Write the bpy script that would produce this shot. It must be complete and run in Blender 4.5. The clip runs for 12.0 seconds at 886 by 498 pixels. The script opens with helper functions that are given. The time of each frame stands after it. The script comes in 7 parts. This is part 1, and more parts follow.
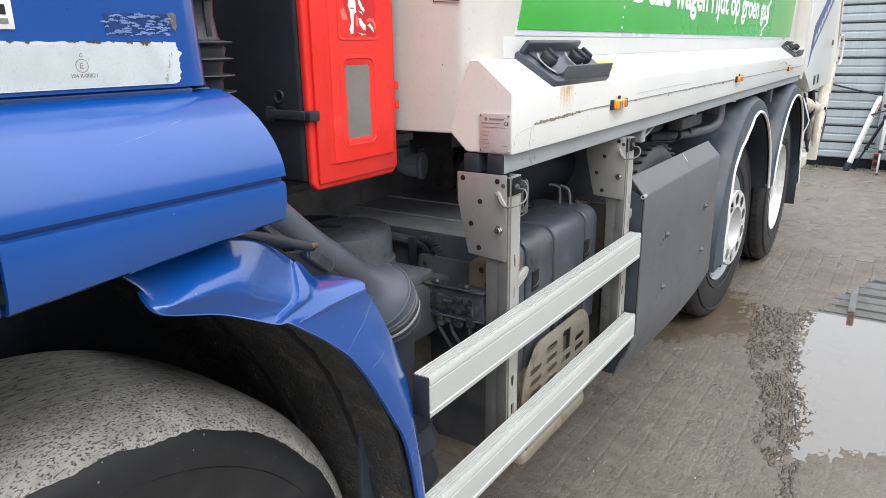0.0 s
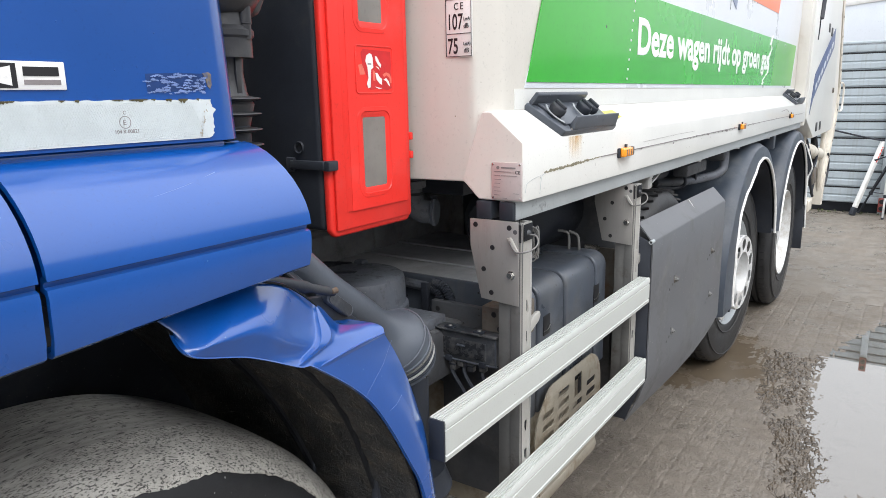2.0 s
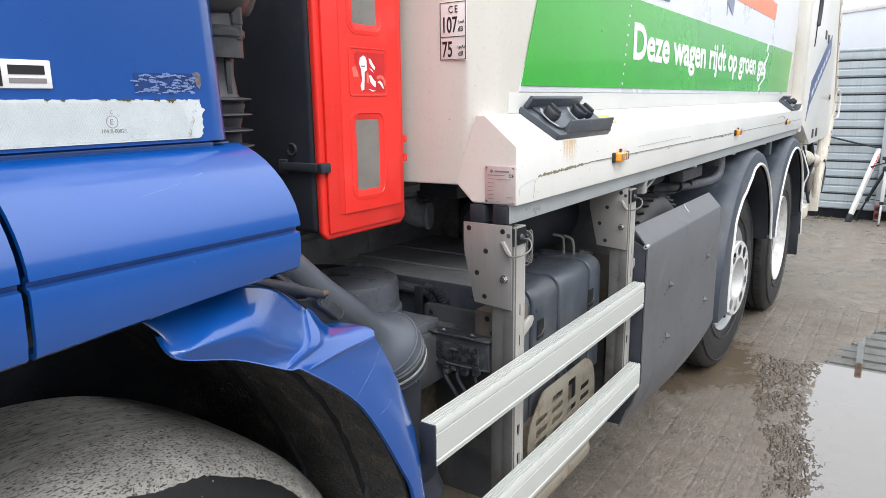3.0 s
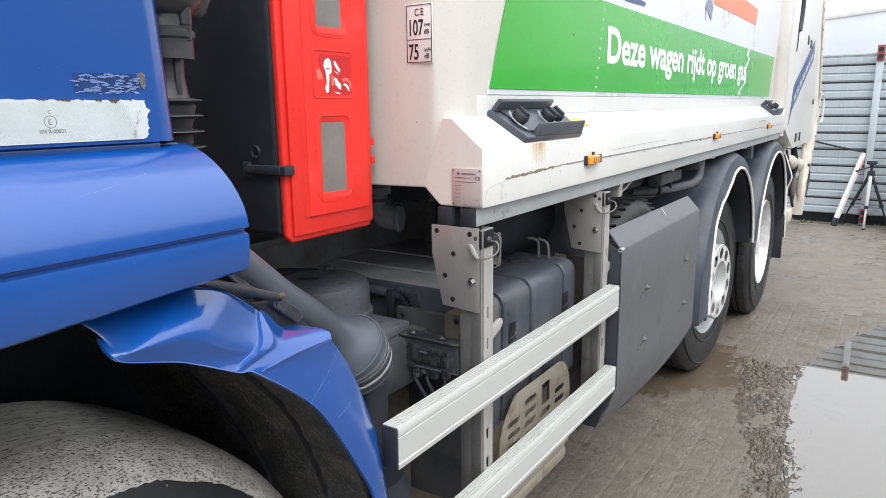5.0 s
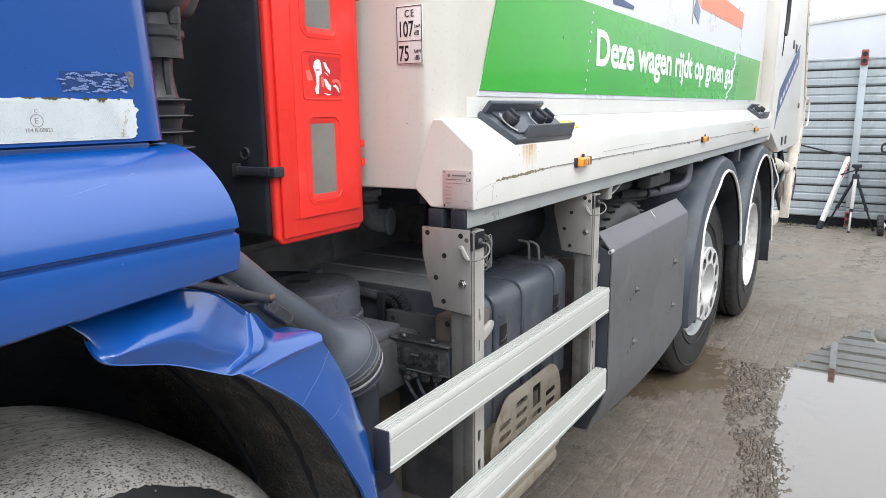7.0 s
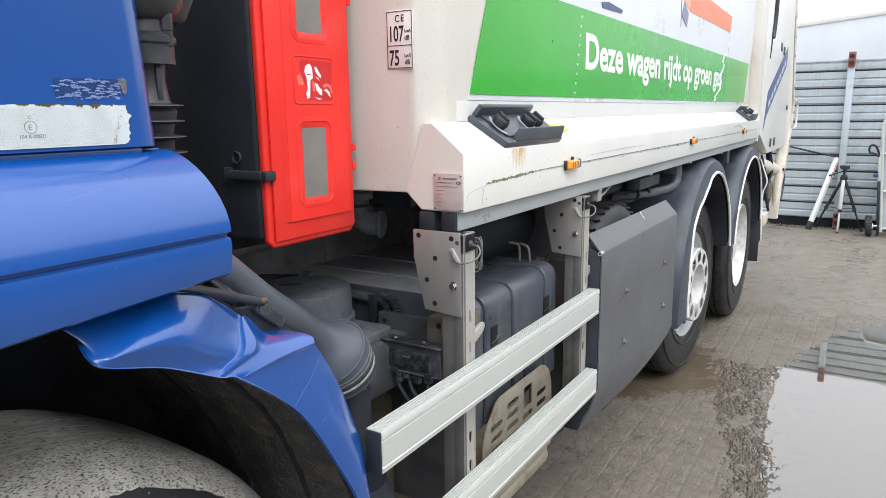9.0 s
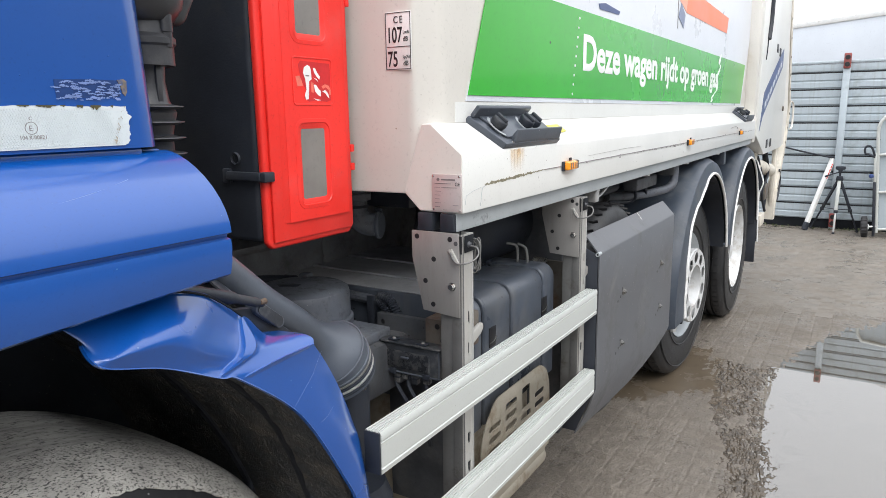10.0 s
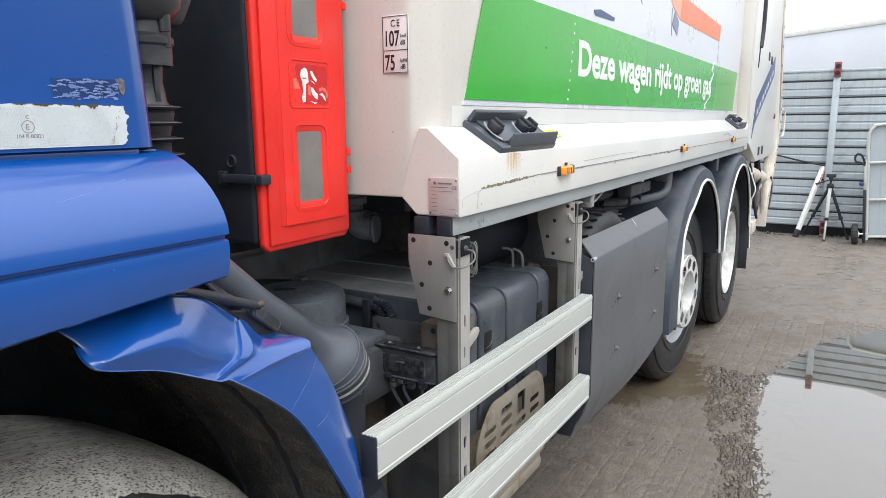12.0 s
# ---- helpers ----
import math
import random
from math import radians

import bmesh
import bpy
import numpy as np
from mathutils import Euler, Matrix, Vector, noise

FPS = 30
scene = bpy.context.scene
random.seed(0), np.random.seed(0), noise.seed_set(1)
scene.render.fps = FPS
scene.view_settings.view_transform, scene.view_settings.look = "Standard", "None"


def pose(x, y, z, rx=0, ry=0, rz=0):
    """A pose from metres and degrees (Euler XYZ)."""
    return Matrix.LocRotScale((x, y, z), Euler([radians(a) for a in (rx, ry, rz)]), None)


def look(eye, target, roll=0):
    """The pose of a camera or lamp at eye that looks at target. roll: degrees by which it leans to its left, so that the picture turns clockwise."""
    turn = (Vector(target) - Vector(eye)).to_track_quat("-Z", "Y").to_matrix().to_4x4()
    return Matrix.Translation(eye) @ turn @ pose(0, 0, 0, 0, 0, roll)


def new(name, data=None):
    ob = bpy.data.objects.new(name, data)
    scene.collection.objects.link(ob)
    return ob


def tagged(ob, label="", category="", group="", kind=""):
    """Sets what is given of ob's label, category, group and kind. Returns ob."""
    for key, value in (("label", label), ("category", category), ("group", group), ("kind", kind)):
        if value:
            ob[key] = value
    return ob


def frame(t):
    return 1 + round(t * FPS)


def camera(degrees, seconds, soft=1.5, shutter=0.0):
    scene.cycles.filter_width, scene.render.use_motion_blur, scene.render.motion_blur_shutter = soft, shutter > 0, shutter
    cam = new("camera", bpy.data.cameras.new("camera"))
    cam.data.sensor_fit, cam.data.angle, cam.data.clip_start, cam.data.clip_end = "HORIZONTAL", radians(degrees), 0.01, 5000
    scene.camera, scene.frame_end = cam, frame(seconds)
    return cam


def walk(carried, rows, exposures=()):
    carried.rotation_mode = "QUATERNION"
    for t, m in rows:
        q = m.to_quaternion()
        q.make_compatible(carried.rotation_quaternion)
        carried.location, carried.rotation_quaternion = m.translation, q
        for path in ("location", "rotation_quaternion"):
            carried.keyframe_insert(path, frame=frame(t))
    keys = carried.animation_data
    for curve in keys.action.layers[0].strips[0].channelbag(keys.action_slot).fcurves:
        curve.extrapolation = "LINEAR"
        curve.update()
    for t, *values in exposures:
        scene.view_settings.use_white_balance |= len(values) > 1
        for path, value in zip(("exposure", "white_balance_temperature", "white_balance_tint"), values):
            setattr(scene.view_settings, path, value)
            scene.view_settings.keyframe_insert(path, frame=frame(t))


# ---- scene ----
cam = camera(65.7, 12.0, soft=0.35)
PATH = [
    (0, (0.65, -1.22, 1.5), (-0.421, 0.373, 0.938), -0.8),
    (0.5, (0.643, -1.243, 1.511), (-0.447, 0.354, 1.001), -0.8),
    (1, (0.644, -1.263, 1.51), (-0.455, 0.34, 1.034), -0.8),
    (1.5, (0.651, -1.261, 1.509), (-0.451, 0.348, 1.064), -1.1),
    (2, (0.655, -1.255, 1.508), (-0.448, 0.357, 1.075), -1.1),
    (2.5, (0.657, -1.251, 1.507), (-0.443, 0.364, 1.081), -0.9),
    (3, (0.66, -1.246, 1.505), (-0.438, 0.372, 1.084), -0.7),
    (5, (0.703, -1.215, 1.499), (-0.378, 0.418, 1.092), -0.7),
    (5.5, (0.699, -1.216, 1.496), (-0.374, 0.423, 1.094), -0.5),
    (6, (0.701, -1.217, 1.495), (-0.365, 0.427, 1.095), -0.6),
    (6.5, (0.697, -1.218, 1.495), (-0.363, 0.431, 1.098), -0.7),
    (7, (0.697, -1.214, 1.493), (-0.358, 0.439, 1.098), -0.7),
    (9, (0.706, -1.223, 1.497), (-0.33, 0.443, 1.107), -0.8),
    (9.5, (0.718, -1.224, 1.5), (-0.313, 0.444, 1.109), -0.7),
    (10, (0.704, -1.227, 1.497), (-0.324, 0.444, 1.11), -0.8),
    (10.5, (0.704, -1.222, 1.5), (-0.319, 0.453, 1.116), -0.7),
    (11, (0.694, -1.224, 1.494), (-0.326, 0.455, 1.117), -0.7),
    (11.5, (0.691, -1.23, 1.494), (-0.324, 0.453, 1.122), -0.6),
    (12, (0.695, -1.229, 1.491), (-0.316, 0.457, 1.122), -0.5),
]
STOPS = -0.04
walk(cam, [(t, look(eye, target, roll)) for t, eye, target, roll in PATH], exposures=((0.0, STOPS + 0.05), (5.0, STOPS + 0.08), (7.0, STOPS + 0.06), (9.5, STOPS), (12.0, STOPS - 0.05)))

# ---- light: bright overcast sky with a very soft sun ----
world = bpy.data.worlds.new("overcast")
scene.world = world
world.use_nodes = True
wn, wl = world.node_tree.nodes, world.node_tree.links
wn.clear()
sky = wn.new("ShaderNodeTexSky")
sky.sky_type = "NISHITA"
sky.sun_disc = False
sky.sun_elevation, sky.sun_rotation = radians(48), radians(125)
sky.air_density, sky.dust_density = 1.0, 4.0
flat = wn.new("ShaderNodeHueSaturation")
flat.inputs["Saturation"].default_value = 0.22
cloud = wn.new("ShaderNodeMix")
cloud.data_type = "RGBA"
cloud.inputs[0].default_value = 0.55
cloud.inputs[7].default_value = (14.7, 15.15, 16.0, 1)
back = wn.new("ShaderNodeBackground")
back.inputs["Strength"].default_value = 0.15
wout = wn.new("ShaderNodeOutputWorld")
wl.new(sky.outputs["Color"], flat.inputs["Color"])
wl.new(flat.outputs["Color"], cloud.inputs[6])
# overcast: brightest overhead, a third of that along the horizon
place = wn.new("ShaderNodeTexCoord")
axes = wn.new("ShaderNodeSeparateXYZ")
lift = wn.new("ShaderNodeMapRange")
lift.inputs["From Min"].default_value, lift.inputs["From Max"].default_value = 0.0, 1.0
lift.inputs["To Min"].default_value, lift.inputs["To Max"].default_value = 0.70, 1.95
gain = wn.new("ShaderNodeVectorMath")
gain.operation = "SCALE"
wl.new(place.outputs["Generated"], axes.inputs["Vector"])
wl.new(axes.outputs["Z"], lift.inputs["Value"])
wl.new(cloud.outputs[2], gain.inputs["Vector"])
wl.new(lift.outputs["Result"], gain.inputs["Scale"])
wl.new(gain.outputs["Vector"], back.inputs["Color"])
wl.new(back.outputs["Background"], wout.inputs["Surface"])

sun_data = bpy.data.lights.new("sun", "SUN")
sun_data.energy, sun_data.angle, sun_data.color = 0.9, radians(35), (1.0, 0.985, 0.965)
sun = new("sun", sun_data)
sun.matrix_world = look((5, -4.5, 8), (0, 0, 0))


# ---- materials ----
def mat(name, col, rough=0.5, metal=0.0, var=0.12, scale=6.0, fine=90.0, bump=0.05, coat=0.0,
        dirt=None, dirt_at=0.55, dirt_scale=5.0, dirt_soft=0.12, stretch=(1, 1, 1), rvar=0.12, dirt2=None, piece=0.0, bumpd=0.004, spec=0.5, spot=None, spot_scale=70.0, spot_share=0.8, everywhere=False, streak=0.0, coat_rough=0.06):
    """A surface with broad and fine variation, bump, and up to two layers of dirt or wear."""
    m = bpy.data.materials.new(name)
    m.use_nodes = True
    n, l = m.node_tree.nodes, m.node_tree.links
    p = n["Principled BSDF"]
    p.inputs["Metallic"].default_value = metal
    p.inputs["Specular IOR Level"].default_value = spec
    p.inputs["Coat Weight"].default_value = coat
    p.inputs["Coat Roughness"].default_value = coat_rough
    tc = n.new("ShaderNodeTexCoord")
    mp = n.new("ShaderNodeMapping")
    mp.inputs["Scale"].default_value = stretch
    if everywhere:
        l.new(n.new("ShaderNodeNewGeometry").outputs["Position"], mp.inputs["Vector"])
    else:
        l.new(tc.outputs["Object"], mp.inputs["Vector"])

    def noise_of(s, detail=5.0, rgh=0.6):
        t = n.new("ShaderNodeTexNoise")
        t.inputs["Scale"].default_value, t.inputs["Detail"].default_value = s, detail
        t.inputs["Roughness"].default_value = rgh
        l.new(mp.outputs["Vector"], t.inputs["Vector"])
        return t

    def mixer(a, b, f):
        x = n.new("ShaderNodeMix")
        x.data_type = "RGBA"
        for sock, v in ((x.inputs[0], f), (x.inputs[6], a), (x.inputs[7], b)):
            if isinstance(v, (tuple, list)):
                sock.default_value = (*v[:3], 1)
            elif isinstance(v, float):
                sock.default_value = v
            else:
                l.new(v, sock)
        return x.outputs[2]

    def ramp(src, lo, hi):
        r = n.new("ShaderNodeMapRange")
        r.inputs["From Min"].default_value, r.inputs["From Max"].default_value = lo, hi
        r.interpolation_type = "SMOOTHSTEP"
        l.new(src, r.inputs["Value"])
        return r.outputs["Result"]

    big, small = noise_of(scale), noise_of(fine, 3.0)
    lo = tuple(max(0.0, c * (1 - var)) for c in col)
    hi = tuple(min(1.0, c * (1 + var)) for c in col)
    c = mixer(lo, hi, ramp(big.outputs["Fac"], 0.3, 0.7))
    c = mixer(c, tuple(v * 0.8 for v in col), ramp(small.outputs["Fac"], 0.55, 0.85))
    if piece:
        oi = n.new("ShaderNodeObjectInfo")
        geo = n.new("ShaderNodeNewGeometry")
        both = n.new("ShaderNodeMath")
        both.operation = "ADD"
        l.new(oi.outputs["Random"], both.inputs[0])
        l.new(geo.outputs["Random Per Island"], both.inputs[1])
        fr = n.new("ShaderNodeMath")
        fr.operation = "FRACT"
        l.new(both.outputs[0], fr.inputs[0])
        c2 = mixer(tuple(v * (1 - piece) for v in col), tuple(min(1, v * (1 + piece)) for v in col), fr.outputs[0])
        c = mixer(c, c2, 0.6)
    r = n.new("ShaderNodeMapRange")
    r.inputs["To Min"].default_value, r.inputs["To Max"].default_value = max(0.02, rough - rvar), min(1.0, rough + rvar)
    l.new(big.outputs["Fac"], r.inputs["Value"])
    rr = r.outputs["Result"]
    for k, layer in enumerate((dirt, dirt2)):
        if layer:
            d = noise_of(dirt_scale * (1 + 3.1 * k), 8.0, 0.68)
            at = dirt_at + 0.03 * k
            f = ramp(d.outputs["Fac"], at - dirt_soft, at + dirt_soft)
            c = mixer(c, layer, f)
            x = n.new("ShaderNodeMix")
            l.new(f, x.inputs[0])
            l.new(rr, x.inputs[2])
            x.inputs[3].default_value = 0.85
            rr = x.outputs[0]
    if streak:
        smp = n.new("ShaderNodeMapping")
        smp.inputs["Scale"].default_value = (26.0, 26.0, 1.6)
        l.new(tc.outputs["Object"], smp.inputs["Vector"])
        st = n.new("ShaderNodeTexNoise")
        st.inputs["Scale"].default_value, st.inputs["Detail"].default_value = 1.0, 6.0
        l.new(smp.outputs["Vector"], st.inputs["Vector"])
        grime = tuple(0.5 * v + 0.5 * g for v, g in zip(col, (0.20, 0.18, 0.15)))
        amount = n.new("ShaderNodeMath")
        amount.operation, amount.inputs[1].default_value = "MULTIPLY", streak * 2
        l.new(ramp(st.outputs["Fac"], 0.52, 0.75), amount.inputs[0])
        c = mixer(c, grime, amount.outputs[0])
    if spot:
        vo = n.new("ShaderNodeTexVoronoi")
        vo.inputs["Scale"].default_value = spot_scale
        l.new(mp.outputs["Vector"], vo.inputs["Vector"])
        sep = n.new("ShaderNodeSeparateColor")
        l.new(vo.outputs["Color"], sep.inputs["Color"])
        few, size, sm = n.new("ShaderNodeMath"), n.new("ShaderNodeMath"), n.new("ShaderNodeMath")
        few.operation, few.inputs[1].default_value = "GREATER_THAN", spot_share
        l.new(sep.outputs["Red"], few.inputs[0])
        size.operation, size.inputs[1].default_value = "MULTIPLY", 0.24
        l.new(sep.outputs["Green"], size.inputs[0])
        sm.operation = "LESS_THAN"
        l.new(vo.outputs["Distance"], sm.inputs[0])
        l.new(size.outputs[0], sm.inputs[1])
        both2 = n.new("ShaderNodeMath")
        both2.operation = "MULTIPLY"
        l.new(few.outputs[0], both2.inputs[0])
        l.new(sm.outputs[0], both2.inputs[1])
        c = mixer(c, spot, both2.outputs[0])
    l.new(c, p.inputs["Base Color"])
    l.new(rr, p.inputs["Roughness"])
    if bump:
        bp = n.new("ShaderNodeBump")
        bp.inputs["Strength"].default_value, bp.inputs["Distance"].default_value = bump, bumpd
        l.new(small.outputs["Fac"], bp.inputs["Height"])
        l.new(bp.outputs["Normal"], p.inputs["Normal"])
    return m


BLUE = mat("blue paint", (0.0022, 0.065, 0.298), 0.30, 0.0, 0.06, 3.0, 240, 0.012, 1.0, spec=0.40, dirt=(0.025, 0.12, 0.30), dirt_at=0.74, dirt_scale=9, spot=(0.06, 0.15, 0.37), spot_scale=190, spot_share=0.97, coat_rough=0.11)
WHITE = mat("white body paint", (0.72, 0.725, 0.70), 0.34, 0, 0.04, 2.5, 160, 0.02, 0.25, dirt=(0.58, 0.57, 0.53), dirt_at=0.74, dirt_scale=4, spot=(0.28, 0.26, 0.23), spot_scale=110, spot_share=0.993, streak=0.03)
CREAM = mat("white front wall paint", (0.69, 0.665, 0.615), 0.45, 0, 0.05, 2.0, 120, 0.03, 0.15, dirt=(0.57, 0.52, 0.45), dirt_at=0.70, dirt_scale=3, spot=(0.33, 0.28, 0.23), spot_scale=110, spot_share=0.994, streak=0.035)
GREEN = mat("green vinyl", (0.020, 0.390, 0.012), 0.26, 0, 0.08, 1.5, 90, 0.01, 0.25, spot=(0.03, 0.12, 0.02), spot_scale=40, spot_share=0.985)
GREEN2 = mat("paler green vinyl", (0.085, 0.40, 0.04), 0.30, 0, 0.08, 1.5, 90, 0.01, 0.25)
VINYL = mat("white lettering vinyl", (0.80, 0.82, 0.80), 0.35, 0, 0.04, 3, 90, 0.0)
PALEBLUE = mat("pale vinyl panel", (0.66, 0.69, 0.74), 0.3, 0, 0.04, 3, 90, 0.0, 0.3)
ORANGE = mat("orange vinyl", (0.85, 0.20, 0.08), 0.35, 0, 0.05, 3, 90, 0.0)
NAVY = mat("dark blue vinyl", (0.03, 0.06, 0.18), 0.35, 0, 0.1, 3, 90, 0.0)
RED = mat("red plastic", (0.84, 0.032, 0.023), 0.40, 0, 0.08, 4, 150, 0.05, 0.0, dirt=(0.80, 0.08, 0.07), dirt_at=0.66, dirt_scale=7)
BLACKPL = mat("black plastic", (0.023, 0.027, 0.036), 0.5, 0, 0.25, 6, 220, 0.12, dirt=(0.050, 0.051, 0.053), dirt_at=0.64, dirt_scale=14, spec=0.36, spot=(0.08, 0.08, 0.08), spot_scale=160, spot_share=0.95)
DARKPL = mat("dusty black plastic", (0.092, 0.102, 0.122), 0.44, 0, 0.25, 7, 180, 0.15, dirt=(0.120, 0.124, 0.130), dirt_at=0.60, dirt_scale=11, dirt2=(0.045, 0.045, 0.047), spot=(0.24, 0.24, 0.23), spot_scale=170, spot_share=0.92)
TANKPL = mat("grey black tank", (0.064, 0.075, 0.094), 0.30, 0.0, 0.22, 6, 140, 0.06, dirt=(0.115, 0.120, 0.128), dirt_at=0.62, dirt_scale=7, spot=(0.016, 0.016, 0.016), spot_scale=75, spot_share=0.80, streak=0.18)
GREYPL = mat("grey plastic", (0.070, 0.081, 0.100), 0.36, 0, 0.15, 6, 160, 0.06, dirt=(0.090, 0.098, 0.108), dirt_at=0.66, dirt_scale=10, spot=(0.30, 0.30, 0.30), spot_scale=110, spot_share=0.95)
FENDER = mat("blue grey fender plastic", (0.038, 0.050, 0.070), 0.40, 0, 0.15, 5, 140, 0.05, dirt=(0.110, 0.120, 0.132), dirt_at=0.62, dirt_scale=6, streak=0.08)
PANEL = mat("grey painted steel panel", (0.098, 0.102, 0.112), 0.44, 0.0, 0.10, 3, 160, 0.03, dirt=(0.135, 0.134, 0.132), dirt_at=0.62, dirt_scale=5, spot=(0.26, 0.25, 0.24), spot_scale=110, spot_share=0.95, streak=0.05)
CHASSIS = mat("dirty chassis steel", (0.062, 0.066, 0.074), 0.50, 0.1, 0.35, 6, 90, 0.25, dirt=(0.115, 0.116, 0.118), dirt_at=0.60, dirt_scale=9, dirt2=(0.085, 0.083, 0.082), spot=(0.03, 0.03, 0.03), spot_scale=90, spot_share=0.85)
STEEL = mat("stainless steel", (0.37, 0.36, 0.345), 0.42, 0.45, 0.10, 6, 260, 0.04, stretch=(1, 1, 0.2), dirt=(0.27, 0.25, 0.225), dirt_at=0.64, dirt_scale=7, streak=0.2)
GALV = mat("galvanised steel", (0.50, 0.50, 0.49), 0.5, 0.6, 0.12, 10, 180, 0.05, dirt=(0.26, 0.22, 0.17), dirt_at=0.66, dirt_scale=9)
SPARE = mat("dusty rubber", (0.034, 0.035, 0.038), 0.5, 0, 0.25, 8, 160, 0.2, dirt=(0.070, 0.069, 0.067), dirt_at=0.60, dirt_scale=9)
# dust colour raised to make up for missing light on the tank top
TANKDUST = mat("brightened dust on tank top", (0.45, 0.46, 0.475), 0.6, 0, 0.2, 5, 140, 0.2, dirt=(0.34, 0.35, 0.365), dirt_at=0.58, dirt_scale=6, dirt2=(0.42, 0.42, 0.42))
FUSE = mat("dark box plastic", (0.034, 0.038, 0.045), 0.36, 0, 0.3, 14, 180, 0.1, dirt=(0.135, 0.135, 0.132), dirt_at=0.60, dirt_scale=22, spot=(0.2, 0.2, 0.2), spot_scale=200, spot_share=0.93)
CHANNEL = mat("grey primed channel", (0.39, 0.42, 0.435), 0.45, 0.15, 0.08, 5, 120, 0.04, dirt=(0.22, 0.23, 0.235), dirt_at=0.66, dirt_scale=9, dirt_soft=0.04)
ALU = mat("anodised aluminium", (0.535, 0.555, 0.53), 0.42, 0.15, 0.025, 1.5, 200, 0.0, dirt=(0.55, 0.555, 0.52), dirt_at=0.76, dirt_scale=5, spot=(0.34, 0.34, 0.32), spot_scale=90, spot_share=0.985)
POSTFACE = mat("dull galvanised post", (0.43, 0.42, 0.395), 0.45, 0.25, 0.06, 8, 220, 0.03, dirt=(0.33, 0.31, 0.28), dirt_at=0.66, dirt_scale=9, streak=0.12)
CHROME = mat("bright bolt steel", (0.62, 0.61, 0.58), 0.25, 1.0, 0.1, 30, 200, 0.05)
RUST = mat("rusty bracket", (0.12, 0.108, 0.092), 0.7, 0.2, 0.3, 12, 120, 0.2, dirt=(0.12, 0.062, 0.032), dirt_at=0.62, dirt_scale=14)
BEIGE = mat("heat stained shield", (0.42, 0.38, 0.31), 0.45, 0.55, 0.12, 5, 160, 0.04, dirt=(0.25, 0.20, 0.14), dirt_at=0.60, dirt_scale=7)
RUBBER = mat("tyre rubber", (0.018, 0.018, 0.020), 0.62, 0, 0.2, 8, 160, 0.25, dirt=(0.055, 0.052, 0.048), dirt_at=0.58, dirt_scale=7)
SIDEW = mat("tyre sidewall", (0.017, 0.018, 0.020), 0.50, 0, 0.25, 8, 200, 0.15, dirt=(0.042, 0.041, 0.040), dirt_at=0.63, dirt_scale=16, spot=(0.24, 0.24, 0.23), spot_scale=130, spot_share=0.92)
CHALK = mat("dried mud on shoulder", (0.43, 0.418, 0.385), 0.8, 0, 0.22, 20, 160, 0.5, stretch=(3.0, 1, 1), dirt=(0.050, 0.050, 0.048), dirt_at=0.545, dirt_scale=175, dirt_soft=0.020, dirt2=(0.31, 0.30, 0.275), bumpd=0.004)
TREAD = mat("grey dusty tread", (0.34, 0.332, 0.306), 0.75, 0, 0.28, 16, 150, 0.7, stretch=(4.5, 1, 1), dirt=(0.085, 0.083, 0.080), dirt_at=0.575, dirt_scale=60, dirt_soft=0.025, dirt2=(0.38, 0.37, 0.345), bumpd=0.004)
POSTG = mat("weathered and darkened grey steel", (0.17, 0.17, 0.165), 0.5, 0.4, 0.15, 10, 180, 0.05, dirt=(0.10, 0.085, 0.065), dirt_at=0.62, dirt_scale=12)
RIM = mat("white wheel paint", (0.60, 0.61, 0.61), 0.42, 0.1, 0.10, 8, 140, 0.04, dirt=(0.42, 0.39, 0.35), dirt_at=0.60, dirt_scale=10, spot=(0.16, 0.13, 0.10), spot_scale=70, spot_share=0.88)
TRIM = mat("white edge strip", (0.78, 0.78, 0.76), 0.4, 0, 0.06, 8, 90, 0.0, dirt=(0.4, 0.38, 0.33), dirt_at=0.68, dirt_scale=9)
AMBER = mat("amber lens", (0.90, 0.32, 0.015), 0.2, 0, 0.1, 20, 200, 0.05, 0.6)
YELLOW = mat("yellow sticker", (0.85, 0.75, 0.10), 0.45, 0, 0.05, 10, 90, 0.0)
STICK = mat("white sticker", (0.80, 0.80, 0.78), 0.4, 0, 0.05, 20, 200, 0.0)
PLATE = mat("pinkish type plate", (0.60, 0.53, 0.515), 0.4, 0.3, 0.06, 12, 200, 0.0, dirt=(0.40, 0.36, 0.33), dirt_at=0.68, dirt_scale=20)
# also fills holes, slots and grooves, whose shade is painted black
INKSHADE = mat("black print and painted hole shade", (0.012, 0.012, 0.014), 0.5, 0, 0.1, 30, 200, 0.0)
GREYINK = mat("grey print", (0.22, 0.20, 0.20), 0.5, 0, 0.1, 30, 200, 0.0)
REFLECT = mat("white reflective tape", (0.60, 0.65, 0.66), 0.35, 0, 0.05, 30, 300, 0.05, 0.3)
MOSS = mat("mossy grime", (0.075, 0.062, 0.026), 0.9, 0, 0.3, 60, 200, 0.2)
SCUFF = mat("scuffed paint residue", (0.17, 0.25, 0.50), 0.5, 0, 0.2, 60, 300, 0.1)
MUD = mat("wet mud film", (0.112, 0.088, 0.062), 0.20, 0, 0.12, 5, 140, 0.15, rvar=0.06, dirt=(0.126, 0.102, 0.076), dirt_at=0.62, dirt_scale=4, bumpd=0.002)
DIRTYW = mat("dirty beige paint", (0.62, 0.58, 0.50), 0.5, 0, 0.10, 5, 140, 0.05, dirt=(0.40, 0.35, 0.28), dirt_at=0.64, dirt_scale=6, streak=0.25)
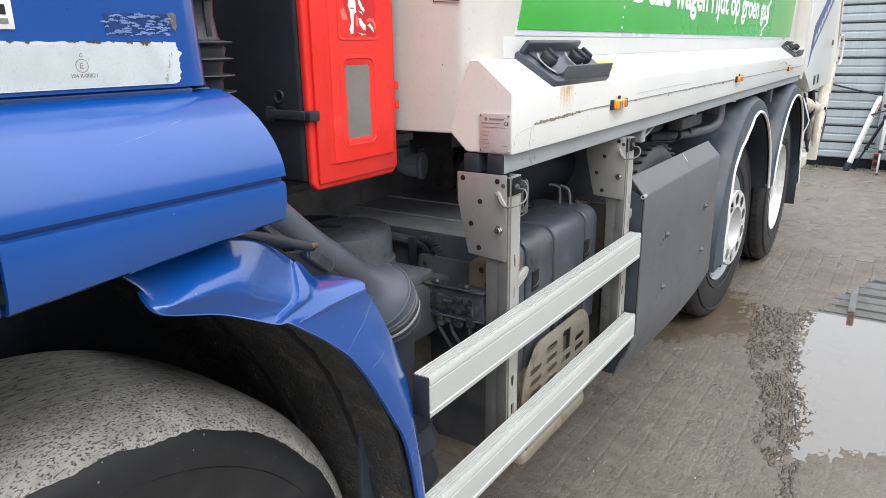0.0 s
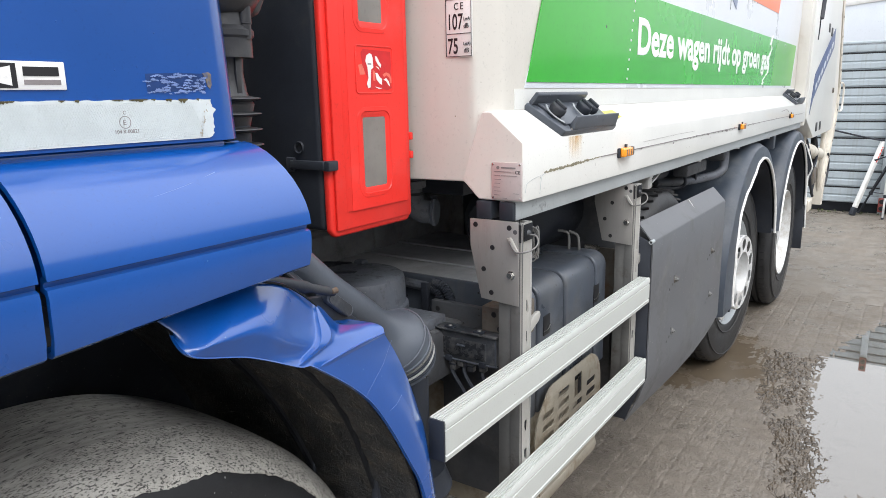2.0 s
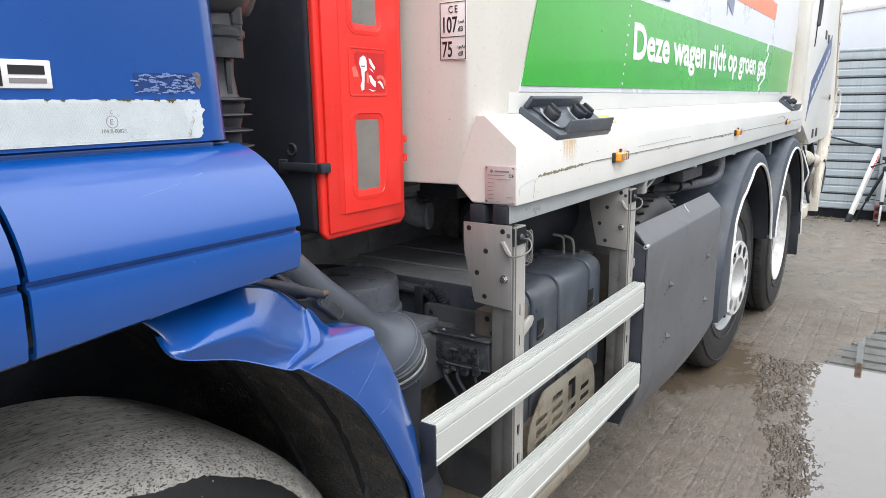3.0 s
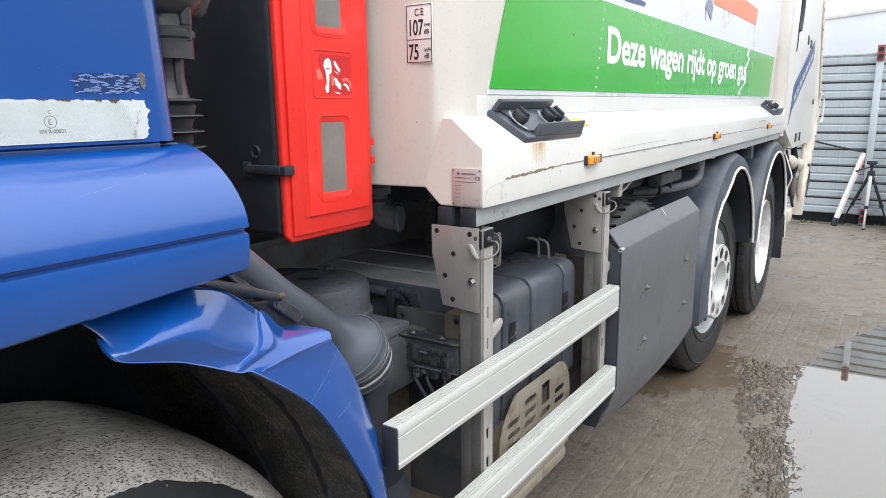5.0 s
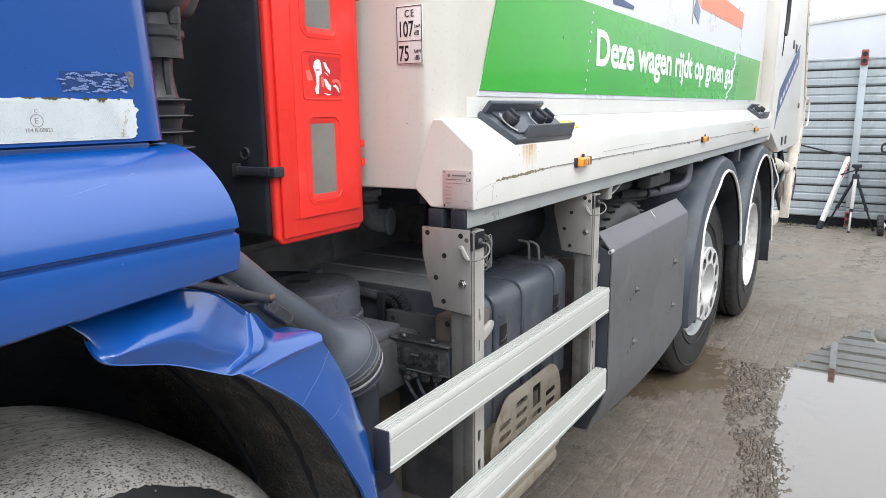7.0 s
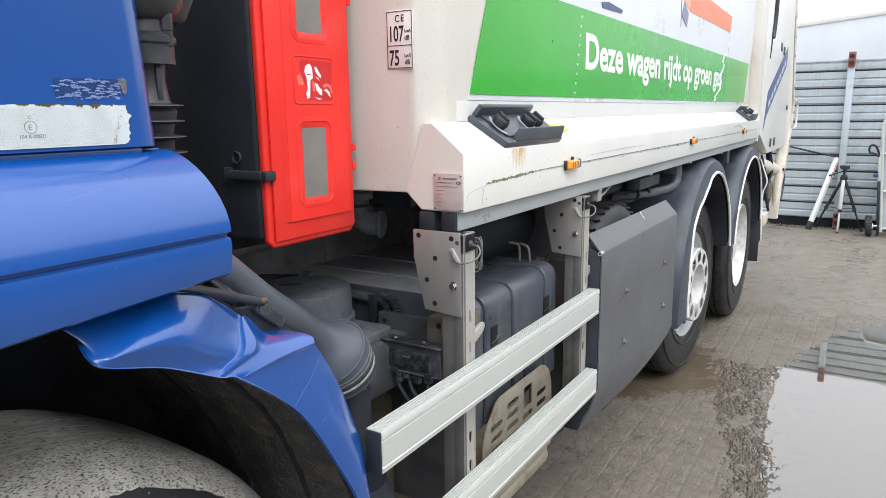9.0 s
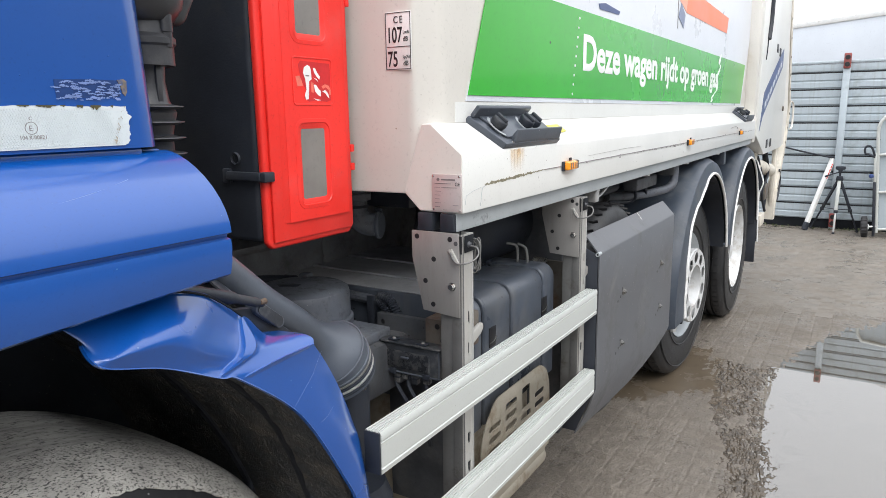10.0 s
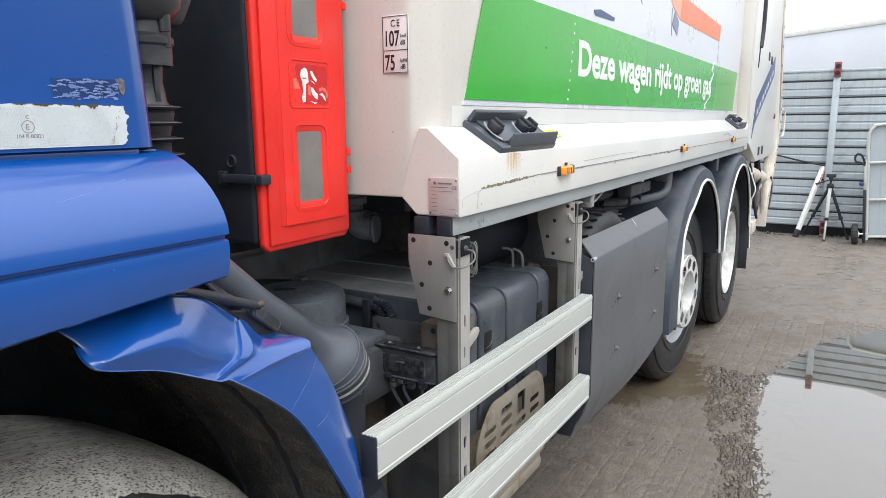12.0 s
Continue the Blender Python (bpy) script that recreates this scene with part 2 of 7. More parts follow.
WINDOW = mat("smoky window", (0.20, 0.19, 0.175), 0.18, 0, 0.12, 8, 90, 0.02, 0.4)
PAVER = mat("wet concrete paver", (0.166, 0.144, 0.119), 0.28, 0, 0.14, 2.2, 70, 0.55, dirt=(0.165, 0.140, 0.114), dirt_at=0.54, dirt_scale=2.2, rvar=0.20, piece=0.07, bumpd=0.004, dirt2=(0.215, 0.195, 0.172), everywhere=True, spot=(0.06, 0.052, 0.042), spot_scale=60, spot_share=0.86)
JOINT = mat("dirt filled joint", (0.175, 0.152, 0.126), 0.34, 0, 0.2, 3, 90, 0.5, dirt=(0.140, 0.118, 0.094), dirt_at=0.55, dirt_scale=4, everywhere=True)
CLAD = mat("grey steel cladding", (0.43, 0.49, 0.53), 0.40, 0.15, 0.08, 1.5, 60, 0.02, dirt=(0.34, 0.38, 0.40), dirt_at=0.64, dirt_scale=3, streak=0.22)
FARWALL = mat("pale sheet wall", (0.66, 0.70, 0.75), 0.5, 0, 0.05, 0.7, 30, 0.02)
REDPAINT = mat("faded red paint", (0.27, 0.065, 0.058), 0.55, 0, 0.15, 12, 120, 0.1, dirt=(0.20, 0.085, 0.07), dirt_at=0.6, dirt_scale=30)
NEARBLACK = mat("matt black for parts and painted gap shade", (0.013, 0.0145, 0.018), 0.6, 0, 0.3, 6, 220, 0.1, spec=0.15, dirt=(0.022, 0.023, 0.025), dirt_at=0.62, dirt_scale=10)
STACKPL = mat("weathered black plastic", (0.028, 0.029, 0.033), 0.36, 0, 0.25, 9, 200, 0.1, dirt=(0.055, 0.055, 0.056), dirt_at=0.60, dirt_scale=16)
# steel made paler to stand in for light missing under the body
LIFTEDSTEEL = mat("steel lightened for the dark bay", (0.32, 0.325, 0.335), 0.7, 0, 0.25, 6, 120, 0.3, dirt=(0.15, 0.144, 0.135), dirt_at=0.56, dirt_scale=8, dirt2=(0.30, 0.29, 0.27), streak=0.2)
DARKBLUE = mat("old label ground", (0.006, 0.036, 0.150), 0.35, 0, 0.15, 40, 200, 0.02, 0.5)
SLUDGE = mat("wet mud over paving", (0.150, 0.129, 0.106), 0.26, 0, 0.18, 2.4, 95, 1.0, dirt=(0.128, 0.108, 0.087), dirt_at=0.53, dirt_scale=3.0, rvar=0.24, spec=0.5, bumpd=0.006, dirt2=(0.178, 0.154, 0.127), everywhere=True, spot=(0.045, 0.038, 0.030), spot_scale=95, spot_share=0.79)
CHURN = mat("glistening churned mud", (0.076, 0.060, 0.044), 0.15, 0, 0.35, 14, 220, 0.5, rvar=0.10, spec=0.45, bumpd=0.003, everywhere=True)
WEED = mat("weeds", (0.055, 0.070, 0.022), 0.6, 0, 0.35, 40, 200, 0.1)


def water_material():
    m = bpy.data.materials.new("puddle water")
    m.use_nodes = True
    n, l = m.node_tree.nodes, m.node_tree.links
    p = n["Principled BSDF"]
    p.inputs["Base Color"].default_value = (0.10, 0.085, 0.065, 1)
    p.inputs["Roughness"].default_value = 0.015
    p.inputs["IOR"].default_value = 1.45
    p.inputs["Alpha"].default_value = 0.85
    p.inputs["Coat Weight"].default_value = 1.0
    p.inputs["Coat Roughness"].default_value = 0.01
    p.inputs["Coat IOR"].default_value = 1.85
    p.inputs["Specular IOR Level"].default_value = 1.0
    t = n.new("ShaderNodeTexNoise")
    t.inputs["Scale"].default_value = 9
    b = n.new("ShaderNodeBump")
    b.inputs["Strength"].default_value, b.inputs["Distance"].default_value = 0.05, 0.002
    l.new(t.outputs["Fac"], b.inputs["Height"])
    l.new(b.outputs["Normal"], p.inputs["Normal"])
    return m


WATER = water_material()


# ---- mesh helpers ----
def box(b, x0, x1, y0, y1, z0, z1):
    v = [b.verts.new((x, y, z)) for x in (x0, x1) for y in (y0, y1) for z in (z0, z1)]
    for f in ((0, 1, 3, 2), (4, 6, 7, 5), (0, 4, 5, 1), (2, 3, 7, 6), (0, 2, 6, 4), (1, 5, 7, 3)):
        b.faces.new([v[i] for i in f])
    return b


def prism(b, pts, axis, a0, a1):
    """An outline in the two other axes, drawn out along axis from a0 to a1."""
    def put(p, a):
        return {"x": (a, p[0], p[1]), "y": (p[0], a, p[1]), "z": (p[0], p[1], a)}[axis]
    lo, hi = [b.verts.new(put(p, a0)) for p in pts], [b.verts.new(put(p, a1)) for p in pts]
    k = len(pts)
    b.faces.new(lo[::-1])
    b.faces.new(hi)
    for i in range(k):
        b.faces.new((lo[i], lo[(i + 1) % k], hi[(i + 1) % k], hi[i]))
    return b


def lathe(b, prof, c, axis="x", n=48, a0=0.0, a1=360.0, closed=False):
    """prof: (radius, place along the axis) turned about the axis through c."""
    full = abs(a1 - a0) >= 359.9
    cols = []
    for i in range(n if full else n + 1):
        a = radians(a0 + (a1 - a0) * i / n)
        col = []
        for r, h in prof:
            u, w = r * math.cos(a), r * math.sin(a)
            col.append(b.verts.new({"x": (c[0] + h, c[1] + u, c[2] + w), "y": (c[0] + u, c[1] + h, c[2] + w), "z": (c[0] + u, c[1] + w, c[2] + h)}[axis]))
        cols.append(col)
    m = len(prof)
    for i in range(n):
        p, q = cols[i], cols[(i + 1) % len(cols)]
        for j in range(m if closed else m - 1):
            b.faces.new((p[j], p[(j + 1) % m], q[(j + 1) % m], q[j]))
    return b


def tube(b, pts, r, n=10, caps=True):
    """A pipe along pts; r one radius or one for each point."""
    pts = [Vector(p) for p in pts]
    rs = r if isinstance(r, (list, tuple)) else [r] * len(pts)
    rings, side = [], None
    for i, p in enumerate(pts):
        d = (pts[min(i + 1, len(pts) - 1)] - pts[max(i - 1, 0)]).normalized()
        if side is None:
            side = d.orthogonal().normalized()
        side = (side - d * side.dot(d)).normalized()
        up = d.cross(side)
        rings.append([b.verts.new(p + rs[i] * (math.cos(2 * math.pi * k / n) * side + math.sin(2 * math.pi * k / n) * up)) for k in range(n)])
    for p, q in zip(rings, rings[1:]):
        for k in range(n):
            b.faces.new((p[k], p[(k + 1) % n], q[(k + 1) % n], q[k]))
    if caps:
        b.faces.new(rings[0][::-1])
        b.faces.new(rings[-1])
    return b


def smooth_path(pts, steps=6):
    """A rounded way through pts."""
    pts = [Vector(p) for p in pts]
    out = []
    for i in range(len(pts) - 1):
        p0, p1, p2, p3 = pts[max(i - 1, 0)], pts[i], pts[i + 1], pts[min(i + 2, len(pts) - 1)]
        for s in range(steps):
            t = s / steps
            out.append(0.5 * ((2 * p1) + (p2 - p0) * t + (2 * p0 - 5 * p1 + 4 * p2 - p3) * t * t + (3 * p1 - p0 - 3 * p2 + p3) * t ** 3))
    return out + [pts[-1]]


def bev(b, w, seg=2, angle=28):
    bmesh.ops.recalc_face_normals(b, faces=b.faces)
    edges = [e for e in b.edges if len(e.link_faces) == 2 and e.calc_face_angle(0) > radians(angle)]
    bmesh.ops.bevel(b, geom=edges, offset=w, segments=seg, profile=0.5, affect="EDGES", clamp_overlap=True)
    return b


def loft(b, rows):
    """A skin over rows of points, all of one length."""
    vs = [[b.verts.new(p) for p in row] for row in rows]
    for p, q in zip(vs, vs[1:]):
        for k in range(len(p) - 1):
            b.faces.new((p[k], p[k + 1], q[k + 1], q[k]))
    return b


def thicken(b, d):
    bmesh.ops.recalc_face_normals(b, faces=b.faces)
    bmesh.ops.solidify(b, geom=b.faces[:], thickness=d)
    return b


def part(name, b, material, parent=None, label="", angle=35, fix=True, kind=""):
    if fix:
        bmesh.ops.recalc_face_normals(b, faces=b.faces)
    me = bpy.data.meshes.new(name)
    b.to_mesh(me)
    b.free()
    me.materials.append(material)
    for p in me.polygons:
        p.use_smooth = True
    me.set_sharp_from_angle(angle=radians(angle))
    ob = new(name, me)
    ob.parent = parent
    if label:
        ob["label"] = label
    if kind:
        ob["kind"] = kind
    return ob


def again(ob, x, y, z, parent=None):
    """One more of a part, sharing its mesh, moved by x, y, z."""
    o = ob.copy()
    scene.collection.objects.link(o)
    o.parent = parent or ob.parent
    o.matrix_basis = Matrix.Translation((x, y, z)) @ ob.matrix_basis
    return o


def seat_x(b, x):
    """Shift a plate so that its outermost face lies at x."""
    d = x - max(v.co.x for v in b.verts)
    for v in b.verts:
        v.co.x += d
    return b


def B():
    return bmesh.new()


def thing(name, label, category, at=(0, 0, 0), group="", kind=""):
    ob = new(name)
    ob.empty_display_size = 0.1
    ob.matrix_basis = Matrix.Translation(at)
    return tagged(ob, label, category, group, kind)


def islands(me):
    """Groups of a text mesh's faces, one for each letter."""
    b = bmesh.new()
    b.from_mesh(me)
    todo, out = set(b.verts), []
    while todo:
        v = todo.pop()
        stack, grp = [v], {v}
        while stack:
            for e in stack.pop().link_edges:
                for w in e.verts:
                    if w not in grp:
                        grp.add(w)
                        stack.append(w)
        todo -= grp
        out.append([min(w.co.x for w in grp), max(w.co.x for w in grp), grp])
    out.sort(key=lambda g: g[0])
    merged = []
    for g in out:
        if merged and min(g[1], merged[-1][1]) - max(g[0], merged[-1][0]) > 0.5 * min(g[1] - g[0], merged[-1][1] - merged[-1][0]):
            merged[-1][1] = max(g[1], merged[-1][1])
            merged[-1][2] |= g[2]
        else:
            merged.append(g)
    made = []
    for g in merged:
        idx = {w: i for i, w in enumerate(g[2])}
        faces = [tuple(idx[w] for w in f.verts) for f in b.faces if f.verts[0] in idx]
        m2 = bpy.data.meshes.new("letter")
        m2.from_pydata([w.co.copy() for w in idx], [], faces)
        made.append(m2)
    b.free()
    return made


def letters(name, text, size, m, material, parent, thick=0.0008, wide=1.0, label="", bold=0.0):
    cu = bpy.data.curves.new(name, "FONT")
    cu.body, cu.size, cu.extrude, cu.bevel_depth, cu.bevel_resolution = text, size, thick, bold, 0
    cu.resolution_u = 4
    tmp = new(name, cu)
    bpy.context.view_layer.update()
    me = bpy.data.meshes.new_from_object(tmp.evaluated_get(bpy.context.evaluated_depsgraph_get()))
    bpy.data.objects.remove(tmp)
    me.materials.clear()
    me.materials.append(material)
    ob = None
    for one in islands(me):
        ob = new(name, one)
        one.materials.append(material)
        one.transform(m @ Matrix.Diagonal((wide, 1, thick / (thick + bold), 1)))
        ob.parent = parent
        if label:
            ob["label"] = label
    return ob


def side_at(x, y, z):
    """The pose of writing on a wall that faces +x."""
    return Matrix(((0, 0, 1, x), (1, 0, 0, y), (0, 1, 0, z), (0, 0, 0, 1)))


def front_at(x, y, z):
    """The pose of writing on a wall that faces -y."""
    return Matrix(((1, 0, 0, x), (0, 0, -1, y), (0, 1, 0, z), (0, 0, 0, 1)))


# ---- ground: block paving with a shallow hollow that holds water ----
def keyed(keys, u):
    """Straight lines through (place, value) pairs."""
    if u <= keys[0][0]:
        return keys[0][1]
    for (a, p), (b_, q) in zip(keys, keys[1:]):
        if u <= b_:
            return p + (q - p) * (u - a) / (b_ - a)
    return keys[-1][1]


SHORE = ((1.4, 0.48), (1.63, 0.478), (1.94, 0.436), (2.31, 0.385), (2.70, 0.350), (3.0, 0.368), (3.3, 0.41), (4.3, 0.60))
CHURN_EDGE = ((1.2, 0.40), (1.4, 0.335), (1.57, 0.30), (1.83, 0.25), (2.12, 0.185), (2.53, 0.07), (2.9, 0.02), (3.1, 0.03))


def pool(x, y):
    """How far inside the puddle a point lies, in metres, with a ragged rim."""
    side = x - keyed(SHORE, y)
    front = 0.55 * (y - 1.46 - 0.55 * (x - 0.54))
    back = 0.40 * (3.25 + 2.6 * (x - 0.37) - y) if x < 0.64 else 0.40 * (3.95 + 0.9 * (x - 0.64) - y)
    s = min(side, front, back, 1.75 - x)
    s += 0.020 * noise.noise(Vector((x * 9, y * 5, 2.9))) + 0.022 * noise.noise(Vector((x * 34, y * 15, 6.1)))
    return s + 0.012 * noise.noise(Vector((x * 80, y * 34, 3.6)))


def wallow(x, y):
    """How far inside the brown water beside the tyre a point lies."""
    s = min(0.6 * (y - 2.30 - 0.95 * (x + 0.05)), 0.10 - 0.10 * (y - 2.8) - x, 0.5 * (3.35 - y), x + 0.75)
    return s + 0.05 * noise.noise(Vector((x * 7, y * 5, 1.2))) + 0.03 * noise.noise(Vector((x * 26, y * 15, 4.2)))


def level(x, y):
    """Height of the yard: a hollow beside the lorry, and a slight fall towards the fence."""
    s = pool(x, y)
    h = -0.0050 - 0.06 * s if s > 0 else -0.0050 + min(0.0050, -0.055 * s)
    h = max(h, -0.017)
    h += 0.0012 * noise.noise(Vector((x * 2.2, y * 1.7, 0.3))) + 0.0008 * noise.noise(Vector((x * 9, y * 7, 4.1)))
    h -= 0.0135 * min(max(0.0, y - 4.6), 12.0)
    return h - min(0.0045, 0.04 * max(0.0, wallow(x, y)))


def ground_sheet():
    b = B()
    xs = [-400, -60, -12, -4] + [-2.4 + 0.12 * i for i in range(48)] + [5, 14, 60, 400]
    ys = [-400, -60, -12, -4] + [-2.4 + 0.12 * i for i in range(110)] + [13, 20, 60, 400]
    vs = [[b.verts.new((x, y, level(x, y) - 0.0044)) for y in ys] for x in xs]
    for i in range(len(xs) - 1):
        for j in range(len(ys) - 1):
            b.faces.new((vs[i][j], vs[i + 1][j], vs[i + 1][j + 1], vs[i][j + 1]))
    ob = part("ground", b, JOINT)
    return tagged(ob, "muddy joint sand under wet block paving of a yard", "ground", kind="structure")


ground = ground_sheet()

wb = B()
nx, ny = 30, 60
wv = [[wb.verts.new((0.08 + 2.1 * i / nx, 1.05 + 3.45 * j / ny, -0.0050)) for j in range(ny + 1)] for i in range(nx + 1)]
for i in range(nx):
    for j in range(ny):
        wb.faces.new((wv[i][j], wv[i + 1][j], wv[i + 1][j + 1], wv[i][j + 1]))
puddle = tagged(part("puddle", wb, WATER), "still rain puddle on block paving reflecting sky", "puddle", kind="structure")

# a skin of wet mud over the blocks, churned up along the puddle's rim
BL, BW = 0.21, 0.105


def joint_dip(x, y):
    """How far a point lies in a joint between blocks, 0 to 1."""
    i = round((x - 0.02) / BW)
    dx = abs(x - 0.02 - i * BW)
    y1 = y - 0.55 - (BL / 2 if i % 2 else 0.0)
    dy = abs(y1 - round(y1 / BL) * BL)
    return max(0.0, 1 - (BW / 2 - dx) / 0.010, 1 - (BL / 2 - dy) / 0.012)


def churn(x, y):
    """How strongly the mud is trodden up, 0 to 1."""
    s = min(x - keyed(CHURN_EDGE, y), keyed(SHORE, y) + 0.035 - x, 0.5 * (y - 1.10), 0.5 * (3.05 - y))
    s += 0.03 + 0.06 * noise.noise(Vector((x * 8, y * 5, 5.5))) + 0.03 * noise.noise(Vector((x * 25, y * 13, 3.1)))
    clear = 1.05 + 1.5 * noise.noise(Vector((x * 13, y * 6.5, 7.5)))
    return min(1.0, max(0.0, s / 0.09)) * min(1.0, max(0.0, clear))


def mud_height(x, y):
    p = noise.noise(Vector((x * 1.3, y * 1.1, 8.8)))
    h = level(x, y) + 0.0003 + 0.0007 * p
    h -= (0.0021 + 0.0012 * p) * joint_dip(x, y)
    warp = 0.03 * noise.noise(Vector((x * 6, y * 6, 3.3)))
    h += 0.0010 * noise.noise(Vector((x * 26, y * 15, 2.2))) + 0.0013 * noise.noise(Vector((x * 75, y * 48, 5.2)))
    ridge = 1 - abs(noise.noise(Vector(((x + warp) * 40, (y - warp) * 24, 7.7)))) * 3.0
    return h + 0.0012 * max(-0.4, ridge)


def churn_height(x, y):
    w = churn(x, y)
    warp = 0.025 * noise.noise(Vector((x * 11, y * 7, 6.3)))
    lumps = 0.0062 * noise.noise(Vector(((x + warp) * 48, (y - warp) * 30, 0.4)))
    lumps += 0.0056 * (0.5 - 2.2 * abs(noise.noise(Vector(((x - warp) * 90, (y + warp) * 40, 2.4)))))
    lumps += 0.0032 * noise.noise(Vector((x * 230, y * 110, 9.4)))
    return max(level(x, y), -0.0066) + w * lumps - 0.0050 * (1 - w)


mb = B()
mx, my = 450, 520
mv = []
for i in range(mx + 1):
    row = []
    for j in range(my + 1):
        x, y = -0.50 + 1.90 * i / mx, 0.50 + 4.05 * j / my
        f = max(0.0, min(1.0, i / 10, (mx - i) / 60 + 0.9 * noise.noise(Vector((x * 3, y * 3, 2.1))) * min(1.0, (mx - i) / 20), j / 40 + 0.9 * noise.noise(Vector((x * 3, y * 3, 5.1))) * min(1.0, j / 15), (my - j) / 90 + 0.9 * noise.noise(Vector((x * 3, y * 2, 7.1))) * min(1.0, (my - j) / 20)))
        row.append(mb.verts.new((x, y, mud_height(x, y) - 0.004 * (1 - f) - 0.0035 * churn(x, y))))
    mv.append(row)
for i in range(mx):
    for j in range(my):
        mb.faces.new((mv[i][j], mv[i + 1][j], mv[i + 1][j + 1], mv[i][j + 1]))
tagged(part("mud_film", mb, SLUDGE, angle=60), "wet brown mud film trodden over block paving", "mud", kind="stuff")
cb = B()
cs, cn = 170, 640
cv = []
for i in range(cs + 1):
    row = []
    for j in range(cn + 1):
        y = 1.02 + 2.14 * j / cn
        x0, x1 = keyed(CHURN_EDGE, y) - 0.13, keyed(SHORE, y) + 0.10
        x = x0 + (x1 - x0) * i / cs
        row.append(cb.verts.new((x, y, churn_height(x, y))))
    cv.append(row)
for i in range(cs):
    for j in range(cn):
        cb.faces.new((cv[i][j], cv[i + 1][j], cv[i + 1][j + 1], cv[i][j + 1]))
tagged(part("churned_mud", cb, CHURN, angle=70), "glistening churned mud along the rim of a puddle", "mud", kind="stuff")
wb = B()
n = 40
ring = [wb.verts.new((-0.33 + 0.56 * math.cos(6.2832 * k / n), 2.60 + 1.0 * math.sin(6.2832 * k / n), -0.0024)) for k in range(n)]
wb.faces.new(ring)
tagged(part("muddy_puddle", wb, MUD), "shallow brown muddy water beside the tyre", "puddle", kind="structure")

random.seed(31)
gv = B()
for k in range(420):
    x, y = random.uniform(-0.35, 1.2), 0.6 + 3.6 * random.random() ** 1.3
    if pool(x, y) > -0.02 or wallow(x, y) > 0.02:
        continue
    r = 0.0016 + 0.0028 * random.random() ** 3
    m = Matrix.Translation((x, y, mud_height(x, y) + 0.3 * r)) @ Euler((random.uniform(0, 6), random.uniform(0, 6), random.uniform(0, 6))).to_matrix().to_4x4() @ Matrix.Diagonal((1.4 * r, r, 0.8 * r, 1))
    bmesh.ops.create_icosphere(gv, subdivisions=1, radius=1.0, matrix=m)
tagged(part("grit", gv, mat("pale grit", (0.36, 0.34, 0.31), 0.6, 0, 0.5, 15, 200, 0.1)), "pale grit scattered over wet mud", "grit", kind="stuff")


# ---- fence of steel cladding behind the lorry ----
FY, FZ = 9.1, -0.06
fence = thing("fence", "grey horizontal steel cladding fence with joints", "fence", (0, FY, FZ), kind="structure")
PITCH = 0.211


def cladding():
    b = B()
    prof = ((0.0, 0.0), (0.0, 0.011), (-0.022, 0.018), (-0.022, 0.076), (-0.010, 0.088), (-0.010, 0.100), (-0.022, 0.111), (-0.022, 0.185), (0.034, 0.187), (0.034, 0.207), (0.0, 0.211))
    loft(b, [[(x, y, z) for y, z in prof] for x in (-4.0, 6.0)])
    thicken(b, 0.004)
    return b


first = part("panel", cladding(), CLAD, fence)
first.matrix_basis = Matrix.Translation((0, 0, 0.118))
for k in range(1, 9):
    again(first, 0, 0, PITCH * k, fence)
# black strips paint the shadow gap under each panel
shade_strip = part("joint_seal", box(B(), -4, 6, -0.004, 0.032, 0.1875, 0.2065), INKSHADE, fence)
shade_strip.matrix_basis = Matrix.Translation((0, 0, 0.118))
for k in range(1, 9):
    again(shade_strip, 0, 0, PITCH * k, fence)
part("capping", bev(box(B(), -4, 6, -0.035, 0.05, 2.118, 2.150), 0.006), CLAD, fence)
part("top_panel", bev(box(B(), -4, 6, -0.020, 0.03, 2.020, 2.110), 0.006), CLAD, fence)
part("plinth", box(B(), -4, 6, 0.0, 0.06, -0.02, 0.112), NEARBLACK, fence, "dark gap board at the base")
part("backing", box(B(), -4, 6, 0.045, 0.055, 0.05, 2.115), CHASSIS, fence)
for k, px in enumerate((-3.1, 0.40, 3.9)):
    post = part("post", bev(box(B(), px - 0.041, px + 0.041, -0.10, -0.03, 0.0, 2.10), 0.008), CLAD, fence)
    for z0, z1 in ((2.045, 2.232), (0.03, 0.21)):
        br = part("bracket", bev(box(B(), px - 0.040, px + 0.040, -0.13, -0.02, z0, z1), 0.01), REDPAINT, fence, "faded red bracket")
        for dz in (0.05, 0.135):
            part("hole", lathe(B(), [(0.0, -0.006), (0.026, -0.006), (0.030, 0.0), (0.030, 0.012)], (px, -0.131, z0 + dz), "y", 14), INKSHADE, br)


# weeds along the fence foot
random.seed(5)
wd = B()
for k in range(110):
    x = random.uniform(-1.5, 1.2)
    y = FY - random.uniform(0.02, 0.22)
    h, a = random.uniform(0.008, 0.038), random.uniform(0, 6.3)
    dx, dy = 0.022 * math.cos(a), 0.022 * math.sin(a)
    v = [wd.verts.new(p) for p in ((x - dy * 0.4, y + dx * 0.4, FZ), (x + dy * 0.4, y - dx * 0.4, FZ), (x + dx + dy * .5, y + dy, FZ + h), (x + dx * 1.8, y + dy * 1.8, FZ + h * 0.7))]
    wd.faces.new(v)
tagged(part("weeds", wd, WEED), "low green weeds along the fence foot", "weeds", kind="stuff")

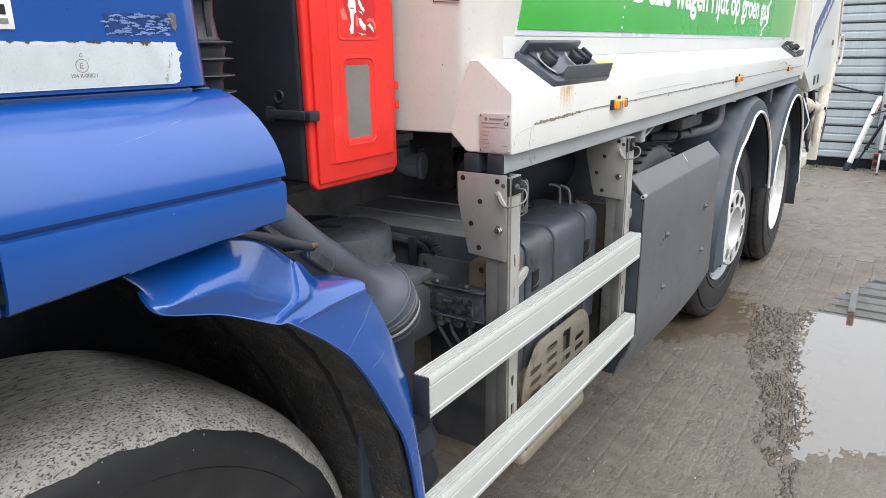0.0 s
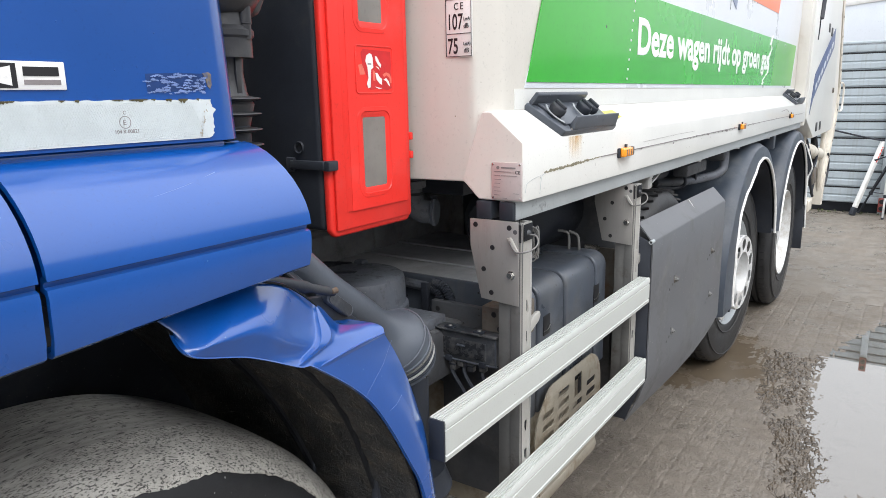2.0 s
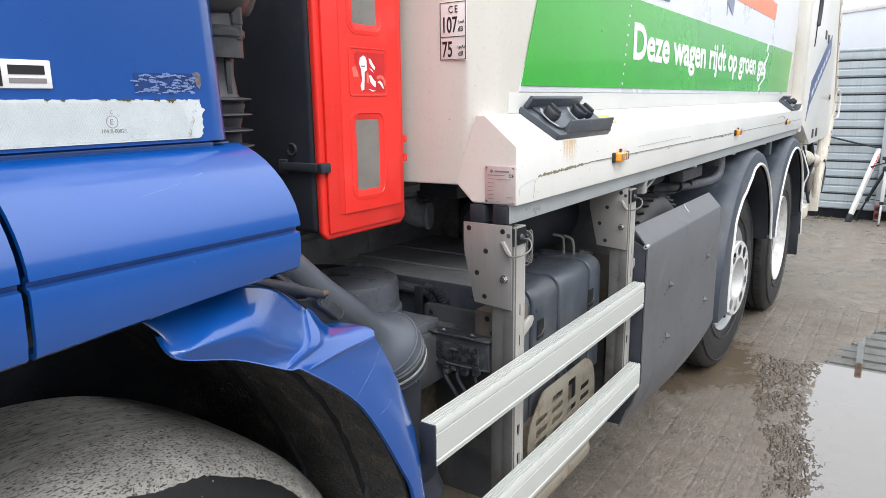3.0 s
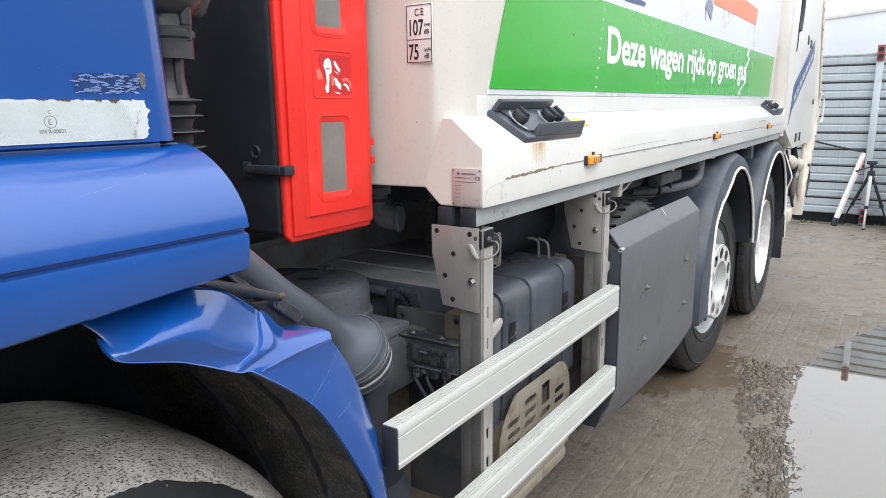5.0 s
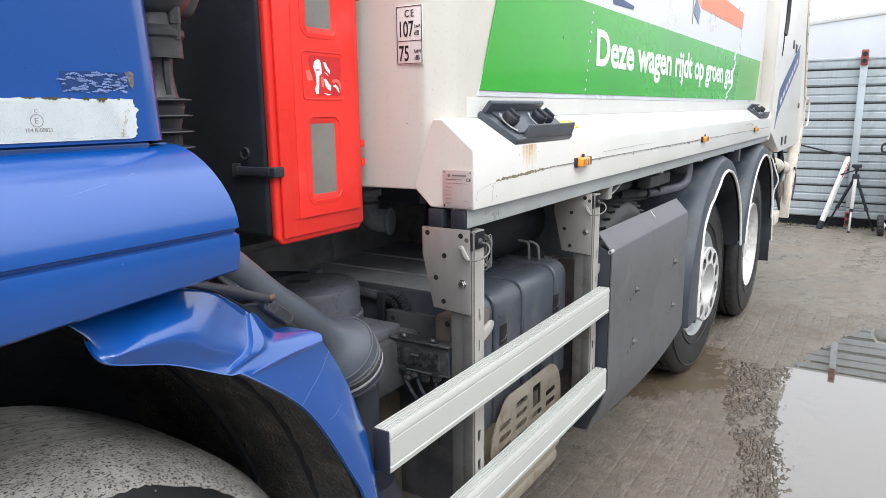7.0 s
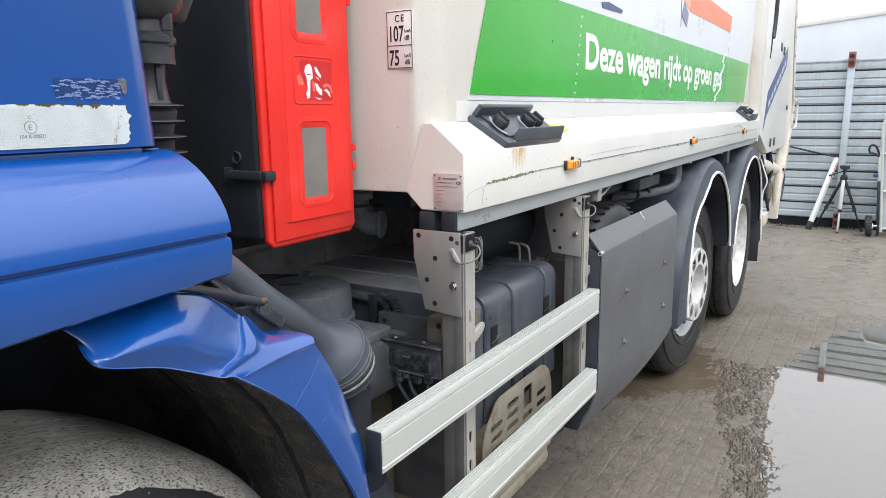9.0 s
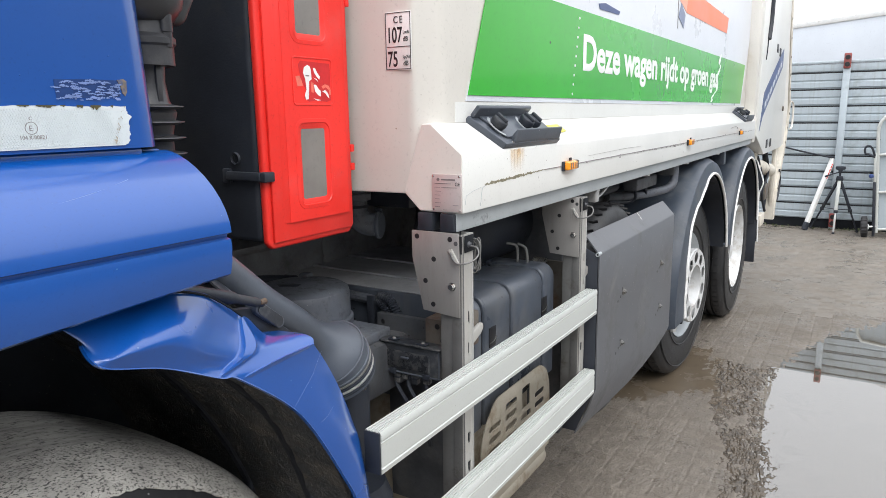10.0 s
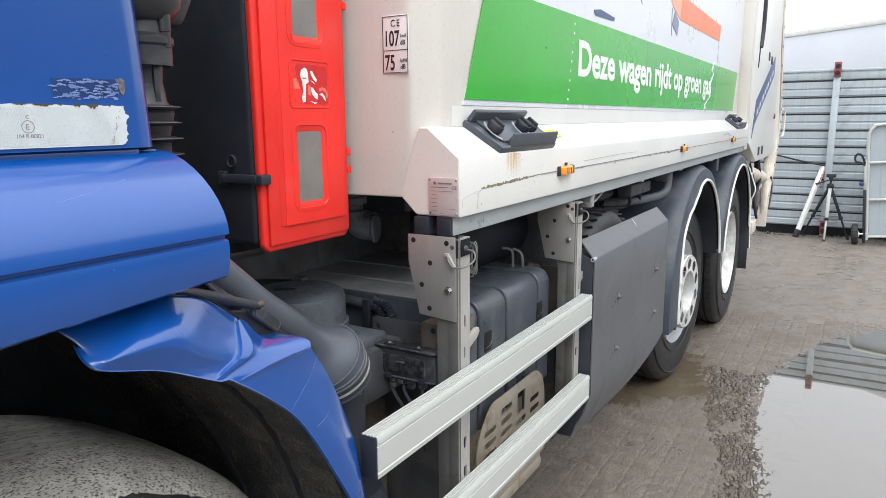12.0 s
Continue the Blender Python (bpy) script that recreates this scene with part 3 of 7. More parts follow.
# the box trailer behind the fence
trailer = thing("box_trailer", "plain white box trailer parked behind the fence", "trailer", (-0.49, 13.0, -0.1))
tm = Matrix.Translation((-0.49, 13.0, -0.16)) @ pose(0, 0, 0, 0, 0, -39)
trailer.matrix_basis = tm
part("body", bev(box(B(), -9.0, 3.6, 0, 2.5, 1.1, 3.14), 0.03), FARWALL, trailer)
part("roof_rail", bev(box(B(), -9.02, 3.62, -0.02, 0.05, 3.07, 3.16), 0.01), TRIM, trailer)
part("underframe", box(B(), -8.8, 3.4, 0.3, 2.2, 0.75, 1.1), CHASSIS, trailer)
tw = part("wheel", lathe(B(), [(0.0, 0.0), (0.28, 0.0), (0.30, -0.03), (0.49, -0.03), (0.5, 0.0), (0.5, 0.3), (0.0, 0.3)], (-5.2, 0.05, 0.5), "y", 32), RUBBER, trailer)
again(tw, 1.31, 0, 0)
again(tw, 7.6, 0, 0)

# spirit level leaning by the fence
lv = thing("spirit_level", "long white spirit level with red end leaning on fence", "level", (0.096, 8.76, -0.055))


def bar_between(p, q, w, d, material, parent, name, label=""):
    p, q = Vector(p), Vector(q)
    b = B()
    h = (q - p).length
    box(b, -w / 2, w / 2, -d / 2, d / 2, 0, h)
    bev(b, min(w, d) * 0.18)
    bmesh.ops.transform(b, matrix=Matrix.Translation(p) @ (q - p).to_track_quat("Z", "Y").to_matrix().to_4x4(), verts=b.verts)
    return part(name, b, material, parent, label)


LP, LQ = Vector((0.0, 0.0, 0.0)), Vector((0.25, 0.29, 0.94))


def along(t):
    return LP.lerp(LQ, t)


bar_between(along(0.0), along(0.10), 0.06, 0.06, BLACKPL, lv, "foot", "dark rubber foot")
bar_between(along(0.10), along(0.97), 0.058, 0.045, STICK, lv, "body")
bar_between(Vector((0.018, -0.024, 0)) + along(0.70), Vector((0.018, -0.024, 0)) + along(0.90), 0.024, 0.006, mat("red print", (0.62, 0.05, 0.04), 0.5, 0, 0.1, 30, 200, 0.0), lv, "band", "red printed scale")
for k in range(4):
    q = along(0.74 + 0.045 * k) + Vector((0.018, -0.029, 0))
    bar_between(q, q + Vector((0.004, 0.004, 0.014)), 0.012, 0.002, STICK, lv, "scale_mark")
bar_between(along(0.97), along(1.0), 0.064, 0.05, BLACKPL, lv, "cap")
cable = tube(B(), smooth_path([(0.33, 9.00, 0.872), (0.10, 9.01, 0.918), (-0.18, 9.02, 0.984), (-0.45, 9.02, 1.045)]), 0.011, 8)
tagged(part("strap", cable, BLACKPL), "black strap hung along the fence", "strap")

# camera tripod
tri = thing("tripod", "black camera tripod with one silver leg by the fence", "tripod", (0.445, 8.75, -0.056))
TOP = Vector((0, 0, 0.695))
for fx, fy, silver in ((-0.285, 0.24, False), (0.245, 0.10, False), (-0.012, -0.16, True)):
    f = Vector((fx, fy, 0))
    m0, m1 = TOP.lerp(f, 0.04), TOP.lerp(f, 0.60)
    leg = bar_between(m0, m1, 0.040 if silver else 0.028, 0.030, ALU if silver else BLACKPL, tri, "leg", "silver tube leg" if silver else "")
    bar_between(m1, f, 0.022 if silver else 0.018, 0.018, GALV if silver else BLACKPL, leg, "lower_tube")
    bar_between(m1 - Vector((0, 0, 0.022)), m1 + Vector((0, 0, 0.018)), 0.046, 0.040, BLACKPL, leg, "clamp")
    bar_between(f, f + Vector((0, 0, 0.022)), 0.032, 0.030, BLACKPL, leg, "rubber_foot")
    bar_between(TOP.lerp(f, 0.58), Vector((0, 0, 0.29)), 0.010, 0.008, BLACKPL, leg, "brace")
part("column", tube(B(), [(0, 0, 0.27), (0, 0, 0.78)], 0.013, 10), BLACKPL, tri)
part("crown", bev(prism(B(), [(-0.045, 0.66), (0.045, 0.66), (0.034, 0.715), (-0.034, 0.715)], "y", -0.035, 0.035), 0.008), BLACKPL, tri)
part("head", bev(prism(B(), [(-0.020, 0.76), (0.020, 0.76), (0.024, 0.79), (0.055, 0.80), (0.055, 0.835), (-0.055, 0.835), (-0.055, 0.80), (-0.024, 0.79)], "y", -0.035, 0.035), 0.006), BLACKPL, tri)
part("handle", tube(B(), [(0, 0, 0.765), (-0.08, -0.02, 0.74), (-0.165, -0.04, 0.705)], [0.007, 0.008, 0.012], 8), BLACKPL, tri)

# wheeled aluminium frame at the fence
bar = thing("rolling_scaffold", "aluminium tube frame on rubber wheels by the fence", "scaffold", (0.893, 8.60, -0.055))
bar.matrix_basis = Matrix.Translation((0.893, 8.60, -0.055)) @ pose(0, 0, 0, 0, -4.0, 0)
loop = smooth_path([(0.0, 0, 0.05), (0.0, 0, 0.7), (0.0, 0, 1.24), (0.015, 0, 1.36), (0.06, 0, 1.42), (0.15, 0, 1.445), (1.0, 0, 1.46), (1.6, 0, 1.47)], 5)
part("frame", tube(B(), loop, 0.020, 12), ALU, bar)
for z in (0.09, 0.545, 0.995):
    part("crossbar", tube(B(), [(0, 0, z), (1.6, 0, z + 0.012)], 0.016, 10), ALU, bar)
part("board", box(B(), 0.022, 1.6, 0.026, 0.038, 0.08, 1.43), CLAD, bar, "grey infill sheet")
caster = part("wheel", lathe(B(), [(0.0, -0.025), (0.05, -0.03), (0.09, -0.038), (0.115, -0.034), (0.127, -0.018), (0.127, 0.018), (0.115, 0.034), (0.09, 0.038), (0.05, 0.03), (0.0, 0.025)], (-0.125, -0.05, 0.127), "x", 32), RUBBER, bar, "black pneumatic tyre")
for k in range(18):
    a = 2 * math.pi * k / 18
    part("tread_block", bev(box(B(), -0.155, -0.095, -0.012, 0.012, 0.118, 0.131), 0.003, 1), RUBBER, caster).matrix_basis = Matrix.Translation((0, -0.05, 0.127)) @ Matrix.Rotation(a, 4, "X")
part("hub", lathe(B(), [(0.0, 0.05), (0.030, 0.048), (0.042, 0.03)], (-0.125, -0.05, 0.127), "x", 18), RIM, caster)
part("axle", tube(B(), [(-0.125, -0.05, 0.127), (0.02, 0.0, 0.127)], 0.012, 8), GALV, bar)
part("upright", bev(box(B(), -0.045, -0.014, -0.03, 0.01, 0.012, 0.67), 0.006), BLACKPL, bar)
part("sleeve", bev(box(B(), -0.040, -0.012, -0.03, 0.005, 0.67, 1.02), 0.006), ALU, bar)
part("grip", tube(B(), smooth_path([(-0.03, -0.03, 0.99), (-0.065, -0.05, 1.09), (-0.11, -0.06, 1.11), (-0.135, -0.06, 1.07), (-0.125, -0.06, 1.02), (-0.09, -0.05, 1.01), (-0.03, -0.03, 0.97)]), 0.012, 8), BLACKPL, bar, "black looped rubber grip")
part("knob", lathe(B(), [(0.0, -0.02), (0.020, -0.016), (0.028, 0.0), (0.020, 0.014), (0.0, 0.015)], (-0.062, -0.04, 0.745), "y", 18), NAVY, bar, "blue clamp knob")

# unseen wall added across the yard, behind the camera's side, cutting low sky light
sky_block = box(B(), 9.0, 9.4, -14, 16, 0, 4.2)
tagged(part("wall_east", sky_block, mat("unseen wall grey", (0.26, 0.27, 0.28), 0.6, 0, 0.1, 0.8, 20, 0.05)), "unseen dark grey wall added to cut low sky light", "wall", kind="structure")


# ---- the refuse lorry ----
lorry = thing("refuse_lorry", "blue and white refuse lorry with green lettered side panel", "lorry", (0, 2.0, 0))
lorry.matrix_basis = Matrix.Identity(4)

# body: front wall, chamfer, side wall
ZT = 3.3


def body_shell():
    b = B()
    plan = [(-2.2, -0.02), (-0.60, -0.06), (-0.30, -0.012), (-0.135, 0.0), (-0.118, 0.006), (-0.080, 0.055), (-0.077, 0.075), (-0.077, 4.22), (-2.2, 4.22)]
    prism(b, plan, "z", 1.327, ZT)
    return bev(b, 0.006, 2, 20)


shell = part("body", body_shell(), CREAM, lorry, "cream-white steel body wall")

# skirt ledge along the body
def skirt():
    b = B()
    prism(b, [(0.0, 1.291), (0.0, 1.414), (-0.076, 1.477), (-0.10, 1.477), (-0.150, 1.333), (-0.146, 1.327), (-0.108, 1.291)], "y", 0.0, 4.24)
    return bev(b, 0.004, 2)


ledge = part("skirt", skirt(), WHITE, lorry, "white sloping side ledge with chipped paint")
part("end_face", prism(B(), [(-0.003, 1.2945), (-0.003, 1.4125), (-0.077, 1.474), (-0.098, 1.474), (-0.146, 1.333), (-0.107, 1.2945)], "y", -0.0009, 0.001), CREAM, ledge, "cream end face of the ledge")
part("seam", box(B(), 0.0, 0.0022, 0.42, 4.2, 1.3515, 1.3535), GREYINK, ledge)
random.seed(3)


def chips(n, y0, y1, zc, spread, long):
    b = B()
    for k in range(n):
        y, z = random.uniform(y0, y1), zc + random.gauss(0, spread)
        w, h = random.uniform(0.2, 1) * long, random.uniform(0.0012, 0.0045)
        m = 7
        ring = [b.verts.new((0.0021, y + w * math.cos(6.283 * i / m) * random.uniform(0.5, 1.1), z + h * math.sin(6.283 * i / m) * random.uniform(0.5, 1.2))) for i in range(m)]
        b.faces.new(ring)
    return b


jag = B()
up, dn = [], []
for k in range(61):
    y = 0.095 + 0.36 * k / 60
    zc = 1.3435 + 0.010 * (k / 60) ** 1.3
    a, c = random.uniform(0.0002, 0.0062), random.uniform(0.0002, 0.0030)
    fade = min(1.0, (61 - k) / 25)
    up.append((y, zc + a * fade))
    dn.append((y, zc - c * fade))
prism(jag, up + dn[::-1], "x", 0.0, 0.0006)
part("chipped_paint", jag, mat("bare chipped primer", (0.20, 0.18, 0.12), 0.8, 0, 0.3, 60, 200, 0.2), ledge, "chipped paint edge")
crack = B()
tube(crack, [(0.0004, 0.100, 1.3435), (0.0004, 0.084, 1.338), (0.0004, 0.079, 1.325), (0.0004, 0.077, 1.310), (0.0004, 0.074, 1.300)], 0.0006, 5)
tube(crack, [(0.0004, 0.078, 1.340), (0.0004, 0.040, 1.335), (0.0004, 0.012, 1.328), (0.0004, 0.008, 1.310)], 0.0004, 5)
part("crack", crack, CHANNEL, ledge)
part("chips", chips(60, 0.55, 4.1, 1.351, 0.002, 0.02), GREYINK, ledge, kind="stuff")


def stain(name, col, most, y0, y1, z0, z1, x):
    """A run of stain that fades out downwards and to its sides."""
    m = bpy.data.materials.new(name)
    m.use_nodes = True
    n, l = m.node_tree.nodes, m.node_tree.links
    p = n["Principled BSDF"]
    p.inputs["Base Color"].default_value = (*col, 1)
    p.inputs["Roughness"].default_value = 0.55
    tc, sep = n.new("ShaderNodeTexCoord"), n.new("ShaderNodeSeparateXYZ")
    l.new(tc.outputs["Generated"], sep.inputs["Vector"])

    def calc(op, a, c):
        k = n.new("ShaderNodeMath")
        k.operation, k.use_clamp = op, True
        for sock, v in ((k.inputs[0], a), (k.inputs[1], c)):
            if isinstance(v, (int, float)):
                sock.default_value = v
            else:
                l.new(v, sock)
        return k.outputs[0]
    side = calc("MULTIPLY", calc("MULTIPLY", sep.outputs["Y"], calc("SUBTRACT", 1.0, sep.outputs["Y"])), 3.8)
    fall = calc("POWER", sep.outputs["Z"], 1.3)
    mp, t = n.new("ShaderNodeMapping"), n.new("ShaderNodeTexNoise")
    mp.inputs["Scale"].default_value = (1, 130, 18)
    l.new(tc.outputs["Object"], mp.inputs["Vector"])
    l.new(mp.outputs["Vector"], t.inputs["Vector"])
    t.inputs["Scale"].default_value, t.inputs["Detail"].default_value = 1.0, 4.0
    streaks = calc("MULTIPLY", calc("SUBTRACT", t.outputs["Fac"], 0.28), 2.4)
    l.new(calc("MULTIPLY", calc("MULTIPLY", calc("MULTIPLY", side, fall), streaks), most), p.inputs["Alpha"])
    return part(name, prism(B(), [(y0, z0), (y1, z0), (y1, z1), (y0, z1)], "x", x, x + 0.0005), m, ledge, "soft brown rust run")


stain("rust_streak", (0.78, 0.50, 0.20), 0.60, 0.215, 0.300, 1.352, 1.4135, 0.0004)
scr = B()
tube(scr, smooth_path([(0.0005, 3.22, 1.388), (0.0005, 3.36, 1.394), (0.0005, 3.44, 1.390), (0.0005, 3.47, 1.378)]), 0.0016, 5)
tube(scr, [(0.0005, 0.75, 1.3685), (0.0005, 1.10, 1.372), (0.0005, 1.32, 1.371)], 0.0004, 5)
part("scratch", scr, GREYINK, ledge)
part("spots", chips(26, 0.05, 3.9, 1.325, 0.02, 0.003), GREYINK, ledge, kind="stuff")

chan = part("channel", bev(prism(B(), [(-0.019, 1.2905), (-0.019, 1.250), (-0.060, 1.250), (-0.060, 1.2905)], "y", 0.005, 4.22), 0.003), CHANNEL, lorry, "grey steel channel under the ledge")
for x0, x1 in ((-0.1125, -0.075), (-0.056, -0.021)):
    part("end_block", bev(box(B(), x0, x1, -0.004, 0.09, 1.250, 1.289), 0.003), BLACKPL, lorry, "dark square tube end")
for y in (0.9, 1.5, 2.2, 3.0):
    part("clip", bev(box(B(), -0.05, -0.022, y, y + 0.03, 1.243, 1.250), 0.002), GALV, chan)

part("lower_wall_strip", box(B(), -0.0785, -0.0755, 0.10, 4.20, 1.4775, 1.5215), WHITE, shell, "white painted strip below the sign")

# green band, lettering and coloured shapes
def band(name, y0, y1, z0, z1, lean, material, x, label=""):
    b = B()
    prism(b, [(y0, z0), (y1, z0), (y1 + lean, z1), (y0 + lean, z1)], "x", x, x + 0.0016)
    return part(name, b, material, shell, label)


band("backing_panel", 0.146, 4.02, 1.524, 2.6, 0.5, PALEBLUE, -0.0765, "glossy pale sign panel")
band("green_band", 0.153, 3.22, 1.537, 1.80, 0.105, GREEN, -0.0745, "glossy green vinyl band")
band("green_band_end", 3.235, 3.985, 1.537, 1.80, 0.105, GREEN2, -0.0745, "paler green vinyl band end")
letters("letter", "Deze wagen rijdt op groen gas", 0.148, side_at(-0.0722, 0.872, 1.6275), VINYL, shell, 0.0006, 1.22, "white letter", 0.0046)
tear_way = [(3.183, 1.815), (3.150, 1.790), (3.128, 1.763), (3.160, 1.750), (3.167, 1.739), (3.110, 1.705), (3.084, 1.681), (3.105, 1.650), (3.092, 1.607), (3.02, 1.585), (2.961, 1.567), (2.97, 1.552), (2.942, 1.540)]
flk, back_side = [], []
for (ya, za), (yb, zb) in zip(tear_way, tear_way[1:]):
    for k in range(4):
        u = k / 4
        y, z = ya + (yb - ya) * u, za + (zb - za) * u
        flk.append((y - random.uniform(0.006, 0.020), z + random.uniform(-0.002, 0.002)))
        back_side.append((y + random.uniform(0.006, 0.026), z + random.uniform(-0.002, 0.002)))
part("peeled_strip", prism(B(), flk + back_side[::-1], "x", -0.0729, -0.0713), VINYL, shell, "peeled white strip over the joint")
dots = B()
for k in range(9):
    lathe(dots, [(0.0, 0.003), (0.0035, 0.002), (0.004, 0.0)], (-0.0733, 0.795 + 0.012 * k * 0.5, 1.55 + 0.028 * k), "x", 8)
part("rivets", dots, VINYL, shell, kind="stuff")
def printed(name, outline, material, x, label=""):
    return part(name, prism(B(), outline, "x", x, x + 0.0012), material, shell, label)


printed("orange_bar", [(2.246, 1.945), (3.313, 1.944), (3.345, 2.035), (2.275, 2.060)], ORANGE, -0.0742, "orange printed bar")
printed("salmon_corner", [(2.246, 1.945), (2.275, 2.060), (2.02, 2.060), (2.06, 2.005), (2.114, 1.981), (2.16, 1.972)], mat("salmon vinyl", (0.86, 0.36, 0.24), 0.35, 0, 0.05, 3, 90, 0.0), -0.0746)
printed("dark_diamond", [(2.135, 1.974), (2.222, 1.932), (2.197, 1.870), (2.093, 1.910)], mat("grey blue vinyl", (0.16, 0.20, 0.32), 0.35, 0, 0.1, 3, 90, 0.0), -0.0739, "grey-blue printed diamond")
printed("dark_bar", [(1.016, 1.838), (1.082, 1.847), (1.238, 1.838), (1.228, 1.826), (1.027, 1.822)], NAVY, -0.0742)
for ys_, zs_ in (((1.46, 1.58), (2.02, 1.93)), ((2.075, 2.085), (1.98, 1.86))):
    printed("fold_line", [(ys_[0], zs_[0]), (ys_[0] + 0.008, zs_[0]), (ys_[1] + 0.006, zs_[1]), (ys_[1], zs_[1])], GREYINK, -0.0746)

# noise level sticker and type plate on the front wall
stk = part("noise_label", bev(box(B(), -0.184, -0.118, -0.0045, -0.002, 1.588, 1.706), 0.001), STICK, shell, "white noise level label")
fr = B()
for x0, x1, z0, z1 in ((-0.182, -0.12, 1.5897, 1.5908), (-0.182, -0.12, 1.7032, 1.7043), (-0.1825, -0.1814, 1.59, 1.7045), (-0.1206, -0.1195, 1.59, 1.7045), (-0.18, -0.12, 1.635, 1.6362)):
    box(fr, x0, x1, -0.0055, -0.0045, z0, z1)
part("frame", fr, INKSHADE, stk)
for txt, s, x, z in (("107", 0.044, -0.1795, 1.6445), ("75", 0.044, -0.178, 1.596), ("C", 0.020, -0.162, 1.683), ("E", 0.020, -0.147, 1.683), ("LwA", 0.010, -0.1385, 1.661), ("dB", 0.014, -0.1385, 1.646), ("Lp(A)", 0.009, -0.1395, 1.612), ("dB", 0.014, -0.1385, 1.597)):
    letters("figure", txt, s, front_at(x, -0.0052, z), INKSHADE, stk, 0.0004, 0.60 if s > 0.03 else 0.85, "", 0.0006 if s > 0.03 else 0.0)
pl = part("type_plate", bev(box(B(), -0.073, -0.0015, -0.005, -0.001, 1.295, 1.373), 0.0008), PLATE, ledge, "pinkish riveted type plate with small print")
pr = B()
for k, (x0, w) in enumerate(((-0.050, 0.034), (-0.066, 0.040), (-0.066, 0.014), (-0.066, 0.016), (-0.066, 0.014), (-0.066, 0.013), (-0.066, 0.015), (-0.066, 0.012))):
    z = 1.362 - 0.0082 * k
    box(pr, x0, x0 + w, -0.0058, -0.005, z - (0.0016 if k == 0 else 0.0005), z + (0.0016 if k == 0 else 0.0005))
for k, (x0, w, z) in enumerate(((-0.050, 0.022, 1.3456), (-0.028, 0.016, 1.3456), (-0.022, 0.014, 1.3090), (-0.046, 0.010, 1.2985), (-0.066, 0.026, 1.3535))):
    box(pr, x0, x0 + w, -0.0058, -0.005, z - 0.0004, z + 0.0004)
lathe(pr, [(0.0, 0.0), (0.0036, 0.0), (0.0036, 0.001)], (-0.0575, -0.0058, 1.362), "y", 14)
part("print", pr, GREYINK, pl, kind="stuff")
letters("mark", "CE", 0.010, front_at(-0.017, -0.0054, 1.350), INKSHADE, pl, 0.0003)
for x in (-0.069, -0.006):
    for z in (1.299, 1.369):
        part("rivet", lathe(B(), [(0.0, -0.0025), (0.0018, -0.002), (0.0026, 0.0)], (x, -0.005, z), "y", 10), CHROME, pl)


# side marker lamps
def marker(y, z=1.353, s=1.0):
    base = part("marker_lamp", bev(box(B(), 0.0, 0.012, y - 0.034 * s, y + 0.034 * s, z - 0.012, z + 0.012), 0.003), AMBER, lorry, "amber side marker lamp")
    part("socket", bev(box(B(), 0.0, 0.008, y - 0.049 * s, y - 0.034 * s, z - 0.015, z + 0.012), 0.003), BLACKPL, base)
    part("lens", bev(box(B(), 0.007, 0.021, y - 0.044 * s, y + 0.022 * s, z - 0.012, z + 0.011), 0.004, 3), AMBER, base)
    for dy in (-0.030, -0.016, 0.004):
        part("lens_rib", box(B(), 0.0205, 0.0218, y + dy * s, y + dy * s + 0.004, z - 0.008, z + 0.008), RUST, base)
    part("end_cap", bev(box(B(), 0.0, 0.016, y + 0.034 * s, y + 0.046 * s, z - 0.012, z + 0.012), 0.003), RUST, base)
    part("tab", box(B(), 0.004, 0.009, y - 0.004, y + 0.006, z + 0.012, z + 0.02), BLACKPL, base)


marker(0.585)
marker(2.10)
marker(3.56, 1.353, 0.8)


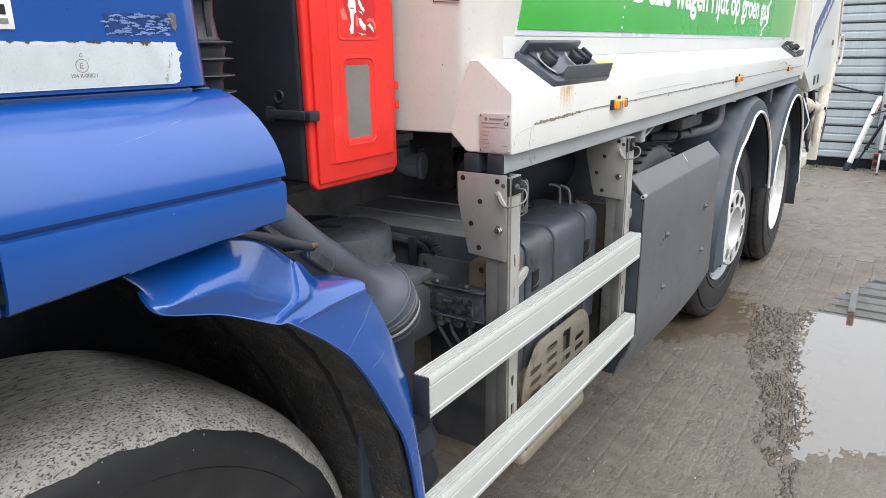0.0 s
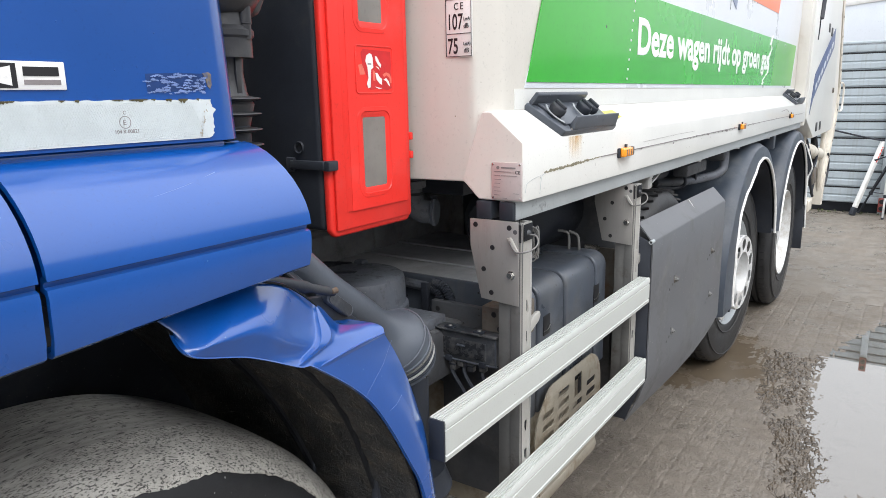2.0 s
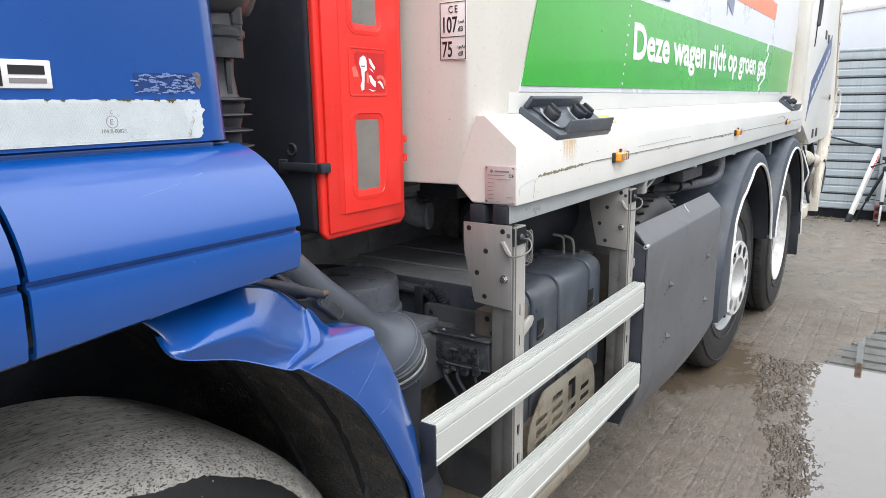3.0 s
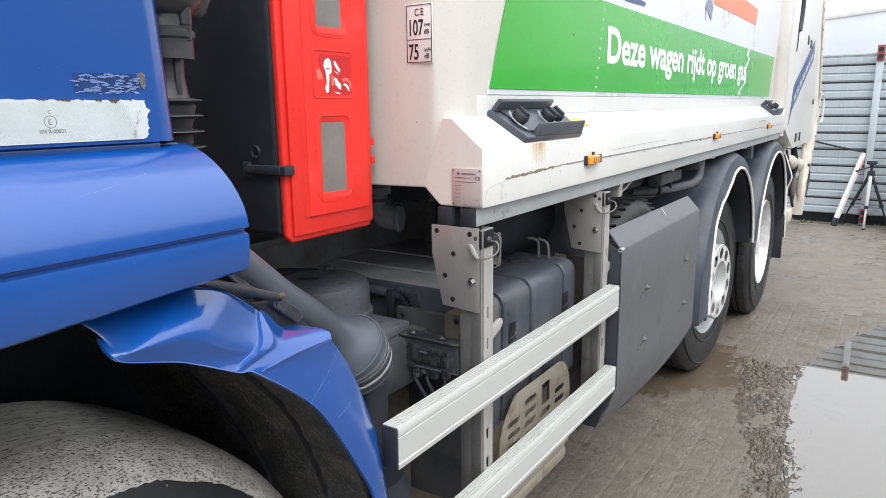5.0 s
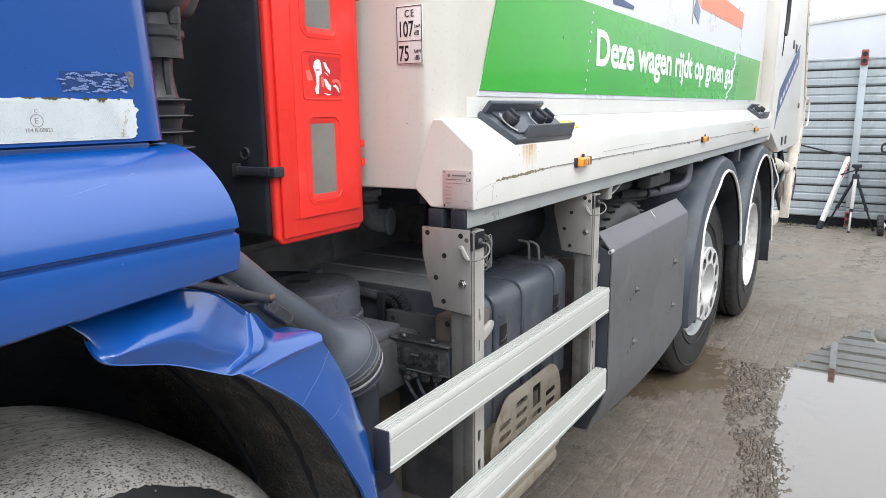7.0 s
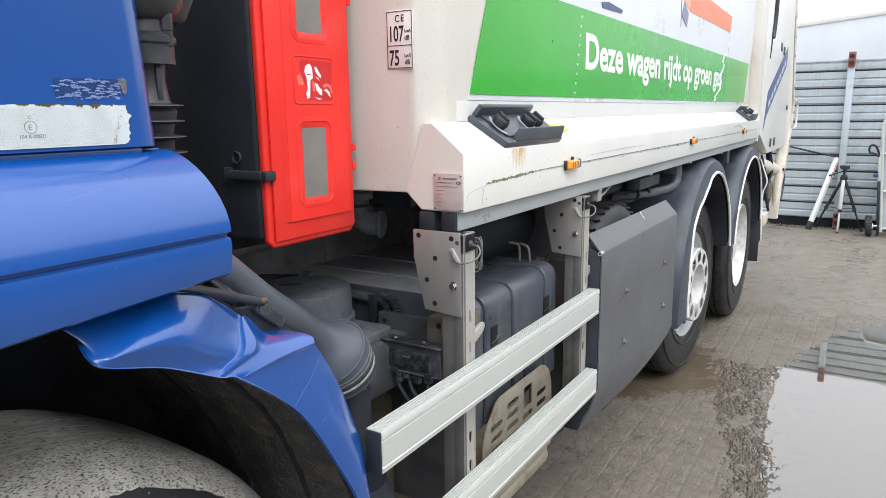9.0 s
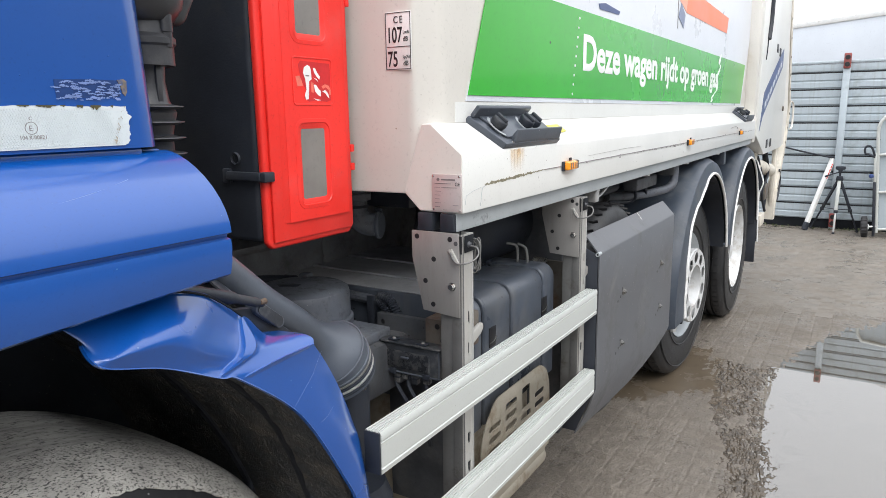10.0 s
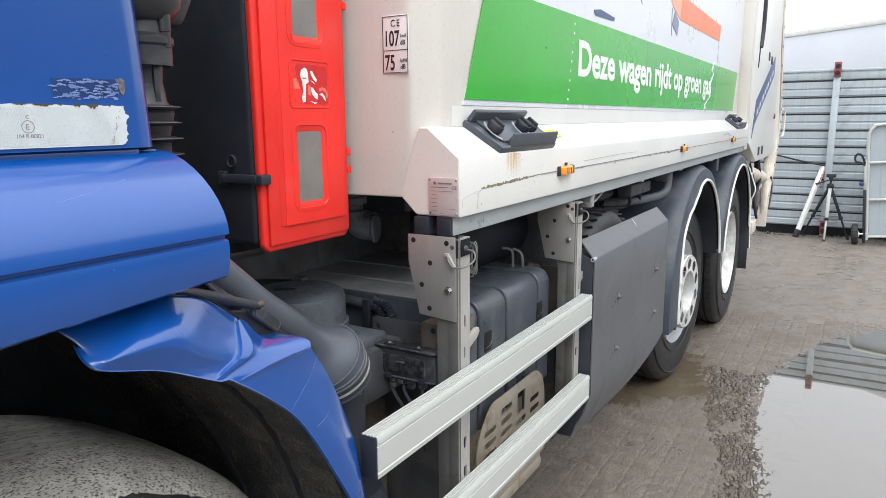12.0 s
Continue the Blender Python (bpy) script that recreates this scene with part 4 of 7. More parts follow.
# grey control boxes on the ledge
def control_box(y0):
    ang = math.atan2(0.063, 0.076)
    m = Matrix.Translation((-0.038, y0, 1.4455)) @ Matrix.Rotation(ang, 4, "Y")
    hold = new("control_box")
    hold.empty_display_size = 0.05
    hold.parent = lorry
    hold["label"] = "dark grey plastic control box with two round knobs"
    hold.matrix_basis = m

    def sub(name, b, material, parent=hold, label=""):
        return part(name, b, material, parent, label)
    base = B()
    prism(base, [(-0.055, 0.010), (0.047, 0.052), (0.047, 0.375), (-0.030, 0.375), (-0.055, 0.335)], "z", -0.002, 0.016)
    sub("base", bev(base, 0.004), GREYPL)
    top = B()
    prism(top, [(-0.045, 0.045), (0.030, 0.075), (0.030, 0.350), (-0.045, 0.350)], "z", 0.016, 0.022)
    sub("deck", bev(top, 0.002), GREYPL)
    rim1 = B()
    prism(rim1, [(0.030, 0.016), (0.046, 0.016), (0.044, 0.022), (0.034, 0.045), (0.030, 0.045)], "y", 0.095, 0.365)
    sub("lip", bev(rim1, 0.002), GREYPL)
    rim2 = B()
    prism(rim2, [(-0.055, 0.016), (-0.044, 0.016), (-0.044, 0.044), (-0.050, 0.048), (-0.055, 0.044)], "y", 0.02, 0.30)
    sub("back_lip", bev(rim2, 0.002), GREYPL)
    for dy in (0.075, 0.225, 0.268):
        k = sub("knob", bev(lathe(B(), [(0.0, 0.021), (0.013, 0.021), (0.019, 0.019), (0.020, 0.008), (0.017, 0.0)], (-0.008, dy, 0.022), "z", 20), 0.0012, 1, 40), BLACKPL)
        sub("grip", bev(box(B(), -0.024, 0.008, dy - 0.005, dy + 0.005, 0.040, 0.050), 0.003), BLACKPL, k)
        sub("dial_mark", lathe(B(), [(0.030, 0.0), (0.037, 0.0), (0.037, 0.0012), (0.030, 0.0012)], (-0.004, dy + 0.012, 0.0222), "z", 24, 200, 330), CHANNEL, k)
    for k in range(5):
        sub("screw", lathe(B(), [(0.0, 0.002), (0.004, 0.0015), (0.0045, 0.0)], (0.0415, 0.09 + 0.065 * k, 0.016), "z", 8), CHROME)
    return hold


control_box(0.135)
control_box(3.70)
ys = B()
prism(ys, [(-0.055, 0.47), (-0.022, 0.50), (-0.026, 0.575), (-0.056, 0.56)], "z", 0.0, 0.001)
bmesh.ops.transform(ys, matrix=Matrix.Translation((-0.038, 0, 1.4475)) @ Matrix.Rotation(math.atan2(0.063, 0.076), 4, "Y") @ Matrix.Translation((0.034, 0.075, 0.0015)), verts=ys.verts)
part("yellow_label", ys, YELLOW, ledge, "torn yellow label")


# ---- wheels ----
def tyre_mesh(R, w, ri, x, cy, cz, n=72, grooves=4, gw=0.006, gd=0.010):
    """Tyre whose outer face lies at x and whose tread runs inward."""
    s = w / 2
    prof = [(ri, -0.03), (ri + 0.012, -0.012), (ri + 0.03, -0.004), (ri + (R - ri) * 0.45, 0.004), (R - 0.055, -0.002), (R - 0.025, -0.012), (R - 0.008, -0.028), (R, -0.042)]
    x1, x2 = -0.042, -(w - 0.042)
    for k in range(1, grooves + 1):
        g = x1 + (x2 - x1) * k / (grooves + 1)
        prof += [(R, g + gw), (R - gd, g + gw * 0.6), (R - gd, g - gw * 0.6), (R, g - gw)]
    prof += [(R, x2), (R - 0.008, -(w - 0.028)), (R - 0.03, -(w - 0.012)), (R - 0.1, -w + 0.004), (ri + 0.03, -w + 0.004), (ri, -w + 0.03)]
    return lathe(B(), prof, (x, cy, cz), "x", n)


def holed_ring(b, r0, r1, rh, rc, n, at, x0):
    """A flat ring facing +x with n round holes of radius rh on the circle rc."""
    cy, cz = at
    for k in range(n):
        a0, a1, am = 2 * math.pi * k / n, 2 * math.pi * (k + 1) / n, 2 * math.pi * (k + 0.5) / n
        edge = [(r0, a0), (r0, am), (r0, a1), ((r0 + rc) / 2, a1), (rc, a1), ((r1 + rc) / 2, a1), (r1, a1), (r1, am), (r1, a0), ((r1 + rc) / 2, a0), (rc, a0), ((r0 + rc) / 2, a0)]
        pts = [(cy + r * math.cos(a), cz + r * math.sin(a)) for r, a in edge]
        hy, hz = cy + rc * math.cos(am), cz + rc * math.sin(am)
        outer = [b.verts.new((x0, y, z)) for y, z in pts]
        inner, deep = [], []
        for y, z in pts:
            d = math.hypot(y - hy, z - hz)
            inner.append(b.verts.new((x0, hy + rh * (y - hy) / d, hz + rh * (z - hz) / d)))
            deep.append(b.verts.new((x0 - 0.003, hy + rh * (y - hy) / d, hz + rh * (z - hz) / d)))
        for i in range(12):
            j = (i + 1) % 12
            b.faces.new((outer[i], outer[j], inner[j], inner[i]))
            b.faces.new((inner[i], inner[j], deep[j], deep[i]))
    bmesh.ops.remove_doubles(b, verts=b.verts, dist=0.0004)
    return b


WX, WX1 = -0.045, -0.108
# steered pusher wheel with a dished-out disc
Y1, Y2, WZ, WR = 2.75, 4.08, 0.52, 0.52
w1 = part("wheel", tyre_mesh(WR, 0.31, 0.29, WX1, Y1, WZ, 96, 4, 0.008, 0.014), SIDEW, lorry, "black lorry tyre on a white steel wheel")
part("rim", lathe(B(), [(0.262, -0.28), (0.262, -0.05), (0.285, -0.022), (0.302, -0.006), (0.300, -0.014), (0.290, -0.028)], (WX1, Y1, WZ), "x", 56), CHANNEL, w1)
part("disc", lathe(B(), [(0.262, -0.13), (0.205, -0.11), (0.205, -0.02), (0.211, 0.040), (0.206, 0.048)], (WX1, Y1, WZ), "x", 56), RIM, w1)
part("disc_ring", holed_ring(B(), 0.118, 0.206, 0.0345, 0.163, 10, (Y1, WZ), WX1 + 0.048), RIM, w1, "white ring with ten round holes")
part("hub_barrel", lathe(B(), [(0.118, 0.048), (0.114, 0.040), (0.112, -0.08)], (WX1, Y1, WZ), "x", 40), RIM, w1)
part("hub_floor", lathe(B(), [(0.114, -0.078), (0.0, -0.078)], (WX1, Y1, WZ), "x", 40), CHASSIS, w1)
part("hub", lathe(B(), [(0.070, -0.078), (0.066, -0.02), (0.055, -0.012), (0.0, -0.010)], (WX1, Y1, WZ), "x", 32), CHASSIS, w1)
# black ring paints the shade seen through the disc holes
part("hole_shade", lathe(B(), [(0.12, -0.015), (0.205, -0.015)], (WX1, Y1, WZ), "x", 40), INKSHADE, w1)
for k in range(10):
    a = 2 * math.pi * k / 10
    part("nut", lathe(B(), [(0.013, -0.05), (0.013, -0.02), (0.008, -0.014), (0.0, -0.014)], (WX1, Y1 + 0.093 * math.cos(a), WZ + 0.093 * math.sin(a)), "x", 6), CHROME, w1)
# steered a little towards the front
w1.matrix_basis = Matrix.Translation((-0.20, Y1, 0)) @ Matrix.Rotation(radians(-4), 4, "Z") @ Matrix.Translation((0.20, -Y1, 0))
# twin drive wheel with a deep dish
w2 = part("wheel", tyre_mesh(WR, 0.29, 0.292, WX, Y2, WZ, 96, 4, 0.008, 0.014), SIDEW, lorry, "black twin lorry tyre on deep white wheel")
part("inner_tyre", tyre_mesh(WR, 0.29, 0.292, WX - 0.34, Y2, WZ), RUBBER, w2)
part("rim", lathe(B(), [(0.302, -0.008), (0.298, 0.0), (0.288, -0.012), (0.272, -0.03), (0.262, -0.06), (0.256, -0.15), (0.225, -0.175), (0.17, -0.16), (0.14, -0.15), (0.0, -0.15)], (WX, Y2, WZ), "x", 56), RIM, w2)
part("hub", lathe(B(), [(0.11, -0.15), (0.105, -0.05), (0.09, -0.035), (0.0, -0.035)], (WX, Y2, WZ), "x", 32), RIM, w2)
for k in range(10):
    a = 2 * math.pi * k / 10
    part("nut", lathe(B(), [(0.015, -0.15), (0.015, -0.12), (0.01, -0.11), (0.0, -0.11)], (WX, Y2 + 0.167 * math.cos(a), WZ + 0.167 * math.sin(a)), "x", 6), CHROME, w2)
for wheel, cy in ((w1, Y1), (w2, Y2)):
    for r in (0.345, 0.470):
        part("sidewall_ring", lathe(B(), [(r - 0.004, 0.001), (r - 0.001, 0.0045), (r + 0.002, 0.0045), (r + 0.004, 0.001)], ((WX1 if wheel is w1 else WX) + (0.001 if r < 0.43 else -0.0015), cy, WZ), "x", 72), RUBBER, wheel)
    for k in range(64):
        a = 2 * math.pi * k / 64
        o = part("shoulder_sipe", box(B(), -0.030, 0.004, -0.003, 0.003, -0.012, 0.0015), INKSHADE, wheel) if k == 0 else again(first_sipe, 0, 0, 0, wheel)
        if k == 0:
            first_sipe = o
        o.matrix_basis = Matrix.Translation(((WX1 if wheel is w1 else WX) - 0.040, cy + WR * math.cos(a), WZ + WR * math.sin(a))) @ Matrix.Rotation(a - math.pi / 2, 4, "X")
# far side wheels and axles
for y in (Y1, Y2):
    part("far_wheel", tyre_mesh(WR, 0.30, 0.29, -2.1, y, WZ, 40, 2), RUBBER, lorry)
    part("axle", tube(B(), [(-0.3, y, WZ), (-2.3, y, WZ)], 0.075, 14), CHASSIS, lorry)
part("differential", lathe(B(), [(0.0, -0.22), (0.14, -0.20), (0.22, 0.0), (0.14, 0.2), (0.0, 0.22)], (-1.25, Y2, WZ), "y", 24), CHASSIS, lorry)


# ---- rear mudguards with white edge strips ----
def mudguard(cy, a_front, a_back, flap):
    r, n = 0.655, 64
    keys = ((-9, 0.522), (12, 0.531), (26, 0.567), (39, 0.606), (49, 0.595), (61, 0.569), (71, 0.573), (81, 0.601), (92, 0.609), (180, 0.609)) if not flap else ((-9, 0.60), (30, 0.611), (180, 0.611))
    b = B()
    rows, edge = [], []
    for i in range(n + 1):
        a = radians(a_front + (a_back - a_front) * i / n)
        c, s = -math.cos(a), math.sin(a)
        row = []
        deg = a_front + (a_back - a_front) * i / n
        lo, hi = [k for k in zip(keys, keys[1:]) if k[0][0] <= deg <= k[1][0]][0]
        u = (deg - lo[0]) / (hi[0] - lo[0])
        ri = lo[1] + (hi[1] - lo[1]) * u * u * (3 - 2 * u)
        for rr, x in ((ri + 0.004, 0.004), (ri + 0.024, 0.006), (r + 0.015, -0.004), (r + 0.035, -0.035), (r + 0.04, -0.09), (r + 0.035, -0.40)):
            row.append((x, cy + rr * c, WZ + 0.03 + rr * s))
        rows.append(row)
        edge.append((0.006, cy + ri * c, WZ + 0.03 + ri * s))
    loft(b, rows)
    thicken(b, 0.005)
    g = part("mudguard", b, FENDER, lorry, "dark plastic mudguard with white edge strip")
    part("edge_strip", tube(B(), edge, 0.0075, 8), TRIM, g)
    return g


mg1 = mudguard(Y1 - 0.05, -7, 170, False)
mg2 = mudguard(Y2, 8, 172, True)
# inner liners
for cy, a0, a1 in ((Y1 - 0.05, 80, 174), (Y2, 80, 178)):
    b = B()
    loft(b, [[(-0.01, cy - 0.60 * math.cos(radians(a)), WZ + 0.03 + 0.60 * math.sin(radians(a))), (-0.36, cy - 0.60 * math.cos(radians(a)), WZ + 0.03 + 0.60 * math.sin(radians(a)))] for a in range(a0, a1, 5)])
    part("liner", thicken(b, 0.006), BLACKPL, lorry)
part("flap", bev(box(B(), -0.33, 0.0, Y2 + 0.64, Y2 + 0.655, 0.28, 0.62), 0.003), BLACKPL, mg2, "black rubber mud flap")
fo = [(-0.03, 1.10), (-0.005, 1.03), (0.016, 0.97), (0.027, 0.925), (0.014, 0.875), (0.002, 0.83), (0.005, 0.65), (0.013, 0.45)]
rf = part("rear_flap", prism(B(), [(-0.36, 1.10)] + fo + [(-0.36, 0.45)], "y", Y2 + 0.655, Y2 + 0.668), BLACKPL, mg2, "black rubber flap with wavy outer edge")
part("flap_edge", tube(B(), smooth_path([(x, Y2 + 0.654, z) for x, z in fo], 4), 0.0055, 8), TRIM, rf)
part("end_plate", bev(prism(B(), [(Y1 - 0.71, 0.478), (Y1 - 0.565, 0.49), (Y1 - 0.585, 0.455), (Y1 - 0.63, 0.425), (Y1 - 0.68, 0.44)], "x", -0.03, -0.018), 0.004), RIM, mg1, "white corner plate")
part("stay", tube(B(), [(-0.03, Y1 - 0.60, 0.475), (0.004, Y1 - 0.60, 0.475)], 0.012, 10), BLACKPL, mg1)


# ---- tailgate ----
def tailgate():
    b = B()
    out = [(4.36, 1.30), (4.86, 1.14), (6.10, 1.14), (6.10, 3.2), (4.36, 3.2)]
    prism(b, out, "x", -2.2, 0.0)
    return bev(b, 0.008)


tail = part("tailgate", tailgate(), WHITE, lorry, "scratched white tailgate side")
edge_pts = smooth_path([(-0.01, 6.02, 0.46), (-0.005, 6.10, 0.75), (0.0, 6.42, 1.10), (0.0, 6.62, 1.45), (0.0, 6.48, 1.75), (0.0, 6.28, 2.15), (0.0, 6.12, 2.6), (0.0, 6.05, 3.2)], 5)
b = B()
loft(b, [[(p.x - 0.078, p.y - 0.07, p.z), (p.x + 0.004, p.y - 0.07, p.z), (p.x + 0.012, p.y - 0.02, p.z), (p.x + 0.004, p.y + 0.03, p.z), (p.x - 0.078, p.y + 0.03, p.z)] for p in edge_pts])
part("tail_underside", box(B(), -2.1, -0.20, 4.9, 5.9, 0.50, 1.13), BLACKPL, tail)
col = part("rear_pillar", thicken(b, 0.006), DIRTYW, tail, "beige curved rear pillar")
part("pillar_web", prism(B(), [(6.09, 1.15), (6.30, 1.15), (6.50, 1.45), (6.38, 1.75), (6.18, 2.15), (6.09, 2.5)], "x", -0.09, -0.004), CREAM, tail)
for k in range(16):
    p = edge_pts[min(len(edge_pts) - 1, 5 + 2 * k)] if 5 + 2 * k < len(edge_pts) else edge_pts[-1]
    part("rivet", lathe(B(), [(0.0, 0.004), (0.008, 0.003), (0.012, 0.0)], (p.x + 0.008, p.y - 0.05, p.z), "x", 8), RUST, col)
part("blue_stripe", prism(B(), [(4.46, 1.33), (4.60, 1.44), (5.72, 1.86), (5.72, 2.02), (4.60, 1.62)], "x", 0.0005, 0.0025), NAVY, tail, "blue printed stripe")
pr = B()
for k in range(7):
    y = 4.66 + 0.145 * k
    z = 1.50 + 0.055 * k
    prism(pr, [(y, z), (y + 0.09, z + 0.034), (y + 0.09, z + 0.075), (y, z + 0.041)], "x", 0.0025, 0.0035)
part("print", pr, PALEBLUE, tail, kind="stuff")
for y, z in ((5.26, 1.99), (5.46, 1.97), (4.98, 1.22), (5.22, 1.22)):
    part("slot", bev(box(B(), -0.01, 0.003, y - 0.05, y + 0.05, z - 0.035, z + 0.035), 0.004), INKSHADE, tail)
part("rubber_seal", tube(B(), smooth_path([(0.004, 4.60, 2.01), (0.006, 4.645, 2.15), (0.006, 4.66, 2.36), (0.004, 4.70, 3.2)]), 0.020, 8), BLACKPL, tail)
part("seal_tail", tube(B(), smooth_path([(0.003, 4.56, 1.86), (0.004, 4.585, 1.93), (0.004, 4.60, 2.02)]), [0.004] * 12 + [0.012], 8), BLACKPL, tail)
part("hinge_post", bev(box(B(), -0.12, -0.01, 4.225, 4.355, 1.26, ZT), 0.008), CREAM, lorry)
part("ledge_end", bev(box(B(), -0.09, -0.004, 4.24, 4.30, 1.26, 1.45), 0.006), CREAM, lorry)
part("actuator", tube(B(), [(-0.075, 4.95, 1.045), (-0.070, 5.10, 1.028), (-0.06, 5.86, 0.935), (-0.06, 5.93, 0.927), (-0.06, 5.96, 0.923)], [0.050, 0.058, 0.058, 0.046, 0.020], 20), DIRTYW, lorry, "dirty white hydraulic cylinder")
part("leg", bev(box(B(), -0.058, -0.02, 5.97, 6.06, 0.46, 1.15), 0.01), DIRTYW, tail, "beige lower rear leg")
part("bracket_arm", bev(prism(B(), [(4.78, 1.16), (4.90, 1.16), (5.02, 0.98), (4.98, 0.86), (4.86, 0.98)], "x", -0.09, -0.05), 0.008), DIRTYW, tail, "dirty cream bracket arm")
for k in range(4):
    part("hydraulic_hose", tube(B(), smooth_path([(-0.03 - 0.02 * k, 5.30 + 0.10 * k, 1.13), (-0.02 - 0.02 * k, 5.42 + 0.08 * k, 0.95), (-0.05, 5.36 + 0.1 * k, 0.78), (-0.03 - 0.01 * k, 5.48 + 0.06 * k, 0.60)]), 0.011, 8), BLACKPL, tail)
part("valve_block", bev(box(B(), -0.12, -0.03, 5.42, 5.62, 0.70, 0.84), 0.010), RUST, tail, "rusty valve block")
part("hinge_bolt", lathe(B(), [(0.0, 0.014), (0.020, 0.012), (0.026, 0.0)], (0.0, 5.96, 1.50), "x", 12), RUST, tail)
part("clamp_block", bev(box(B(), -0.10, -0.02, 5.16, 5.40, 0.50, 0.60), 0.008), DIRTYW, tail)
for k, (y, z) in enumerate(((4.95, 0.92), (5.05, 0.78), (5.10, 0.62), (5.25, 0.70))):
    part("fitting", bev(box(B(), -0.16, -0.06, y, y + 0.14, z, z + 0.10), 0.012), (CHASSIS, GALV, RUST, CHASSIS)[k], tail)
part("hose", tube(B(), smooth_path([(-0.05, 4.9, 1.12), (-0.02, 5.05, 0.9), (-0.05, 5.0, 0.7), (-0.1, 5.1, 0.5)]), 0.012, 8), BLACKPL, tail)
part("hose", tube(B(), smooth_path([(-0.0, 6.1, 0.62), (0.0, 6.22, 0.7), (0.0, 6.26, 0.82), (0.0, 6.15, 0.92)]), 0.010, 8), BLACKPL, tail)
part("ladder_grip", tube(B(), smooth_path([(0.02, 6.58, 1.30), (0.03, 6.68, 1.33), (0.03, 6.68, 1.53), (0.02, 6.58, 1.57)]), 0.009, 8), CREAM, tail)


# ---- cab side, step panels and wheel arch ----
CX = -0.04


def cab_wall():
    b = B()
    rows = []
    for z in (1.462, 1.47, 1.56, 1.66, 1.80, 2.05, 2.5):
        k = max(0.0, z - 1.46)
        ye = -0.672 - 0.055 * k
        rows.append([(CX - 0.002, -2.4, z), (CX, -1.2, z), (CX, ye - 0.034, z), (CX - 0.003, ye - 0.018, z), (CX - 0.012, ye - 0.006, z), (CX - 0.030, ye, z), (CX - 0.30, ye + 0.02, z)])
    loft(b, rows)
    return b


cab = part("cab_side", cab_wall(), BLUE, lorry, "glossy blue cab side panel")
part("lower_edge", bev(box(B(), CX - 0.10, CX - 0.006, -2.4, -0.70, 1.445, 1.463), 0.004), BLUE, cab)
part("side_gap_trim", bev(box(B(), -0.075, -0.058, -0.70, -0.668, 1.453, 1.459), 0.002), BLUE, cab)
rt = B()
random.seed(11)
top = [(-1.9, 1.513)] + [(-1.9 + 1.178 * k / 150, 1.513 - random.uniform(0, 0.0030) * random.choice((0, 0.4, 1)) - 0.002 * max(0, k - 70) / 80) for k in range(1, 151)]
right = []
for k in range(61):
    z = 1.5085 - 0.0405 * k / 60
    y = -0.7195 + 0.0060 * noise.noise(Vector((z * 90, 1.3, 0.2))) + 0.0040 * noise.noise(Vector((z * 330, 5.1, 0.7)))
    right.append((min(-0.7115, max(-0.733, y)), z))
prism(rt, top + right + [(-0.728, 1.466), (-1.9, 1.466)], "x", CX, CX + 0.0015)
tape = part("reflective_tape", rt, REFLECT, cab, "worn white reflective tape with torn edge")
cells = B()
for k in range(104):
    y = -1.02 + 0.0028 * k
    for s in (1, -1):
        g = min(1.0, max(0.05, (-0.742 - y) / 0.020)) if s > 0 else 1.0
        yt, zt = y + s * 0.020 * g, 1.4675 + 0.0405 * g
        prism(cells, [(y, 1.4675), (y + 0.0003, 1.4675), (yt + 0.0003, zt), (yt, zt)], "x", CX + 0.0015, CX + 0.0018)
part("cell_pattern", cells, mat("tape cells", (0.55, 0.60, 0.61), 0.4, 0, 0.05, 30, 300, 0.0), tape, kind="stuff")
gm = B()
for k, (ya, yb, deep) in enumerate(((-0.826, -0.804, 0.0028), (-0.800, -0.794, 0.0022), (-0.782, -0.774, 0.0050), (-0.766, -0.753, 0.0056), (-0.742, -0.738, 0.0034), (-0.845, -0.832, 0.0018), (-0.965, -0.940, 0.0036), (-0.900, -0.893, 0.0022), (-0.884, -0.879, 0.0026))):
    m = max(5, int((yb - ya) / 0.0016))
    low = [(ya + (yb - ya) * i / m, 1.5112 - deep * math.sin(math.pi * min(1.0, max(0.04, i / m))) ** 0.5 * random.uniform(0.25, 1.0)) for i in range(m + 1)]
    for (p, q) in zip(low, low[1:]):
        gm.faces.new([gm.verts.new((CX + 0.0021, *v)) for v in (p, q, (q[0], 1.5116), (p[0], 1.5116))])
part("grime", gm, MOSS, tape, "mossy grime along the tape edge", kind="stuff")
tear = B()
for k in range(30):
    z = random.uniform(1.468, 1.510)
    y = -0.742 + 0.016 * (z - 1.467) / 0.044 + random.gauss(0, 0.0012)
    w = random.uniform(0.0003, 0.0009)
    tear.faces.new([tear.verts.new((CX + 0.0030 + 0.00002 * k, y + w * math.cos(a) * random.uniform(0.6, 1.3), z + 1.9 * w * math.sin(a))) for a in (0, 1.2, 2.3, 3.3, 4.4, 5.5)])
part("tear", tear, mat("torn tape edge", (0.34, 0.31, 0.25), 0.8, 0, 0.3, 60, 200, 0.1), tape, kind="stuff")
letters("approval_mark", "E", 0.0080, side_at(CX + 0.0017, -0.8356, 1.4852), GREYINK, tape, 0.0002)
part("circle", lathe(B(), [(0.0060, 0.0), (0.0066, 0.0), (0.0066, 0.0003), (0.0060, 0.0003)], (CX + 0.0016, -0.8330, 1.488), "x", 28, closed=True), GREYINK, tape)
letters("approval_letter", "C", 0.0052, side_at(CX + 0.0017, -0.8347, 1.4963), GREYINK, tape, 0.0002)
